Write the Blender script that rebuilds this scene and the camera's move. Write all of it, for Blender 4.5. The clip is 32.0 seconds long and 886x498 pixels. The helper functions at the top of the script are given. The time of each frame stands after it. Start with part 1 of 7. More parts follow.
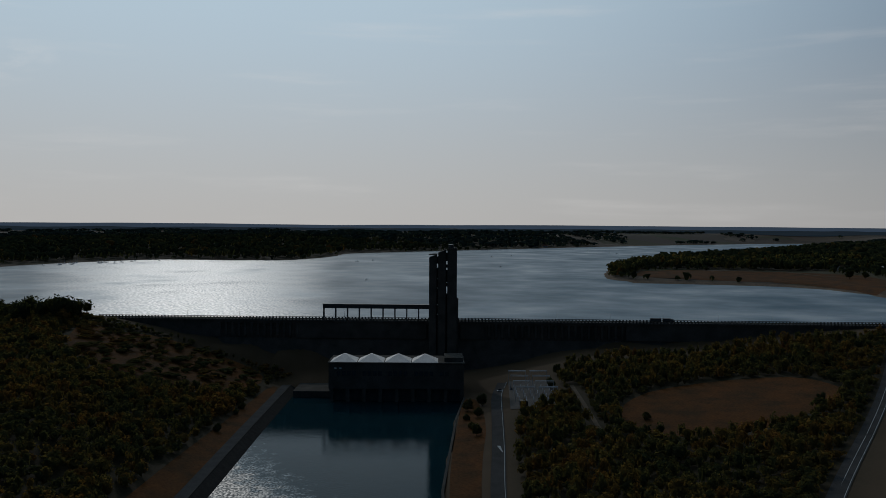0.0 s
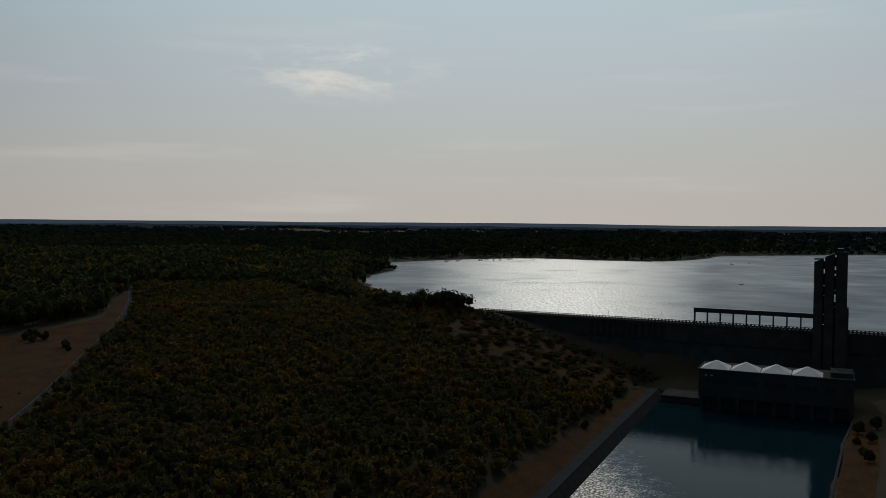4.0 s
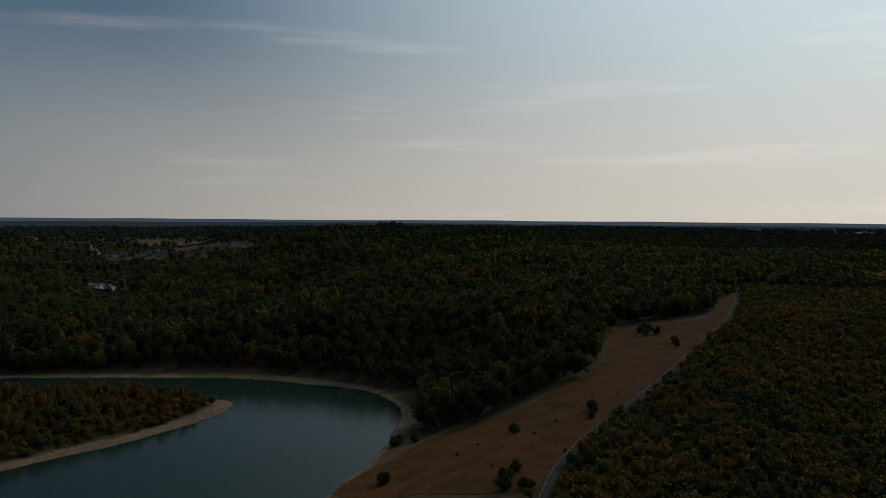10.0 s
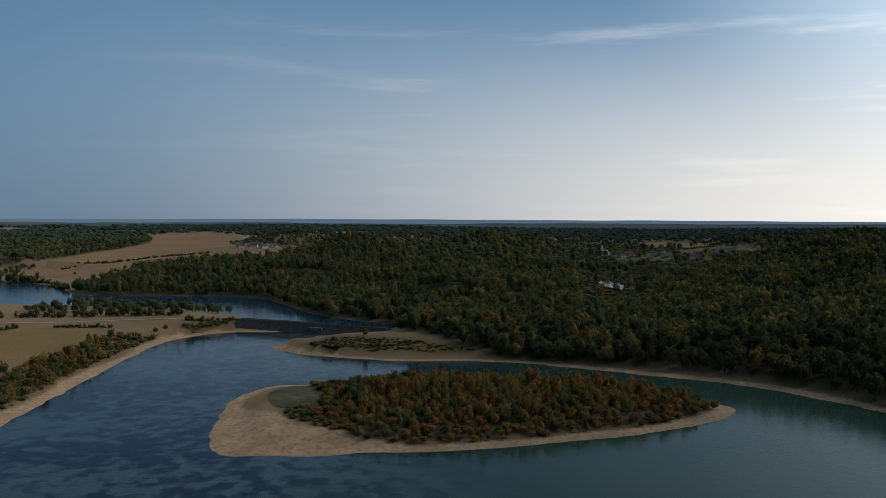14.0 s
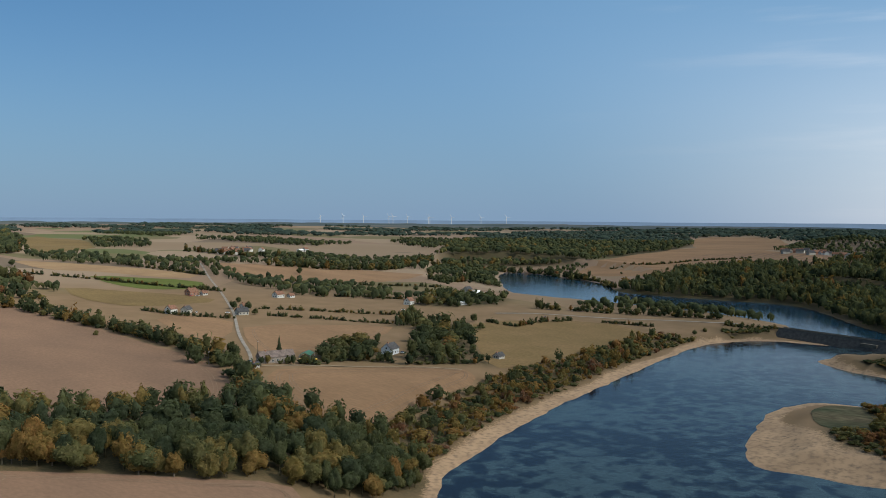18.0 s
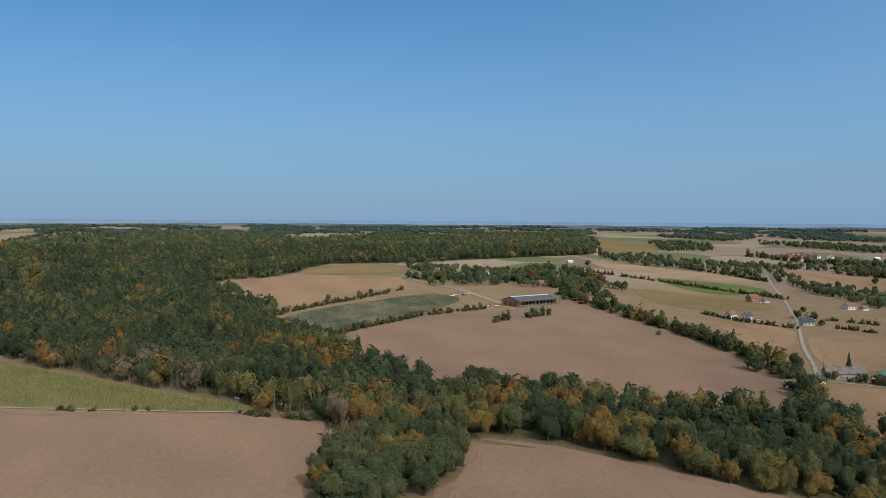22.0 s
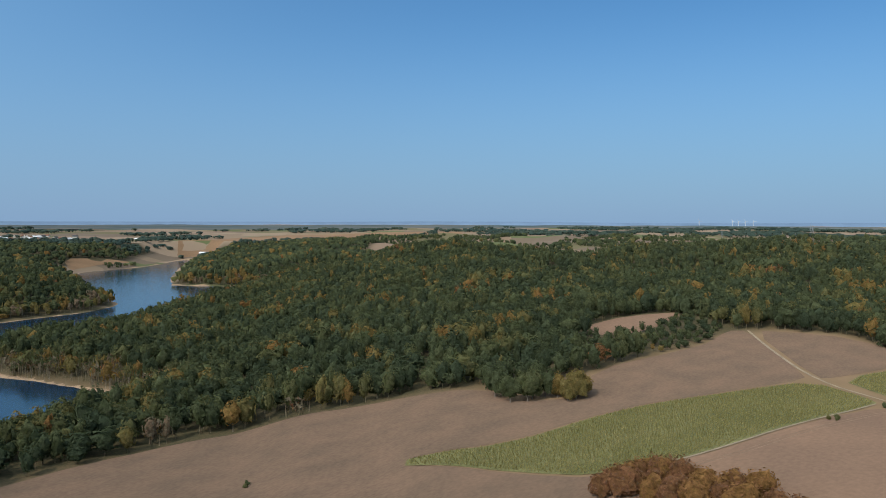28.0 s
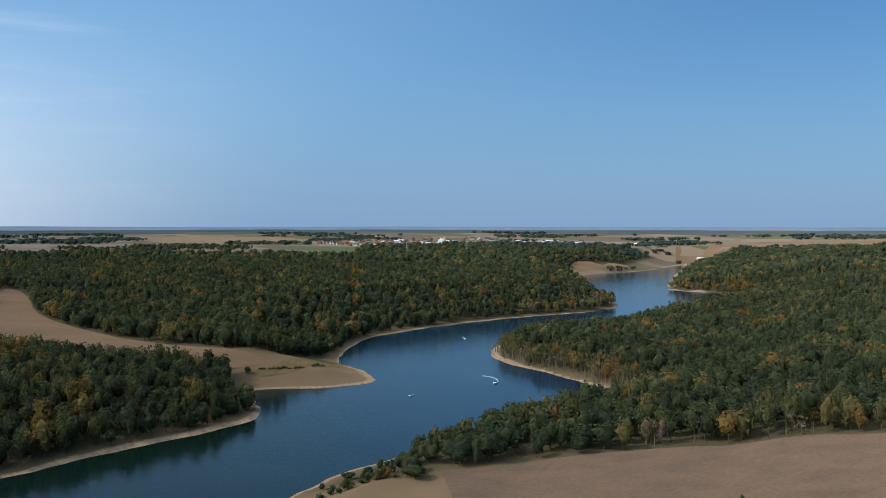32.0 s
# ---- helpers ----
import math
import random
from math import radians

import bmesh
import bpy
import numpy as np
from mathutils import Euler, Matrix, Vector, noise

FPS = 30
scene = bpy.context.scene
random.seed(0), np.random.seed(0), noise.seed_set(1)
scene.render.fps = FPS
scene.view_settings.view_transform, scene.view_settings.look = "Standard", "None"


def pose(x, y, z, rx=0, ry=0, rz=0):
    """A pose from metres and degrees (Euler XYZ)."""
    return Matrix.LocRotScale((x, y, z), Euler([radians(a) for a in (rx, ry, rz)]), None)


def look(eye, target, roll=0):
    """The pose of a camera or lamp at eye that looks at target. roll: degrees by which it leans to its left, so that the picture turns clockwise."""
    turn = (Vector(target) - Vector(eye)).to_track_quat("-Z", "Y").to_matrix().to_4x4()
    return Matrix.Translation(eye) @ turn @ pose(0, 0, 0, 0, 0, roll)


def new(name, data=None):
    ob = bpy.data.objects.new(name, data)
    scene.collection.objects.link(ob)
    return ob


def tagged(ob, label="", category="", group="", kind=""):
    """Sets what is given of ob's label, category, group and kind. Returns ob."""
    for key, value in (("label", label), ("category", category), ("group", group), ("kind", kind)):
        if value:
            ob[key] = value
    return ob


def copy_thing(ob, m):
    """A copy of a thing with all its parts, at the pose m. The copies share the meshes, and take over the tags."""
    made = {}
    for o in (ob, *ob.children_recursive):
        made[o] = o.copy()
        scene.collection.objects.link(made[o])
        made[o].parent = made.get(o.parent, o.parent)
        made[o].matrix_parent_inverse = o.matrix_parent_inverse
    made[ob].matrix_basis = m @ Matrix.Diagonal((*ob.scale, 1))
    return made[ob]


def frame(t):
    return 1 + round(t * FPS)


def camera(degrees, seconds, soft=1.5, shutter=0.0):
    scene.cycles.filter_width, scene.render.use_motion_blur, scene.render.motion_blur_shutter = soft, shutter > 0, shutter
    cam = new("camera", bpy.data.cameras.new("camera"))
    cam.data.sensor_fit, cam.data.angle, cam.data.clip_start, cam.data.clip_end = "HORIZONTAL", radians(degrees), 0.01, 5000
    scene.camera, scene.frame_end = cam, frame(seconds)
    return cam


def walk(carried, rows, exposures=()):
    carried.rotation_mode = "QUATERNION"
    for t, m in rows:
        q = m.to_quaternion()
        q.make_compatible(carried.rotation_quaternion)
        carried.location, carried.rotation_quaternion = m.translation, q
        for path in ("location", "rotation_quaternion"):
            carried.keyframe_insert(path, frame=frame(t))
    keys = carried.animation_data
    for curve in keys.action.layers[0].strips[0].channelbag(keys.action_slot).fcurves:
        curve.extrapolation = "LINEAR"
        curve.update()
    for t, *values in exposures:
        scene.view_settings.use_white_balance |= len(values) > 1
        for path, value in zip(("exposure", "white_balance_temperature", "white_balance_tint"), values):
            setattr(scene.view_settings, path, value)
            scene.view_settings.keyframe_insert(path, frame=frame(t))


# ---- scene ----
cam = camera(55.12, 32.0, soft=.6)
PATH = [
    (0.0, pose(0, 0, 120, 88.18, -0.39, 0.00)),
    (0.5, pose(0, 0, 120, 88.18, -0.42, 2.44)),
    (1.0, pose(0, 0, 120, 88.18, -0.44, 5.97)),
    (1.5, pose(0, 0, 120, 88.18, -0.45, 9.14)),
    (2.0, pose(0, 0, 120, 88.18, -0.44, 12.48)),
    (2.5, pose(0, 0, 120, 88.15, -0.45, 15.36)),
    (3.0, pose(0, 0, 120, 88.10, -0.49, 18.58)),
    (3.5, pose(0, 0, 120, 88.07, -0.51, 21.42)),
    (4.0, pose(0, 0, 120, 88.04, -0.51, 24.59)),
    (4.5, pose(0, 0, 120, 88.03, -0.51, 27.22)),
    (6.5, pose(0, 0, 120, 87.93, -0.53, 38.58)),
    (7.0, pose(0, 0, 120, 87.93, -0.53, 41.77)),
    (7.5, pose(0, 0, 120, 87.93, -0.50, 44.67)),
    (8.0, pose(0, 0, 120, 87.93, -0.46, 48.48)),
    (8.5, pose(0, 0, 120, 87.92, -0.45, 52.02)),
    (9.0, pose(0, 0, 120, 87.91, -0.44, 56.01)),
    (9.5, pose(0, 0, 120, 87.89, -0.43, 59.68)),
    (10.0, pose(0, 0, 120, 87.87, -0.43, 64.00)),
    (10.5, pose(0, 0, 120, 87.84, -0.41, 67.86)),
    (11.0, pose(0, 0, 120, 87.82, -0.38, 72.17)),
    (11.5, pose(0, 0, 120, 87.81, -0.34, 75.94)),
    (12.0, pose(0, 0, 120, 87.80, -0.29, 80.16)),
    (12.5, pose(0, 0, 120, 87.81, -0.27, 84.09)),
    (13.0, pose(0, 0, 120, 87.82, -0.25, 88.54)),
    (13.5, pose(0, 0, 120, 87.83, -0.21, 92.58)),
    (14.0, pose(0, 0, 120, 87.83, -0.19, 97.14)),
    (14.5, pose(0, 0, 120, 87.84, -0.18, 101.04)),
    (16.5, pose(0, 0, 120, 87.88, -0.44, 118.93)),
    (17.0, pose(0, 0, 120, 87.87, -0.49, 123.66)),
    (17.5, pose(0, 0, 120, 87.87, -0.51, 127.81)),
    (18.0, pose(0, 0, 120, 87.88, -0.48, 132.54)),
    (18.5, pose(0, 0, 120, 87.88, -0.46, 136.65)),
    (19.0, pose(0, 0, 120, 87.87, -0.45, 140.95)),
    (19.5, pose(0, 0, 120, 87.87, -0.46, 145.29)),
    (20.0, pose(0, 0, 120, 87.87, -0.46, 149.84)),
    (20.5, pose(0, 0, 120, 87.88, -0.45, 154.69)),
    (21.0, pose(0, 0, 120, 87.90, -0.41, 159.53)),
    (21.5, pose(0, 0, 120, 87.92, -0.38, 164.39)),
    (22.0, pose(0, 0, 120, 87.93, -0.37, 169.18)),
    (22.5, pose(0, 0, 120, 87.92, -0.38, 173.93)),
    (23.0, pose(0, 0, 120, 87.91, -0.40, 178.61)),
    (23.5, pose(0, 0, 120, 87.90, -0.39, 183.15)),
    (24.0, pose(0, 0, 120, 87.87, -0.37, 188.09)),
    (24.5, pose(0, 0, 120, 87.83, -0.35, 193.56)),
    (25.0, pose(0, 0, 120, 87.80, -0.33, 199.79)),
    (25.5, pose(0, 0, 120, 87.79, -0.29, 205.87)),
    (27.5, pose(0, 0, 120, 87.95, -0.16, 223.76)),
    (28.0, pose(0, 0, 120, 87.98, -0.15, 228.03)),
    (28.5, pose(0, 0, 120, 88.03, -0.11, 232.33)),
    (29.0, pose(0, 0, 120, 88.09, -0.09, 236.53)),
    (29.5, pose(0, 0, 120, 88.14, -0.08, 240.71)),
    (30.0, pose(0, 0, 120, 88.19, -0.04, 244.40)),
    (30.5, pose(0, 0, 120, 88.23, -0.01, 248.58)),
    (31.0, pose(0, 0, 120, 88.28, -0.01, 252.89)),
    (31.5, pose(0, 0, 120, 88.30, -0.03, 257.24)),
    (32.0, pose(0, 0, 120, 88.30, -0.03, 260.72)),
]
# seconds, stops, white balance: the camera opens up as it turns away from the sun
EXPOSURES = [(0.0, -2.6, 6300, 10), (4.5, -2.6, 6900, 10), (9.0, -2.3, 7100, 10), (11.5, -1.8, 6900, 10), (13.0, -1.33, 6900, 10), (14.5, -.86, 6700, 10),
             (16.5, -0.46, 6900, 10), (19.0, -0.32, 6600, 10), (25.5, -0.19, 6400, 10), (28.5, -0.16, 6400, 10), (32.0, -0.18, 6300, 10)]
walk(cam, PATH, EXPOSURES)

# ---- daylight ----
SUN_AZ, SUN_EL = 16.0, 37.0
world = bpy.data.worlds.new("sky")
scene.world = world
world.use_nodes = True
wn, wl = world.node_tree.nodes, world.node_tree.links
sky = wn.new("ShaderNodeTexSky")
sky.sky_type, sky.sun_disc = "NISHITA", False
sky.sun_elevation, sky.sun_rotation = radians(SUN_EL), radians(-SUN_AZ)
sky.altitude, sky.air_density, sky.dust_density, sky.ozone_density = 300, 1.0, .35, 3.5
coord = wn.new("ShaderNodeTexCoord")


def sky_node(kind, **values):
    k = wn.new(kind)
    for key, v_ in values.items():
        k.inputs[key.replace("_", " ")].default_value = v_
    return k


def sky_mix(fac, one, two, how="MIX"):
    k = wn.new("ShaderNodeMix")
    k.data_type, k.blend_type = "RGBA", how
    for slot, v_ in (("Factor", fac), ("A", one), ("B", two)):
        if isinstance(v_, tuple):
            k.inputs[slot].default_value = (*v_, 1)
        elif isinstance(v_, (int, float)):
            k.inputs[slot].default_value = v_
        else:
            wl.new(v_, k.inputs[slot])
    return k.outputs["Result"]


def sky_ramp(src, lo, hi, most=1.0):
    k = sky_node("ShaderNodeMapRange", From_Min=lo, From_Max=hi, To_Max=most)
    k.interpolation_type = "SMOOTHSTEP"
    wl.new(src, k.inputs["Value"])
    return k.outputs[0]


# how far a direction lies from the sun, and how high
toward = wn.new("ShaderNodeVectorMath")
toward.operation = "DOT_PRODUCT"
a, e = radians(SUN_AZ + 2), radians(SUN_EL)
toward.inputs[1].default_value = (-math.sin(a) * math.cos(e), math.cos(a) * math.cos(e), math.sin(e))
wl.new(coord.outputs["Generated"], toward.inputs[0])
split = wn.new("ShaderNodeSeparateXYZ")
wl.new(coord.outputs["Generated"], split.inputs[0])
near_sun = sky_ramp(toward.outputs["Value"], -.25, 1.0)
clear = sky_mix(1.0, sky.outputs[0], (.62, 1.02, 1.25), "MULTIPLY")
side = sky_mix(sky_ramp(toward.outputs["Value"], -.65, .1, .10), clear, (18.0, 30.0, 41.0))
bright = sky_mix(sky_ramp(toward.outputs["Value"], .42, 1.0, .88), side, (37.0, 45.0, 50.0))
# hazy air near the ground, warm and bright on the sun's side
haze_tone = sky_mix(near_sun, (3.1, 4.8, 7.6), (36.5, 33.8, 31))
hazy = sky_mix(sky_ramp(split.outputs["Z"], .27, -.04, .9), bright, haze_tone)
# thin streaks of high cloud
squash = wn.new("ShaderNodeMapping")
squash.inputs["Scale"].default_value = (1.5, 1.5, 17.0)
squash.inputs["Location"].default_value = (.35, .1, .0)
wl.new(coord.outputs["Generated"], squash.inputs["Vector"])
cloud_noise = sky_node("ShaderNodeTexNoise", Scale=1.9, Detail=6, Roughness=.56)
wl.new(squash.outputs[0], cloud_noise.inputs["Vector"])
cover = wn.new("ShaderNodeMath")
cover.operation = "MULTIPLY"
wl.new(sky_ramp(cloud_noise.outputs["Fac"], .53, .78, .24), cover.inputs[0])
wl.new(sky_ramp(toward.outputs["Value"], -.35, .6), cover.inputs[1])
cloud_tone = sky_mix(near_sun, (8, 8.2, 8.8), (52, 49.5, 47))
cloudy = sky_mix(cover.outputs[0], hazy, cloud_tone)
# one torn puff of cloud off to the side of the sun
offset = wn.new("ShaderNodeVectorMath")
offset.operation = "SUBTRACT"
offset.inputs[1].default_value = (-.520, .837, .170)
wl.new(coord.outputs["Generated"], offset.inputs[0])
flat = wn.new("ShaderNodeMapping")
flat.inputs["Scale"].default_value = (1, 1, 3.4)
wl.new(offset.outputs[0], flat.inputs["Vector"])
away = wn.new("ShaderNodeVectorMath")
away.operation = "LENGTH"
wl.new(flat.outputs[0], away.inputs[0])
torn = sky_node("ShaderNodeTexNoise", Scale=11, Detail=7, Roughness=.6)
wl.new(flat.outputs[0], torn.inputs["Vector"])
puff = wn.new("ShaderNodeMath")
puff.operation = "MULTIPLY"
wl.new(sky_ramp(away.outputs["Value"], .15, .04), puff.inputs[0])
wl.new(sky_ramp(torn.outputs["Fac"], .42, .68, .5), puff.inputs[1])
cloudy = sky_mix(puff.outputs[0], cloudy, (62, 57, 52))
wl.new(cloudy, wn["Background"].inputs["Color"])
wn["Background"].inputs["Strength"].default_value = 0.085
sun = new("sun", bpy.data.lights.new("sun", "SUN"))
sun.data.energy, sun.data.angle, sun.data.color = 3.8, radians(0.6), (1.0, 0.94, 0.85)
a, e = radians(SUN_AZ), radians(SUN_EL)
sun.matrix_world = look((-math.sin(a) * math.cos(e) * 900, math.cos(a) * math.cos(e) * 900, math.sin(e) * 900), (0, 0, 0))

# ---- materials ----
def material(name, color, rough=.8, metal=0.0, spots=.25, size=3.0, fine=None, bump=.0, second=None, stretch=None):
    """A surface with two scales of variation: broad stains of one size and fine grain, with relief."""
    m = bpy.data.materials.new(name)
    m.use_nodes = True
    n, l = m.node_tree.nodes, m.node_tree.links
    p = n["Principled BSDF"]
    p.inputs["Roughness"].default_value, p.inputs["Metallic"].default_value = rough, metal
    if rough > .7:
        p.inputs["Specular IOR Level"].default_value = .04
        p.inputs["Diffuse Roughness"].default_value = 1.0
    where = n.new("ShaderNodeNewGeometry")
    src = where.outputs["Position"]
    if stretch:
        warp = n.new("ShaderNodeMapping")
        warp.inputs["Scale"].default_value = stretch[:3]
        if len(stretch) > 3:
            warp.inputs["Rotation"].default_value[2] = stretch[3]
        l.new(src, warp.inputs["Vector"])
        src = warp.outputs[0]
    broad, grain = n.new("ShaderNodeTexNoise"), n.new("ShaderNodeTexNoise")
    for node, s, d in ((broad, 1 / size, 4), (grain, 1 / (fine or size / 12), 3)):
        node.inputs["Scale"].default_value, node.inputs["Detail"].default_value = s, d
        l.new(src, node.inputs["Vector"])
    mix = n.new("ShaderNodeMix")
    mix.data_type = "RGBA"
    other = second or tuple(c * (1 - spots * 1.4) for c in color)
    mix.inputs["A"].default_value, mix.inputs["B"].default_value = (*color, 1), (*other, 1)
    ramp = n.new("ShaderNodeMapRange")
    ramp.inputs["From Min"].default_value, ramp.inputs["From Max"].default_value = .35, .68
    l.new(broad.outputs["Fac"], ramp.inputs["Value"])
    l.new(ramp.outputs[0], mix.inputs["Factor"])
    vary = n.new("ShaderNodeMix")
    vary.data_type, vary.blend_type = "RGBA", "MULTIPLY"
    vary.inputs["Factor"].default_value = 1
    tone = n.new("ShaderNodeMapRange")
    tone.inputs["From Min"].default_value, tone.inputs["From Max"].default_value = .3, .7
    tone.inputs["To Min"].default_value, tone.inputs["To Max"].default_value = 1 - spots, 1 + spots * .6
    l.new(grain.outputs["Fac"], tone.inputs["Value"])
    l.new(mix.outputs["Result"], vary.inputs["A"])
    l.new(tone.outputs[0], vary.inputs["B"])
    l.new(vary.outputs["Result"], p.inputs["Base Color"])
    if bump:
        b = n.new("ShaderNodeBump")
        b.inputs["Strength"].default_value, b.inputs["Distance"].default_value = 1.0, bump
        l.new(grain.outputs["Fac"], b.inputs["Height"])
        l.new(b.outputs[0], p.inputs["Normal"])
    return m


def foliage(name, stops, rough=.75):
    """Leaves: the tree's own 'tint' picks a colour on the ramp, noise breaks it up within the crown."""
    m = material(name, (.1, .1, .1), rough, spots=.3, size=2.8, fine=.9, bump=.12)
    n, l = m.node_tree.nodes, m.node_tree.links
    attr = n.new("ShaderNodeAttribute")
    attr.attribute_name = "tint"
    ramp = n.new("ShaderNodeValToRGB")
    el = ramp.color_ramp.elements
    while len(el) < len(stops):
        el.new(.5)
    for e_, (pos, c) in zip(el, stops):
        e_.position, e_.color = pos, (*c, 1)
    l.new(attr.outputs["Fac"], ramp.inputs["Fac"])
    mixes = [k for k in n if k.bl_idname == "ShaderNodeMix"]
    base, vary = mixes[0], mixes[1]
    darker = n.new("ShaderNodeMix")
    darker.data_type, darker.blend_type = "RGBA", "MULTIPLY"
    darker.inputs["Factor"].default_value = 1
    darker.inputs["B"].default_value = (.62, .66, .55, 1)
    l.new(ramp.outputs[0], darker.inputs["A"])
    l.new(ramp.outputs[0], base.inputs["A"])
    l.new(darker.outputs["Result"], base.inputs["B"])
    # sunlight shines through thin leaves, yellower than it falls on them
    n["Principled BSDF"].inputs["Specular IOR Level"].default_value = 0
    through_leaf, warm, both = n.new("ShaderNodeBsdfTranslucent"), n.new("ShaderNodeMix"), n.new("ShaderNodeMixShader")
    warm.data_type, warm.blend_type = "RGBA", "MULTIPLY"
    warm.inputs["Factor"].default_value = 1
    warm.inputs["B"].default_value = (1.2, 1.1, .72, 1)
    l.new(vary.outputs["Result"], warm.inputs["A"])
    l.new(warm.outputs["Result"], through_leaf.inputs["Color"])
    both.inputs[0].default_value = .40
    l.new(n["Principled BSDF"].outputs[0], both.inputs[1])
    l.new(through_leaf.outputs[0], both.inputs[2])
    l.new(both.outputs[0], n["Material Output"].inputs["Surface"])
    return m


def water(name, deep, shallow, rough, wave, tall, patch=46, edge=(.35, .68), ior=1.33):
    """Open water: dark body colour with drifting patches, mirror-like skin, small waves."""
    m = material(name, deep, rough, spots=.15, size=patch, fine=9, second=shallow)
    n, l = m.node_tree.nodes, m.node_tree.links
    p = n["Principled BSDF"]
    p.inputs["IOR"].default_value = ior
    p.inputs["Specular IOR Level"].default_value = .5
    broad = next(k for k in n if k.bl_idname == "ShaderNodeMapRange")
    broad.inputs["From Min"].default_value, broad.inputs["From Max"].default_value = edge
    where = n.new("ShaderNodeNewGeometry")
    small, long_ = n.new("ShaderNodeTexNoise"), n.new("ShaderNodeTexNoise")
    for node, s in ((small, 1 / wave), (long_, .25 / wave)):
        node.inputs["Scale"].default_value, node.inputs["Detail"].default_value = s, 3
        l.new(where.outputs["Position"], node.inputs["Vector"])
    glint = n.new("ShaderNodeTexNoise")
    glint.inputs["Scale"].default_value, glint.inputs["Detail"].default_value = .22, 4
    l.new(where.outputs["Position"], glint.inputs["Vector"])
    patchy = n.new("ShaderNodeMapRange")
    patchy.inputs["From Min"].default_value, patchy.inputs["From Max"].default_value = .3, .7
    patchy.inputs["To Min"].default_value, patchy.inputs["To Max"].default_value = rough * .6, rough * 1.35
    l.new(glint.outputs["Fac"], patchy.inputs["Value"])
    l.new(patchy.outputs[0], p.inputs["Roughness"])
    add = n.new("ShaderNodeMath")
    l.new(small.outputs["Fac"], add.inputs[0])
    l.new(long_.outputs["Fac"], add.inputs[1])
    b = n.new("ShaderNodeBump")
    b.inputs["Distance"].default_value = tall
    l.new(add.outputs[0], b.inputs["Height"])
    l.new(b.outputs[0], p.inputs["Normal"])
    return m


LEAF = foliage("leaves", [(0, (.046, .057, .034)), (.3, (.078, .085, .042)), (.52, (.120, .108, .047)), (.66, (.176, .121, .043)),
                          (.8, (.206, .108, .040)), (.92, (.158, .072, .042)), (1, (.170, .135, .095))])
# leaves of the farthest woods, with distance haze put into the bluer colour
HAZED_LEAF = foliage("far_spruce_and_beech", [(0, (.046, .068, .062)), (.3, (.060, .080, .066)), (.6, (.086, .092, .066))])
BARK = material("bark", (.14, .11, .085), .9, size=1.2, fine=.15, bump=.02)
WEEDY = material("weedy_soil", (.112, .070, .046), .95, spots=.15, size=15, fine=1.3, second=(.088, .058, .039), stretch=(1, .6, 1, .9))
SOIL = material("ploughed_soil", (.136, .082, .053), .95, spots=.13, size=40, fine=1.5, second=(.108, .067, .045), stretch=(1, .5, 1, .5))
TAN = material("stubble", (.166, .099, .056), .95, spots=.13, size=36, fine=1.7, second=(.130, .078, .044), stretch=(1, .3, 1, .8))
PALE = material("pale_stubble", (0.198, 0.128, 0.071), .95, spots=.14, size=35, fine=2.5, second=(0.165, 0.105, 0.059), stretch=(.2, 1, 1, .4))
CROP = material("maize", (.102, .092, .038), .9, spots=.4, size=22, fine=1.0, second=(.076, .072, .028), stretch=(1, .5, 1, .9))
GRASS = material("pasture", (0.106, 0.071, 0.032), .95, spots=.2, size=30, fine=2.5, second=(0.129, 0.083, 0.040))
GREEN = material("green_crop", (0.068, 0.078, 0.020), .95, spots=.15, size=30, fine=3, second=(0.057, 0.065, 0.018))
OLIVE = material("olive_grass", (0.120, 0.081, 0.036), .95, spots=.2, size=40, fine=3, second=(0.097, 0.065, 0.030))
DARK = material("dark_green_crop", (0.034, 0.040, 0.021), .95, spots=.4, size=26, fine=3.0, second=(0.092, 0.070, 0.042), stretch=(1, .5, 1, .7))
DRY = material("dry_grass", (0.176, 0.066, 0.019), .95, spots=.32, size=13, fine=1.3, second=(0.088, 0.045, 0.017))
WATER_LOW = water("lake_water", (.003, .007, .014), (.021, .036, .042), .08, 1.6, .06, 11, (.445, .565), 1.13)
# weed shows as dark blotches in the shallow southern bay only
wn_, wl_ = WATER_LOW.node_tree.nodes, WATER_LOW.node_tree.links
weed = next(k for k in wn_ if k.bl_idname == "ShaderNodeMapRange")
drift, thicker = wn_.new("ShaderNodeTexNoise"), wn_.new("ShaderNodeMath")
drift.inputs["Scale"].default_value, drift.inputs["Detail"].default_value = 1 / 85, 2
wl_.new(wn_.new("ShaderNodeNewGeometry").outputs["Position"], drift.inputs["Vector"])
thicker.operation = "MULTIPLY_ADD"
thicker.inputs[1].default_value = .55
wl_.new(drift.outputs["Fac"], thicker.inputs[0])
shifted = wn_.new("ShaderNodeMath")
shifted.inputs[1].default_value = -.275
wl_.new(weed.inputs["Value"].links[0].from_socket, shifted.inputs[0])
wl_.new(shifted.outputs[0], thicker.inputs[2])
wl_.new(thicker.outputs[0], weed.inputs["Value"])
bay_xyz = wn_.new("ShaderNodeSeparateXYZ")
wl_.new(wn_.new("ShaderNodeNewGeometry").outputs["Position"], bay_xyz.inputs[0])
bay = wn_.new("ShaderNodeMapRange")
bay.inputs["From Min"].default_value, bay.inputs["From Max"].default_value = -130, 0
wl_.new(bay_xyz.outputs["Y"], bay.inputs["Value"])
clear_water = wn_.new("ShaderNodeMix")
clear_water.data_type = "RGBA"
wl_.new(bay.outputs[0], clear_water.inputs["Factor"])
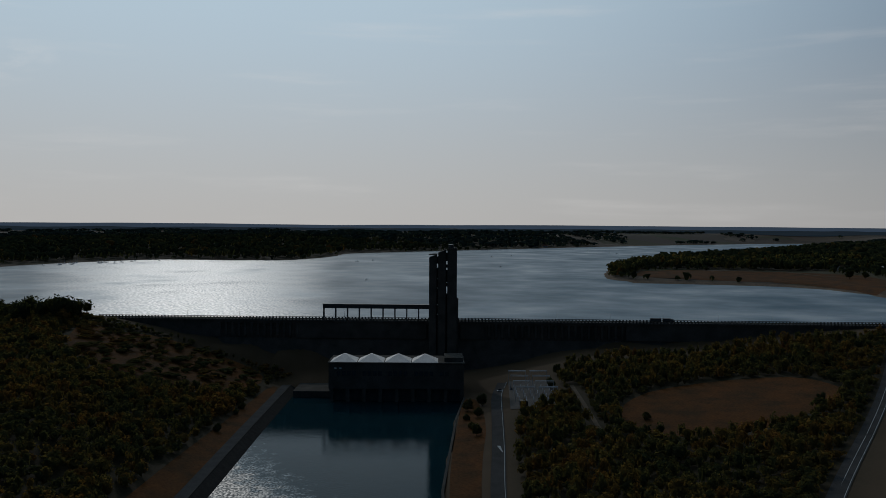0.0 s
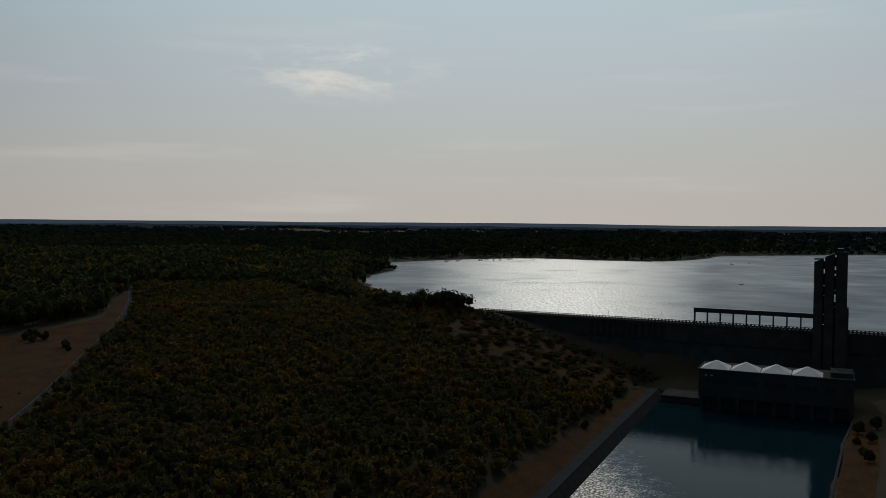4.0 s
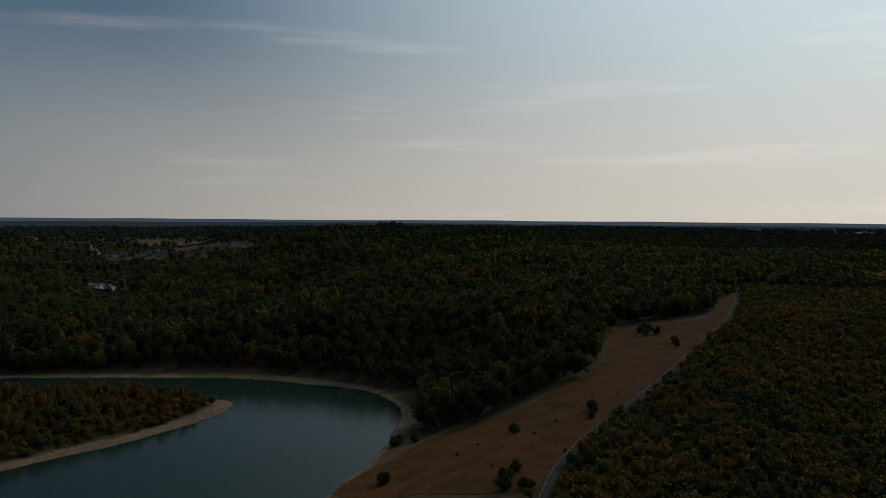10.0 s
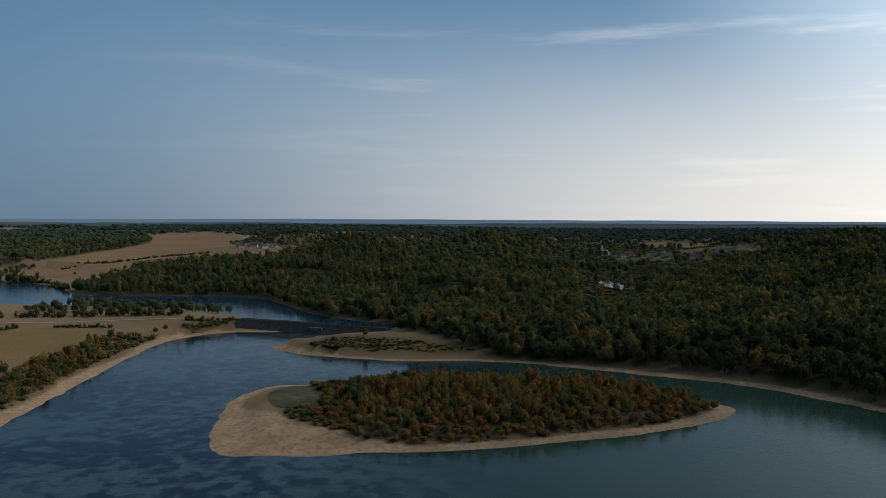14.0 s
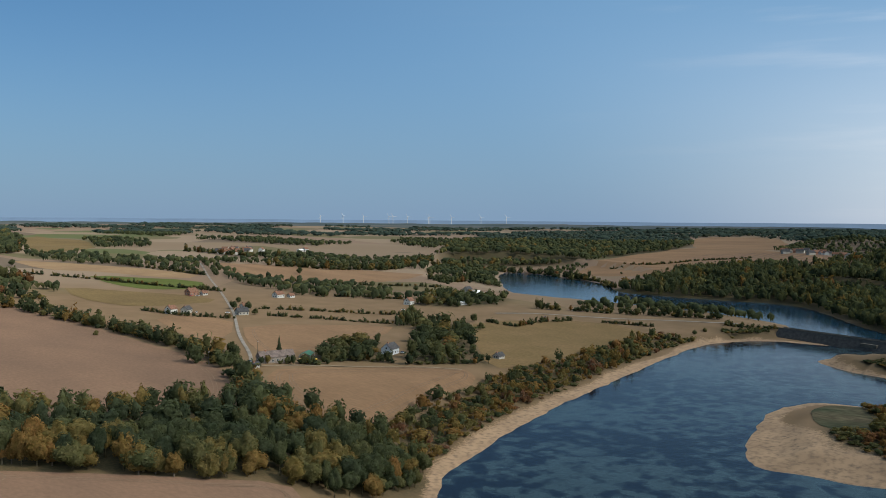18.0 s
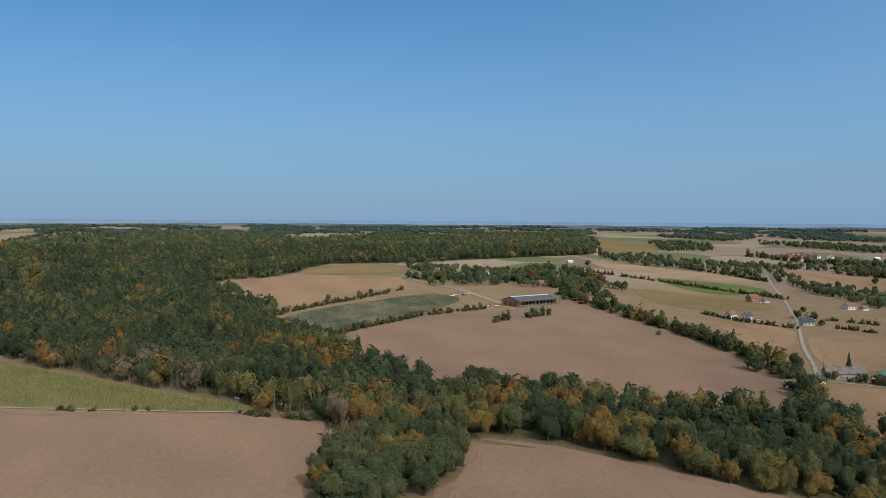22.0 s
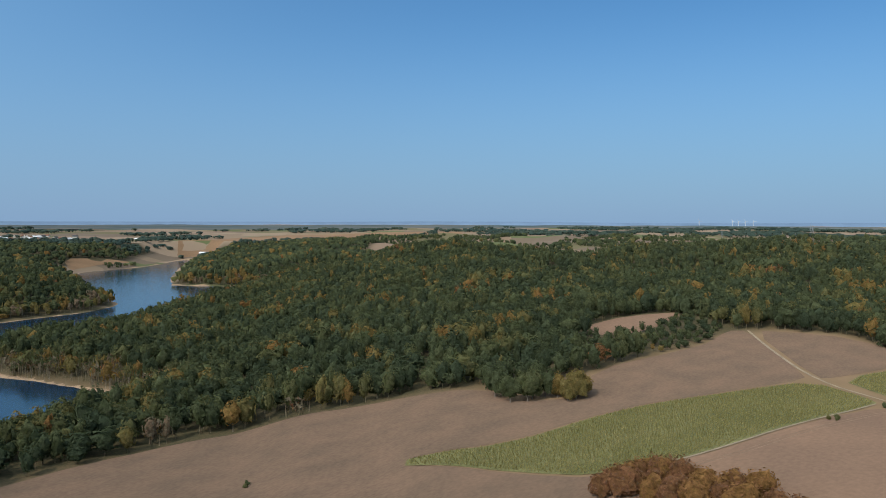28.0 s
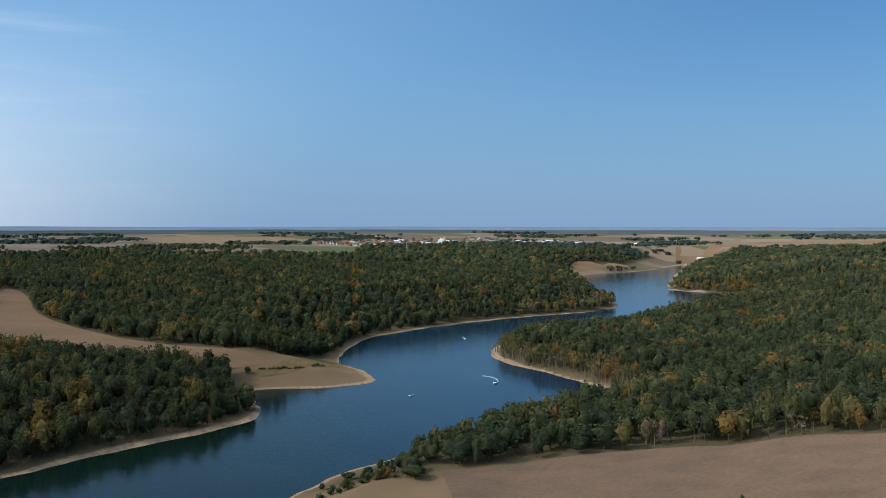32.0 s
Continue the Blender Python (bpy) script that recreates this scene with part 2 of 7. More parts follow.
wl_.new(wn_["Principled BSDF"].inputs["Base Color"].links[0].from_socket, clear_water.inputs["A"])
clear_water.inputs["B"].default_value = (.011, .024, .019, 1)
wl_.new(clear_water.outputs["Result"], wn_["Principled BSDF"].inputs["Base Color"])
WATER_EAST = water("east_lake_water", (.005, .019, .038), (.009, .028, .045), .08, 1.6, .06, 60, ior=1.20)
# the near end of the arm is green, its bank's dark reflection put into the colour
en, el_ = WATER_EAST.node_tree.nodes, WATER_EAST.node_tree.links
arm_xyz, arm, green_shaded = en.new("ShaderNodeSeparateXYZ"), en.new("ShaderNodeMapRange"), en.new("ShaderNodeMix")
el_.new(en.new("ShaderNodeNewGeometry").outputs["Position"], arm_xyz.inputs[0])
arm.inputs["From Min"].default_value, arm.inputs["From Max"].default_value = -140, 60
arm.interpolation_type = "SMOOTHSTEP"
el_.new(arm_xyz.outputs["Y"], arm.inputs["Value"])
green_shaded.data_type = "RGBA"
el_.new(arm.outputs[0], green_shaded.inputs["Factor"])
el_.new(en["Principled BSDF"].inputs["Base Color"].links[0].from_socket, green_shaded.inputs["A"])
green_shaded.inputs["B"].default_value = (.003, .009, .007, 1)
el_.new(green_shaded.outputs["Result"], en["Principled BSDF"].inputs["Base Color"])
WATER_TAIL = water("tail_water", (.003, .016, .022), (.005, .021, .028), .05, 1.4, .03, ior=1.2)
WATER_UP = water("upper_lake_water", (.018, .066, .105), (.022, .074, .112), .46, 2.6, .004, ior=1.3)
CONCRETE = material("weathered_concrete", (.12, .106, .088), .85, spots=.25, size=9, fine=.6, bump=.02, second=(.07, .064, .054))
ASPHALT = material("asphalt", (.085, .08, .074), .9, spots=.2, size=8, fine=.4)
LANE = material("pale_worn_asphalt", (.19, .165, .14), .9, spots=.2, size=8, fine=.4)
GRAVEL = material("pale_gravel", (.19, .145, .10), .95, spots=.2, size=6, fine=.5)
next(k for k in WATER_UP.node_tree.nodes if k.bl_idname == "ShaderNodeTexNoise" and abs(k.inputs["Scale"].default_value - .22) < .01).inputs["Scale"].default_value = .012
# sun glitter is put into the upper lake, in one broad lane off the dam
un, ul = WATER_UP.node_tree.nodes, WATER_UP.node_tree.links


def lake_sum(how, a_, b_, c_=None):
    k = un.new("ShaderNodeMath")
    k.operation = how
    for slot, v_ in enumerate((a_, b_, c_)):
        if v_ is None:
            continue
        if isinstance(v_, (int, float)):
            k.inputs[slot].default_value = v_
        else:
            ul.new(v_, k.inputs[slot])
    return k.outputs[0]


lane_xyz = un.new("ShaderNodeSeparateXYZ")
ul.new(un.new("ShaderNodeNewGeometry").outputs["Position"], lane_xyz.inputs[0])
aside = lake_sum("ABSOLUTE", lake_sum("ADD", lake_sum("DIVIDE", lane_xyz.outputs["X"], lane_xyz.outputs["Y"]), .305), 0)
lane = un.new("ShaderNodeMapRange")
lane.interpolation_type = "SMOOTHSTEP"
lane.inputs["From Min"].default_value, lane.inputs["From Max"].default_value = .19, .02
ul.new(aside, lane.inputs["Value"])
glitter_noise = un.new("ShaderNodeTexNoise")
glitter_noise.inputs["Scale"].default_value, glitter_noise.inputs["Detail"].default_value = 1.0, 4
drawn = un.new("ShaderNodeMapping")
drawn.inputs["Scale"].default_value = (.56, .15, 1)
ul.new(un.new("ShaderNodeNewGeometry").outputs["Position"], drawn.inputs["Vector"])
ul.new(drawn.outputs[0], glitter_noise.inputs["Vector"])
# noisy specks of raised IOR stand in for the sun's glints
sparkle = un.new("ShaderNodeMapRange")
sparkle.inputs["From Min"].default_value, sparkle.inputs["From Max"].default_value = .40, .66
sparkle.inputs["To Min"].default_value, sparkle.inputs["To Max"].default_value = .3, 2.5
ul.new(glitter_noise.outputs["Fac"], sparkle.inputs["Value"])
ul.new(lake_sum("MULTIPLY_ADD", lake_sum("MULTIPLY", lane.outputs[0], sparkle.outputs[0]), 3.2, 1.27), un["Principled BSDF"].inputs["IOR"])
# the tail water lies calm in the lee of the power house and rippled further down
tn, tl = WATER_TAIL.node_tree.nodes, WATER_TAIL.node_tree.links
tail_xyz = tn.new("ShaderNodeSeparateXYZ")
tl.new(tn.new("ShaderNodeNewGeometry").outputs["Position"], tail_xyz.inputs[0])
ripple_y, ripple_x, ripple_r = tn.new("ShaderNodeMapRange"), tn.new("ShaderNodeMapRange"), tn.new("ShaderNodeMath")
for k, lo, hi, top in ((ripple_y, 480, 450, 1.0), (ripple_x, 196, 150, .42)):
    k.interpolation_type = "SMOOTHSTEP"
    k.inputs["From Min"].default_value, k.inputs["From Max"].default_value, k.inputs["To Max"].default_value = lo, hi, top
tl.new(tail_xyz.outputs["Y"], ripple_y.inputs["Value"])
slant = tn.new("ShaderNodeMath")
slant.operation = "MULTIPLY_ADD"
slant.inputs[1].default_value = .58
tl.new(tail_xyz.outputs["Y"], slant.inputs[0])
tl.new(tail_xyz.outputs["X"], slant.inputs[2])
gust, gusty = tn.new("ShaderNodeTexNoise"), tn.new("ShaderNodeMath")
gust.inputs["Scale"].default_value, gust.inputs["Detail"].default_value = .16, 6
tl.new(tn.new("ShaderNodeNewGeometry").outputs["Position"], gust.inputs["Vector"])
gusty.operation = "MULTIPLY_ADD"
gusty.inputs[1].default_value = 70
tl.new(gust.outputs["Fac"], gusty.inputs[0])
tl.new(slant.outputs[0], gusty.inputs[2])
tl.new(gusty.outputs[0], ripple_x.inputs["Value"])
ripple_r.operation = "MULTIPLY"
tl.new(ripple_y.outputs[0], ripple_r.inputs[0])
tl.new(ripple_x.outputs[0], ripple_r.inputs[1])
# sun sparkle is put into the rippled part as specks of raised IOR
speck, glints, glinting, skin = tn.new("ShaderNodeTexNoise"), tn.new("ShaderNodeMapRange"), tn.new("ShaderNodeMath"), tn.new("ShaderNodeMath")
speck.inputs["Scale"].default_value, speck.inputs["Detail"].default_value = .8, 3
tl.new(tn.new("ShaderNodeNewGeometry").outputs["Position"], speck.inputs["Vector"])
glints.inputs["From Min"].default_value, glints.inputs["From Max"].default_value = .46, .64
glints.inputs["To Min"].default_value, glints.inputs["To Max"].default_value = .1, 4.2
tl.new(speck.outputs["Fac"], glints.inputs["Value"])
glinting.operation = "MULTIPLY"
tl.new(glints.outputs[0], glinting.inputs[0])
tl.new(ripple_r.outputs[0], glinting.inputs[1])
skin.inputs[1].default_value = 1.11
tl.new(glinting.outputs[0], skin.inputs[0])
tl.new(skin.outputs[0], tn["Principled BSDF"].inputs["IOR"])
ruffle = tn.new("ShaderNodeMath")
ruffle.inputs[1].default_value = .04
tl.new(ripple_r.outputs[0], ruffle.inputs[0])
tl.new(ruffle.outputs[0], tn["Principled BSDF"].inputs["Roughness"])

# Plan of the land, in metres: x to the east of the view down the dam, y towards it, the eye above the origin.
# Heights are over the lower lake; the upper lake behind the dam stands at 41 m.
UPPER = 41.0
PRE = 5.0
PROFILE_R = (0, 250, 450, 700, 1100, 1700, 2600, 4950)
PROFILE = {
    -30: (4, 12, 20, 42, 46, 56, 70, 82),
    -12: (3, 6, 14, 30, 42, 54, 70, 82),
    0: (2, 3, 3, 8, 40, 52, 70, 82),
    11: (2, 5, 12, 22, 42, 54, 72, 81),
    24: (2, 10, 27, 47, 50, 56, 66, 81),
    42: (3, 16, 30, 45, 52, 58, 68, 80),
    57: (3, 14, 28, 40, 52, 62, 72, 80),
    70: (2, 6, 12, 26, 46, 60, 70, 80),
    77: (1, 4, 9, 20, 34, 42, 58, 80),
    82: (1, 3, 7, 15, 23, 26, 46, 80),
    88: (1, 2, 6, 13, 24, 28, 48, 80),
    105: (1, 2, 6, 10, 18, 48, 68, 80),
    120: (1, 2, 6, 9, 10, 26, 60, 82),
    135: (3, 12, 17, 21, 22, 38, 60, 82),
    150: (4, 20, 22, 26, 36, 50, 68, 82),
    165: (5, 22, 24, 30, 42, 60, 74, 82),
    180: (5, 24, 26, 30, 42, 54, 70, 82),
    195: (5, 26, 27, 34, 44, 54, 68, 83),
    210: (6, 28, 31, 42, 52, 58, 68, 84),
    226: (6, 20, 26, 38, 52, 58, 66, 84),
    236: (5, 14, 19, 27, 34, 40, 58, 84),
    243: (4, 10, 12, 12, 12, 13, 50, 84),
    249: (4, 8, 11, 12, 12, 14, 50, 84),
    258: (3, 6, 10, 14, 26, 36, 56, 84),
    275: (3, 5, 9, 20, 36, 50, 60, 84),
    300: (3, 5, 12, 26, 44, 56, 66, 83),
}
LAKE_WEST = [(-200, 40), (-300, 80), (-353, 121), (-394, 157), (-439, 185), (-481, 206), (-520, 213), (-548, 208), (-585, 178),
             (-627, 141), (-657, 70), (-690, 0), (-702, -59), (-690, -112), (-696, -160), (-707, -209), (-745, -257),
             (-794, -240), (-832, -163), (-850, -250), (-843, -310), (-831, -338), (-795, -354), (-769, -364),
             (-637, -346), (-522, -324), (-433, -307), (-369, -290), (-321, -273), (-284, -258), (-240, -225), (-190, -140), (-180, -40)]
ISLAND = [(-541, 123), (-482, 67), (-463, 27), (-433, -30), (-416, -96), (-407, -134), (-401, -162), (-416, -172), (-453, -187),
          (-527, -206), (-575, -200), (-585, -171), (-600, -90), (-604, -18), (-590, 60), (-566, 105)]
LAKE_EAST = [(210, 90), (300, 190), (360, 230), (422, 141), (443, 122), (466, 100), (490, 66), (519, 34), (552, 24), (585, 34), (626, 41), (622, -8),
             (633, -50), (656, -57), (696, -46), (743, -24), (885, -58), (938, -112), (993, -173), (1063, -281), (1097, -377),
             (1171, -458), (1280, -470), (1397, -500), (1918, -623), (2028, -844), (2317, -1068), (2311, -1109), (2038, -940), (1455, -640),
             (1390, -697), (1333, -752), (1250, -720), (1110, -554), (1068, -493), (1000, -425), (914, -354), (881, -310), (848, -267), (836, -230), (838, -196), (747, -161), (702, -171), (640, -201), (592, -212), (568, -228),
             (535, -210), (500, -150), (462, -80), (420, -30), (378, 8), (300, 40)]
CHANNEL = [(-102, 602), (-102, 480), (-101, 363), (-100, 200), (-60, 90), (60, 60), (200, 60), (300, 60), (330, 200), (220, 150), (100, 150),
           (5, 210), (0, 365), (8, 500), (14, 570), (-76, 570), (-78, 602)]
PRELAKE = [(-1410, -1135), (-1425, -1030), (-1345, -880), (-1275, -775), (-1165, -705), (-1150, -585), (-1165, -500), (-1165, -420), (-1085, -355), (-1000, -300), (-945, -255), (-908, -205), (-895, -150),
           (-838, -165), (-878, -322), (-944, -345), (-995, -447), (-1010, -550), (-1016, -669), (-1023, -756), (-1054, -834)]
LAKE_UPPER = [(-262, 660), (-400, 760), (-548, 948), (-600, 1080), (-614, 1182), (-720, 1300), (-735, 1411), (-685, 1541), (-577, 1710), (-440, 1690),
              (-304, 1697), (-240, 1900), (-238, 2079), (-150, 2171), (132, 2449), (517, 2812), (858, 3099), (1180, 3320), (1500, 3500),
              (1500, 3200), (900, 2300), (420, 1720), (272, 1426), (226, 1190), (253, 1150), (363, 1115), (443, 1090), (478, 993), (480, 898), (520, 760), (430, 645), (300, 650), (0, 655)]


ROAD_DAM = [(-884, -320), (-836, -166), (-822, -170), (-868, -324)]


def smooth(a, b, v):
    k = np.clip((v - a) / (b - a), 0, 1)
    return k * k * (3 - 2 * k)


def outline_distance(px, py, poly):
    """Distance to a closed outline, negative inside it."""
    best = np.full(px.shape, 1e9)
    inside = np.zeros(px.shape, bool)
    for (ax, ay), (bx, by) in zip(poly, poly[1:] + poly[:1]):
        ex, ey = bx - ax, by - ay
        k = np.clip(((px - ax) * ex + (py - ay) * ey) / (ex * ex + ey * ey + 1e-9), 0, 1)
        best = np.minimum(best, (px - ax - k * ex) ** 2 + (py - ay - k * ey) ** 2)
        inside ^= ((ay > py) != (by > py)) & (px < ex * (py - ay) / (by - ay + 1e-9) + ax)
    return np.where(inside, -1, 1) * np.sqrt(best)


def rounded(poly, n=2):
    """Chaikin's corner cutting, for soft shorelines."""
    for _ in range(n):
        out = []
        for (ax, ay), (bx, by) in zip(poly, poly[1:] + poly[:1]):
            out += [(ax * .78 + bx * .22, ay * .78 + by * .22), (ax * .22 + bx * .78, ay * .22 + by * .78)]
        poly = out
    return poly


def waves(x, y, size, seed):
    """Smooth unevenness between about -1 and 1, from a few crossed sines."""
    rng = np.random.RandomState(seed)
    total = 0
    for k in range(6):
        a, s, p = rng.uniform(0, 6.28), size * rng.uniform(.6, 1.6), rng.uniform(0, 6.28)
        total = total + np.sin((x * np.cos(a) + y * np.sin(a)) * 6.28 / s + p)
    return total / 3.2


BEARINGS = sorted(PROFILE)
BASE = np.array([PROFILE[k] for k in BEARINGS] + [PROFILE[BEARINGS[0]]], float)
BEARINGS = np.array(BEARINGS + [BEARINGS[0] + 360], float)


def base_height(x, y):
    r = np.hypot(x, y)
    az = (np.degrees(np.arctan2(-x, y)) + 30) % 360 - 30
    rows = np.stack([np.interp(r, PROFILE_R, row) for row in BASE])
    i = np.clip(np.searchsorted(BEARINGS, az, side='right') - 1, 0, len(BEARINGS) - 2)
    k = smooth(0, 1, (az - BEARINGS[i]) / (BEARINGS[i + 1] - BEARINGS[i]))
    flat = rows.reshape(len(BEARINGS), -1)
    idx = np.arange(r.size)
    lo, hi = flat[i.ravel(), idx], flat[i.ravel() + 1, idx]
    out = (lo + (hi - lo) * k.ravel()).reshape(r.shape)
    hilly = smooth(760, 1050, r) * (1 - smooth(2300, 2900, r)) * np.maximum(smooth(52, 64, az) * (1 - smooth(104, 114, az)) * (1 - .8 * smooth(74, 80, az) * (1 - smooth(86, 92, az))), smooth(187, 196, az) * (1 - smooth(230, 240, az)))
    out = out + hilly * (18 * waves(x, y, 430, 41) + 6 * waves(x, y, 200, 42))
    return out + waves(x, y, 420, 3) * np.clip(r / 700, 0, 2.2) + waves(x, y, 1500, 8) * np.clip((r - 900) / 500, 0, 3)


SHORES = {}


def height(x, y):
    """Height of the land at plan positions (arrays)."""
    x, y = np.asarray(x, float), np.asarray(y, float)
    h = base_height(x, y)
    ripple = waves(x, y, 60, 5) * 1.8 + waves(x, y, 22, 6) * .9
    if not SHORES:
        for name, poly in (("west", LAKE_WEST), ("isle", ISLAND), ("east", LAKE_EAST), ("pre", PRELAKE), ("upper", LAKE_UPPER)):
            SHORES[name] = rounded(poly)
        SHORES["channel"] = CHANNEL
    d = {k: outline_distance(x, y, p) for k, p in SHORES.items()}
    west = np.maximum(d["west"], -d["isle"]) + ripple
    east = d["east"] + ripple
    for dist, steep in ((west, .10), (east, .12)):
        bank = np.where(dist < 0, np.maximum(dist * .16, -6), np.where(dist < 16, dist * steep, 16 * steep + (dist - 16) * .32))
        h = np.where(dist < 120, np.minimum(np.maximum(h, 0.9 + .02 * dist), bank), h)
    h = np.where(d["isle"] < 0, np.minimum(h, 5 + waves(x, y, 90, 4)), h)
    dist = d["pre"] + ripple
    bank = PRE + np.where(dist < 0, np.maximum(dist * .2, -5), np.where(dist < 10, dist * .12, 1.2 + (dist - 10) * .13))
    above = smooth(6, 22, west)
    h = np.where((dist < 130) & (above > .5), np.minimum(np.maximum(h, PRE + 1.2), bank), h)
    # upper lake, on the far side of the dam only
    dist = d["upper"] + ripple * 1.3
    k = smooth(30, 320, dist)
    shore = UPPER + np.where(dist < 0, np.maximum(dist * .2, -6), np.minimum(dist * .13, 3 + dist * .03))
    up = shore * (1 - k) + h * k
    far = smooth(646, 662, y + .035 * x)
    h = h * (1 - far) + up * far
    # the straight walled channel below the power house
    dist = d["channel"]
    h = np.where(dist < 0, np.maximum(dist * 3, -5), np.where((dist < 260) & (y < 640), np.minimum(np.where((dist < 30) & (y > 200), np.maximum(h, 3.2), h), 3.2 + np.maximum(dist - 14, 0) * .3), h))
    # the sloping west wall and its path stand in a cut
    h = np.where((dist >= 0) & (dist < 9) & (x < -60) & (y > 200) & (y < 600), np.minimum(h, np.clip((dist - 5) * 1.2 - 1.5, -1.5, 3.2)), h)
    # foot of the road dam between the two small lakes
    foot = outline_distance(x, y, ROAD_DAM)
    h = np.where(foot < 14, np.minimum(h, .8), h)
    return h

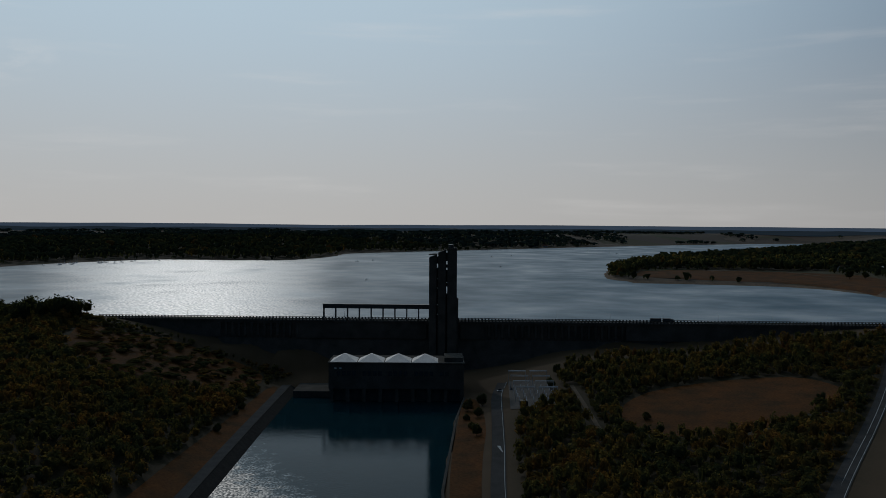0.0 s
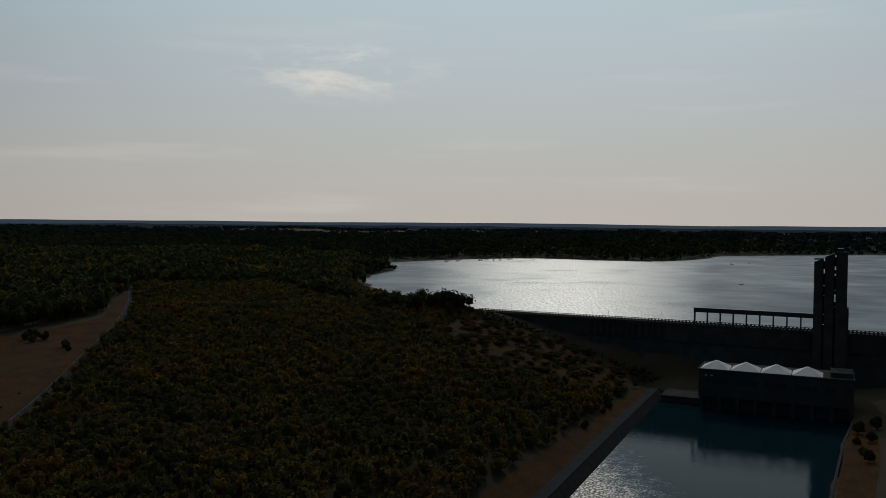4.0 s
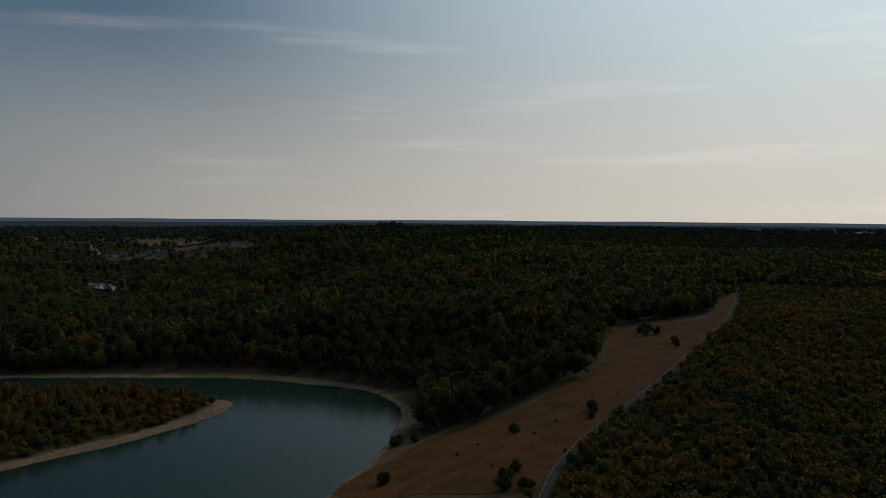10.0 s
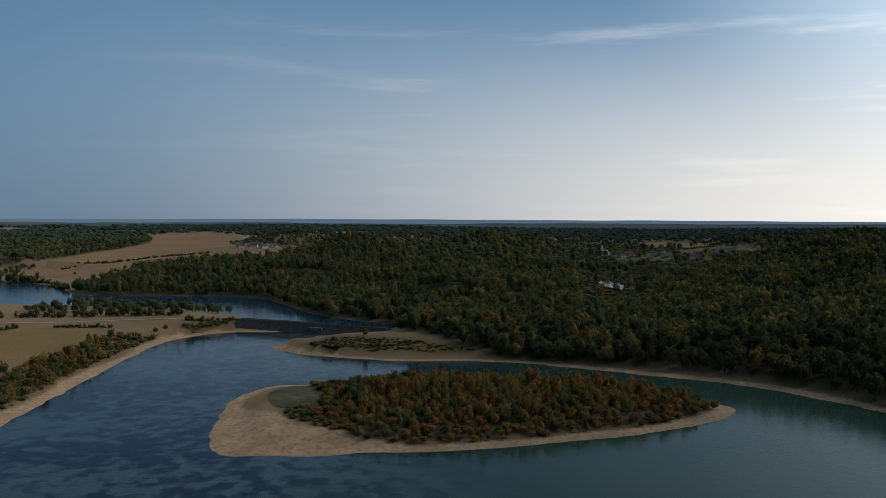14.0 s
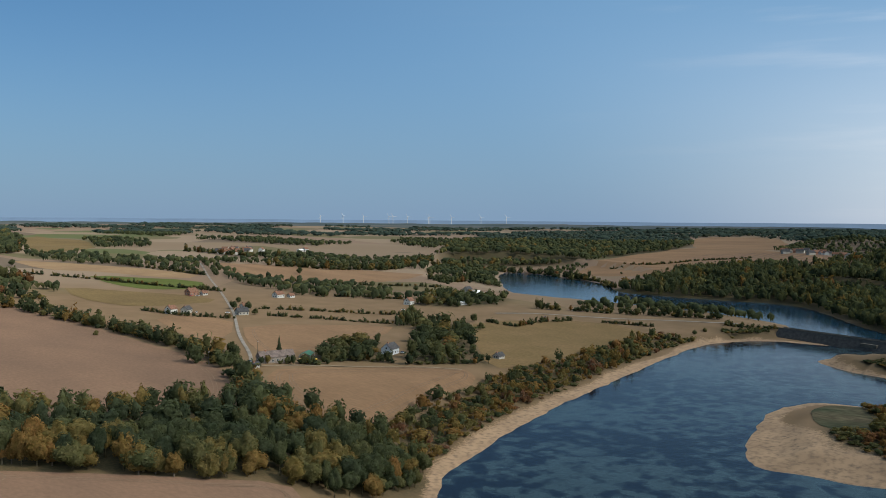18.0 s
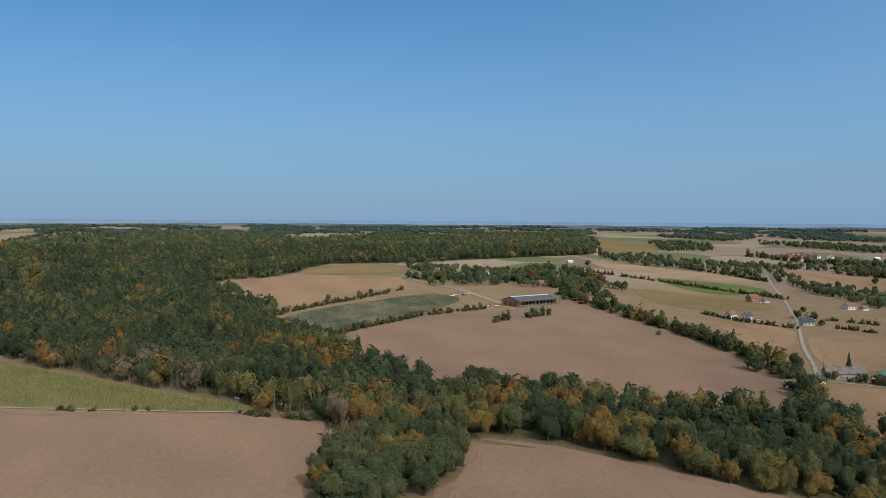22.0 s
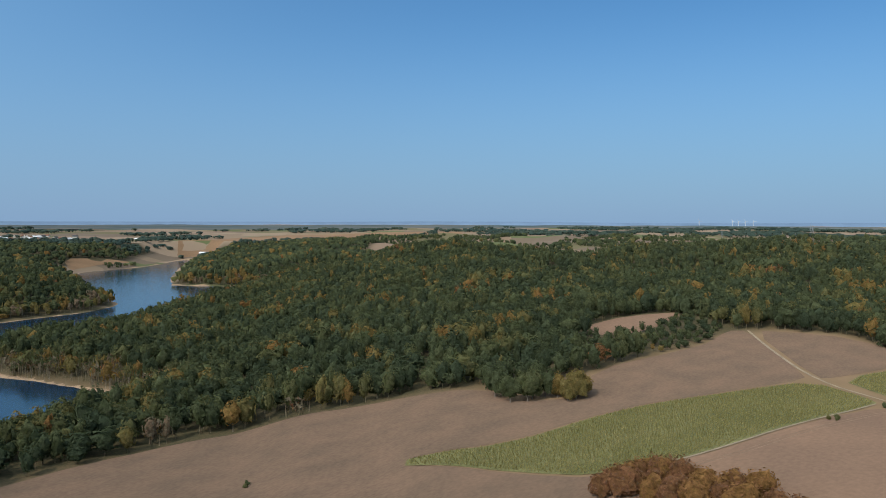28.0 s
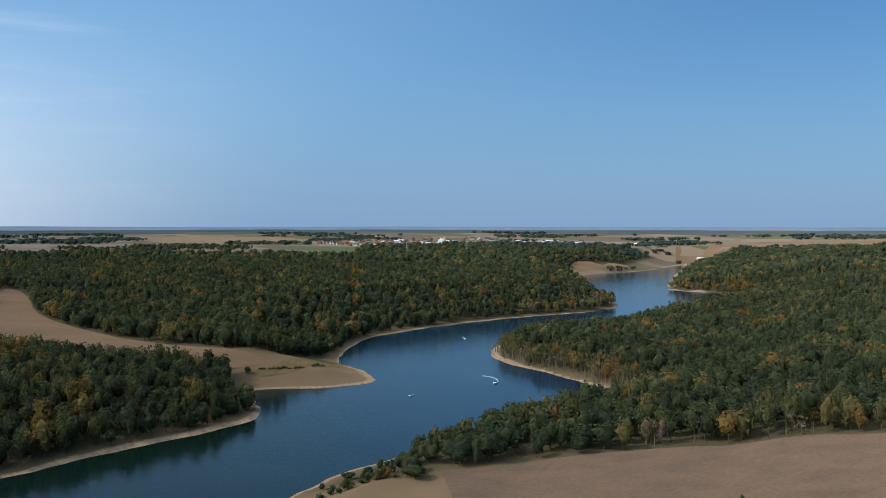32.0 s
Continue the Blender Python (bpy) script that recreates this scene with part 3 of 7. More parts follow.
SLOPE_DAM = [(-262, 610), (-232, 616), (-212, 633), (-162, 629), (-130, 616), (-126, 585), (-136, 545), (-162, 514), (-196, 506), (-228, 522), (-250, 560)]
FIELDS = {
    "field_big": ("soil", [(178, -276), (173, -302), (172, -366), (163, -437), (138, -435), (105, -427), (49, -413), (12, -414), (12, -402), (-26, -389), (-15, -342), (-5, -286), (-24, -168), (51, -141), (141, -141), (172, -198)]),
    "field_low": ("soil", [(-77, -366), (-111, -349), (-140, -321), (-161, -299), (-178, -275), (-209, -261), (-154, -197), (-76, -163), (-42, -196), (-50, -290), (-67, -307), (-78, -354), (-106, -344), (-129, -325)]),
    "field_shore": ("weedy", [(370, -53), (377, -85), (386, -133), (388, -180), (380, -222), (363, -275), (329, -330), (303, -316), (273, -345), (311, -399), (302, -474), (303, -525), (296, -487), (318, -563), (308, -575), (226, -479), (211, -460), (224, -404), (246, -331), (251, -261), (274, -211), (224, -234), (189, -248), (179, -273), (172, -198), (149, -134), (165, -95), (226, -82)]),
    "field_upper": ("weedy", [(306, -578), (284, -598), (251, -615), (188, -578), (203, -479), (209, -467)]),
    "crop_a": ("crop", [(274, -211), (249, -260), (245, -329), (223, -402), (208, -457), (173, -446), (165, -438), (174, -369), (175, -305), (179, -277), (191, -250), (226, -235)]),
    "crop_b": ("crop", [(201, -475), (185, -569), (147, -536), (104, -501), (54, -459), (13, -434), (22, -419), (50, -421), (108, -437), (140, -442), (169, -458)]),
    "field_glade": ("soil", [(408, -504), (412, -571), (389, -625), (358, -523), (375, -486)]),
    "field_farm": ("soil", [(-24, -624), (-62, -689), (-130, -765), (-193, -751), (-276, -831), (-312, -868), (-319, -694), (-311, -577), (-305, -472), (-255, -378), (-185, -403), (-124, -441), (-128, -438), (-81, -471), (-63, -512), (-43, -558)]),
    "field_dark": ("dark", [(15, -720), (-29, -805), (-158, -935), (-195, -874), (-132, -777), (-62, -695), (-19, -642)]),
    "field_tan": ("tan", [(94, -1030), (50, -1115), (-158, -1107), (-139, -976), (-77, -937), (14, -770), (33, -865)]),
    "field_strip": ("grass", [(-10, -1136), (-73, -1322), (-195, -1310), (-160, -1123)]),
    "field_front": ("tan", [(-302, -423), (-333, -448), (-434, -379), (-426, -357), (-374, -344), (-324, -327), (-283, -310), (-269, -323), (-275, -359)]),
    "pasture": ("grass", [(-644, -549), (-785, -488), (-749, -407), (-623, -387), (-508, -370), (-450, -369), (-551, -470)]),
    "field_mid": ("tan", [(-422, -622), (-550, -564), (-485, -510), (-385, -483), (-350, -490), (-375, -548)]),
    "field_house": ("tan", [(-389, -722), (-436, -656), (-378, -572), (-345, -575)]),
    "field_rise": ("olive", [(-425, -988), (-491, -857), (-502, -766), (-405, -775), (-387, -870)]),
    "field_green": ("green", [(-519, -1137), (-600, -979), (-548, -875), (-491, -910), (-487, -993)]),
    "field_pale": ("pale", [(-500, -1363), (-582, -1266), (-646, -1047), (-595, -1007), (-552, -1162), (-492, -1205)]),
    "field_long": ("tan", [(-785, -1253), (-1021, -969), (-871, -871), (-733, -933), (-671, -1011)]),
    "field_hill": ("olive", [(-874, -2257), (-884, -1922), (-747, -1572), (-577, -1488)]),
    "field_east": ("tan", [(1103, 365), (1024, 309), (899, 266), (830, 226), (728, 133), (678, 22), (665, 43), (651, 66), (647, 138), (683, 227)]),
    "field_dam": ("dry", [(97, 462), (98, 431), (117, 418), (161, 422), (191, 440), (218, 466), (231, 481), (224, 509), (209, 522), (171, 525), (129, 512), (107, 488)]),
    "slope_west": ("dry", [(-345, 108), (-372, 146), (-394, 176), (-401, 207), (-380, 230), (-390, 262), (-402, 292), (-428, 322), (-476, 363), (-514, 381), (-502, 456), (-503, 484), (-596, 577), (-592, 596), (-494, 491), (-410, 373), (-346, 275), (-299, 207), (-278, 181), (-261, 163)]),
    "slope_dam": ("dry", SLOPE_DAM),
    "shore_green": ("dry", [(263, 1189), (320, 1349), (514, 1251), (606, 1159), (484, 925), (485, 1014), (448, 1107), (369, 1138)]),
    "field_hamlet": ("tan", [(-1436, -983), (-2081, -1017), (-1926, -730), (-1529, -365), (-1567, -593), (-1413, -690), (-1375, -826)]),
    "town_meadow": ("tan", [(-2496, 245), (-2665, 381), (-1848, 640), (-2120, 574), (-2283, 388)]),
    "town_meadow_b": ("olive", [(-2273, 295), (-1973, 468), (-1480, 481), (-1810, 429), (-2039, 292)]),
    "bank_east": ("dry", [(3, 300), (4, 400), (10, 500), (14, 556), (24, 556), (26, 480), (19, 400), (15, 300)]),
    "bank_west": ("dry", [(-112.6, 300), (-113, 400), (-113.6, 500), (-113.6, 590), (-120, 596), (-123, 500), (-127, 400), (-129, 300)]),
    "field_shore_east": ("tan", [(2037, -656), (2075, -743), (2106, -862), (1986, -683), (1926, -634)]),
    "field_hamlet_b": ("soil", [(-1842, -903), (-1873, -735), (-1908, -612), (-1538, -362), (-1516, -447), (-1546, -627), (-1400, -660), (-1447, -710)]),
    "field_hamlet_c": ("tan", [(-2482, -1216), (-2579, -995), (-2122, -778), (-1932, -759), (-1921, -942)]),
    "far_plain": ("pale", [(3426, 632), (3523, 255), (3308, -17), (2812, -14), (2681, 317), (2813, 519)]),
    "far_plain_b": ("tan", [(2426, -1032), (2602, -1485), (2606, -2140), (2237, -2192), (2099, -1724), (2114, -1242)]),
    "point_east": ("olive", [(657, 42), (670, 17), (743, -30), (689, -32), (654, 8), (649, 37)]),
}
SPIT = [(-738, -214), (-749, -195), (-745, -158), (-736, -110), (-726, -59), (-719, -102), (-718, -152), (-720, -188)]
FIELDS["spit_meadow"] = ("olive", SPIT)
FIELDS["island_grass"] = ("dark", [(-537, -184), (-565, -181), (-572, -168), (-520, -140), (-490, -138), (-486, -150), (-498, -168)])
SHOULDER = [(-829, -375), (-871, -348), (-887, -328), (-845, -338), (-813, -362)]

LAKE_UPPER_SHEET = [(-258, 662), (-420, 740), (-570, 930), (-640, 1080), (-660, 1182), (-760, 1290), (-780, 1411), (-720, 1560), (-577, 1760), (-304, 1760),
                    (-300, 1900), (-300, 2079), (-180, 2220), (132, 2500), (517, 2860), (858, 3150), (1180, 3380), (1560, 3560),
                    (1560, 3150), (920, 2260), (450, 1700), (300, 1426), (250, 1200), (253, 1120), (363, 1095), (430, 1070), (490, 1000), (520, 898), (540, 760), (470, 640), (300, 652), (0, 657)]
HEDGES = {
    "farm_hedge": (9, [(-298, -885), (-314, -768), (-322, -655), (-322, -562), (-307, -476), (-290, -427), (-267, -387)]),
    "mid_hedge": (3, [(-477, -660), (-516, -622), (-554, -568)]),
    "upper_hedge": (3.5, [(-502, -704), (-556, -669), (-613, -612)]),
    "house_hedge": (3, [(-400, -752), (-410, -694), (-436, -656)]),
    "long_hedge": (4, [(-755, -910), (-811, -855), (-861, -795)]),
    "back_hedge": (4, [(-636, -787), (-689, -766), (-708, -717)]),
    "lake_treeline": (8, [(-788, -582), (-846, -526), (-870, -460), (-878, -399)]),
    "meadow_shrubs": (4, [(-649, -536), (-655, -503), (-703, -513), (-753, -504)]),
    "red_shrubs": (3, [(-773, -481), (-783, -456), (-789, -429)]),
    "rise_hedge": (4, [(-449, -1158), (-502, -1057), (-530, -897), (-544, -844)]),
    "pale_hedge": (5, [(-616, -1217), (-628, -1129), (-639, -1035)]),
    "top_hedge": (6, [(-424, -1497), (-487, -1461), (-582, -1529), (-750, -1936)]),
    "shore_trees": (10, [(-921, -863), (-1115, -952), (-1098, -878)]),
    "valley_trees": (11, [(-840, -1162), (-887, -1070), (-995, -1049), (-1219, -1127), (-1395, -1131), (-1431, -1045), (-1346, -873)]),
    "valley_trees_b": (9, [(-856, -1450), (-896, -1350), (-991, -1262)]),
    "roadside": (4, [(-331, -464), (-364, -438)]),
    "villa_hedge": (6, [(-371, -446), (-396, -434), (-413, -401), (-454, -386)]),
    "dark_field_hedge": (4.2, [(-25, -638), (-72, -696), (-128, -753), (-193, -791)]),
    "tan_field_hedge": (3.8, [(16, -750), (-41, -835), (-92, -903), (-137, -962)]),
    "yard_shrubs": (6.5, [(-182, -705), (-209, -718), (-235, -739)]),
    "farm_wood": (10, [(-166, -1067), (-210, -1037), (-268, -1104)]),
    "farm_wood_b": (11, [(-281, -1041), (-318, -980), (-326, -892), (-347, -867)]),
    "farm_wood_c": (11, [(-340, -1145), (-387, -1123), (-401, -1022)]),
    "road_dam_shrubs": (4, [(-846, -376), (-861, -357), (-875, -337)]),
    "spit_grass": (1.2, [(-742, -207), (-729, -175), (-726, -133)]),
    "pole_hedge": (2, [(105, -429), (87, -425)]),
    "pole_hedge_b": (2.5, [(18, -412), (-4, -402), (-22, -391)]),
    "shore_hedge": (4, [(364, -9), (369, -24), (370, -39), (375, -50)]),
    "hamlet_hedge": (4, [(-1479, -901), (-1517, -835), (-1655, -794), (-1740, -722)]),
    "hamlet_hedge_b": (4, [(-1368, -775), (-1407, -718), (-1445, -640)]),
    "lake_edge_trees": (7, [(-1370, -923), (-1325, -831), (-1224, -735)]),
    "point_grass": (1.5, [(661, 34), (660, 8), (664, -18)]),
}
TREES = {}
TREES.setdefault("oak", []).extend([(11, -647, -1018), (11, -471, -1257), (11, -610, -1561), (11, -600, -1383), (11, -633, -1105), (11, -782, -1003), (11, -705, -1135), (8, -571, -578), (8, -475, -715), (8, -482, -700), (8, -505, -750), (8, -470, -674), (8, -715, -774), (8, -709, -799), (8, -839, -754), (8, -798, -757), (8, -761, -703), (8, -805, -784), (8, -635, -541), (8, -597, -499), (12, -111, -471), (12, -106, -476), (12, -116, -460), (12, -133, -443), (12, -147, -451), (12, -159, -449), (7, -46, -873), (7, -84, -912), (7, -98, -929), (7, -587, -1553)])
TREES.setdefault("oak", []).extend([(7, -589, -1466), (7, -603, -1382), (15, 311, -320), (15, 299, -317), (15, 294, -322), (15, 293, -328), (15, 292, -335), (8, 20, 502), (8, 21, 460), (8, 18, 522), (9, 77, 569), (9, 67, 534), (9, 24, 535), (7, -1427, -750), (7, -1547, -742), (7, -1408, -833), (7, -1463, -985), (7, -1554, -689), (12, 544, 1130), (12, 562, 1127), (7, 653, 42), (7, 639, 65)])
TREES.setdefault("oak", []).extend([(9, -322, -484), (9, -329, -498), (8, -315, -475), (9, -312, -491), (8, -336, -509)])
TREES.setdefault("rust", []).extend([(7, 129, -255), (7, 122, -257), (6, 116, -260), (6, 99, -258), (8, 121, -249)])
TREES.setdefault("conifer", []).extend([(11, -364, -492)])
TREES.setdefault("autumn", []).extend([(12, 364, -612), (12, 376, -623), (11, -141, -333), (11, -151, -327), (11, -168, -291), (11, -127, -347)])
TREES.setdefault("yellow", []).extend([(15, 278, -334), (15, 287, -338), (15, 276, -340), (15, 276, -346), (6, -752, -166), (11, -158, -303), (11, -177, -281), (11, -139, -343), (11, -162, -299)])
TREES.setdefault("rust", []).extend([(9, 178, -232), (9, 176, -241), (9, 173, -248), (9, 169, -255), (9, 162, -255), (9, 153, -256), (9, 143, -257), (9, 138, -262), (10, 169, -236), (10, 163, -240), (10, 157, -244), (10, 152, -247), (9, 178, -239), (9, 177, -252), (9, 169, -255), (9, 154, -246), (9, 143, -250), (9, 134, -248), (9, 126, -250), (9, 143, -257), (8, 113, -254), (8, 106, -257), (8, 154, -239), (8, 146, -239)])
TREES.setdefault("bush", []).extend([(3, 162, -435), (3, 165, -391), (3, 166, -388), (3, 70, -424), (3, 64, -423), (3, 96, -427), (2.5, 307, -168), (2.5, 303, -168), (5, -810, -383), (5, -788, -383), (5, -671, -374), (5, -640, -372), (5, -558, -360), (5, -466, -339), (6, -405, 168), (6, -404, 174), (6, -404, 180), (6, -346, 141), (6, -342, 137), (6, -338, 249), (6, -479, 397), (6, -478, 404), (6, -490, 400), (6, -282, 168), (6, -276, 162), (6, -272, 168), (5, 108, 453), (5, 209, 465), (5, -205, 592), (5, -200, 595)])
TREES.setdefault("bush", []).extend([(5, -191, 613), (5, -121, 501), (5, -121, 516), (5, -122, 460), (5, 13, 496), (5, 17, 476), (5, 22, 512), (5, 44, 426), (4, -300, -639), (4, -57, -553), (1.5, -344, 187), (1.5, -324, 206), (1.5, -340, 174), (1.5, -333, 221), (1.5, -296, 202), (1.5, -300, 169), (1.5, -359, 278), (1.5, -372, 300), (5, -284, 165), (5, -288, 172), (5, -269, 170), (5, -500, 408), (5, -493, 408), (5, -444, 392), (5, -432, 384), (5, -329, 241), (5, -340, 203)])
HOUSES = [('grey', 13, 10, 5, 0.3, -429, -445), ('row', 27, 9, 5, -0.25, -341, -464), ('white', 11, 8, 5, 0.4, -411, -721), ('dark', 10, 8, 4, 0.5, -423, -714), ('brick', 13, 10, 5, 0.2, -499, -832), ('white', 8, 6, 3, 0.2, -510, -825), ('white', 13, 9, 5, 0.3, -677, -672), ('white', 13, 9, 4.5, 0.2, -577, -780), ('white', 9, 6, 3, 0.2, -593, -778), ('dark', 12, 9, 4, -0.1, -459, -677), ('white', 9, 7, 4, 0.1, -486, -712), ('dark', 9, 6, 2.6, 0.1, -492, -394), ('shed', 30, 14, 4, 0.15, -839, -714), ('shed', 22, 12, 4, 0.15, -849, -702), ('shed', 16, 8, 3, 0.2, -725, -635), ('dark', 14, 10, 4, 0.2, -865, -748), ('dark', 5, 4, 2.5, 0.2, -318, -454), ('brick', 14, 9, 4, 0.5, -304, -965), ('white', 12, 8, 4.5, 0.5, -275, -1123), ('shed', 10, 6, 3, 0.2, -462, -1315), ('shed', 26, 12, 4, 0.4, 2337, -1149), ('shed', 30, 14, 4.5, 0.4, 2580, -1056), ('shed', 30, 14, 6, 0.9, 663, 1323), ('white', 16, 9, 5, 0.6, 605, 1284), ('white', 14, 9, 5, 0.6, 629, 1371), ('shed', 22, 12, 5, 0.3, 670, 1290), ('white', 16, 10, 5, 612.5, 156, 2575), ('white', 16, 10, 5, 623.0, 182, 2574), ('white', 16, 10, 5, 633.5, 210, 2612), ('white', 16, 10, 5, 647.5, 248, 2640), ('white', 16, 10, 5, 661.5, 283, 2637), ('white', 16, 10, 5, 675.5, 319, 2649), ('white', 12, 8, 4, 0.2, -627, 626), ('white', 9, 6, 3, 0.2, -624, 604), ('shed', 18, 10, 4, 0.3, -1114, -1429), ('white', 14, 9, 6, 0.3, -1127, -1429)]
BARN_AT = (-244, -814)
BUS_AT = (-356, -448)
TENT_AT = (-369, -466)
TOWN_WEST = [(-1952, 123), (-2041, 210), (-2023, 344), (-2089, 566), (-1848, 563), (-1525, 413), (-1830, 287), (-1749, 157)]
TOWN_FAR = [(-881, -1417), (-1033, -1556), (-1033, -1450), (-882, -1311)]
HAMLET = [(-1898, -758), (-1966, -640), (-1575, -378), (-1799, -534), (-1776, -630)]
TOWN_EAST = [(2732, -3), (3053, -203), (3209, -472), (3090, -753), (2902, -997), (2476, -779), (2600, -561), (2422, -258), (2466, -99)]
GARDEN_A = [(-364, -449), (-402, -487), (-459, -510), (-458, -489), (-403, -428)]
GARDEN_B = [(-415, -416), (-482, -474), (-555, -536), (-604, -549), (-589, -502), (-471, -400), (-443, -389), (-423, -400)]
GARDEN_C = [(-536, -550), (-607, -606), (-578, -547)]
GARDEN_D = [(-678, -663), (-804, -751), (-850, -732), (-855, -670), (-768, -618), (-694, -622)]
GARDEN_E = [(-467, -402), (-515, -420), (-569, -458), (-579, -441), (-498, -382), (-458, -378)]
LOW_EDGE = [(327, -407), (300, -492), (316, -559), (372, -611), (381, -468)]
HILL_WOOD = [(-1283, -1187), (-1661, -1497), (-2378, -1809), (-2446, -1337), (-2114, -1021), (-1741, -977), (-1548, -1032), (-1444, -1172)]
STRIP_END = [(-211, -254), (-274, -248), (-285, -280), (-279, -301), (-265, -310), (-231, -294)]
POND = [(-1269, 61), (-1261, 88), (-1180, 100), (-1112, 91), (-1157, 78)]
CHURCH_WEST = (-1952, 120)
CHURCH_EAST = (2743, -450)
ROADS = {
    "village_road": (2.6, 'ASPHALT', [(-284, -419), (-317, -459), (-339, -488), (-383, -569), (-429, -642), (-467, -703), (-575, -902), (-670, -1081), (-730, -1192)]),
    "house_lane": (2.6, 'GRAVEL', [(-319, -458), (-350, -445), (-390, -410), (-429, -375)]),
    "lake_road": (6, 'ASPHALT', [(-706, -571), (-770, -547), (-838, -456), (-858, -369)]),
    "field_track": (1.8, 'GRAVEL', [(308, -575), (262, -520), (206, -460), (165, -447), (139, -438), (107, -433), (63, -423), (20, -418)]),
    "crop_track": (1.1, 'GRAVEL', [(189, -248), (178, -276), (174, -304), (173, -367), (166, -437)]),
    "farm_track": (4, 'GRAVEL', [(-149, -1098), (-178, -1008), (-200, -955), (-205, -905)]),
    "yard": (7, 'GRAVEL', [(-200, -955), (-211, -891), (-218, -805), (-257, -789)]),
    "west_road": (3.0, 'ASPHALT', [(-240, 150), (-262, 172), (-281, 188), (-318, 237), (-350, 293), (-421, 390), (-487, 484), (-560, 565), (-618, 622)]),
    "service_road": (7, 'ASPHALT', [(22, 290), (24, 355), (29, 423), (33, 500), (36, 557), (42, 585)]),
    "east_road": (7, 'ASPHALT', [(120, 270), (152, 324), (187, 378), (245, 466), (300, 560)]),
    "dam_path": (2.5, 'GRAVEL', [(82, 534), (82, 483), (82, 426)]),
    "shore_path": (4, 'GRAVEL', [(507, 1254), (534, 1150), (606, 1159)]),
}
BOATS_LOW = [(585, -73), (623, -142), (868, -165), (850, -199)]
BOATS_UP = [(-169, 1673), (-142, 1726), (102, 1496), (-103, 1142), (441, 2239), (451, 2201), (395, 2315), (162, 2006), (113, 1966)]
MOORING = [(-680, 1536), (-560, 1667)]
POLES = [(73, -422), (21, -413), (20, -410), (-299, -478), (-350, -497)]
TURBINES = [(-2911, -3562), (-3003, -3485), (-3085, -3412), (-3185, -3319), (-3201, -3304), (-3257, -3248), (-3335, -3168), (-3341, -3162), (-3420, -3076), (-3525, -2955), (-3612, -2848), (2463, -4061), (2317, -4147), (2292, -4161), (2261, -4177), (2225, -4197)]
PYLONS = [(1739, 197), (1886, -226), (2013, -386), (1083, -2364), (908, -2543), (1244, -2169), (1078, -2366), (936, -2639)]
SWITCHYARD = [(41, 502), (67, 490), (72, 555), (46, 586)]

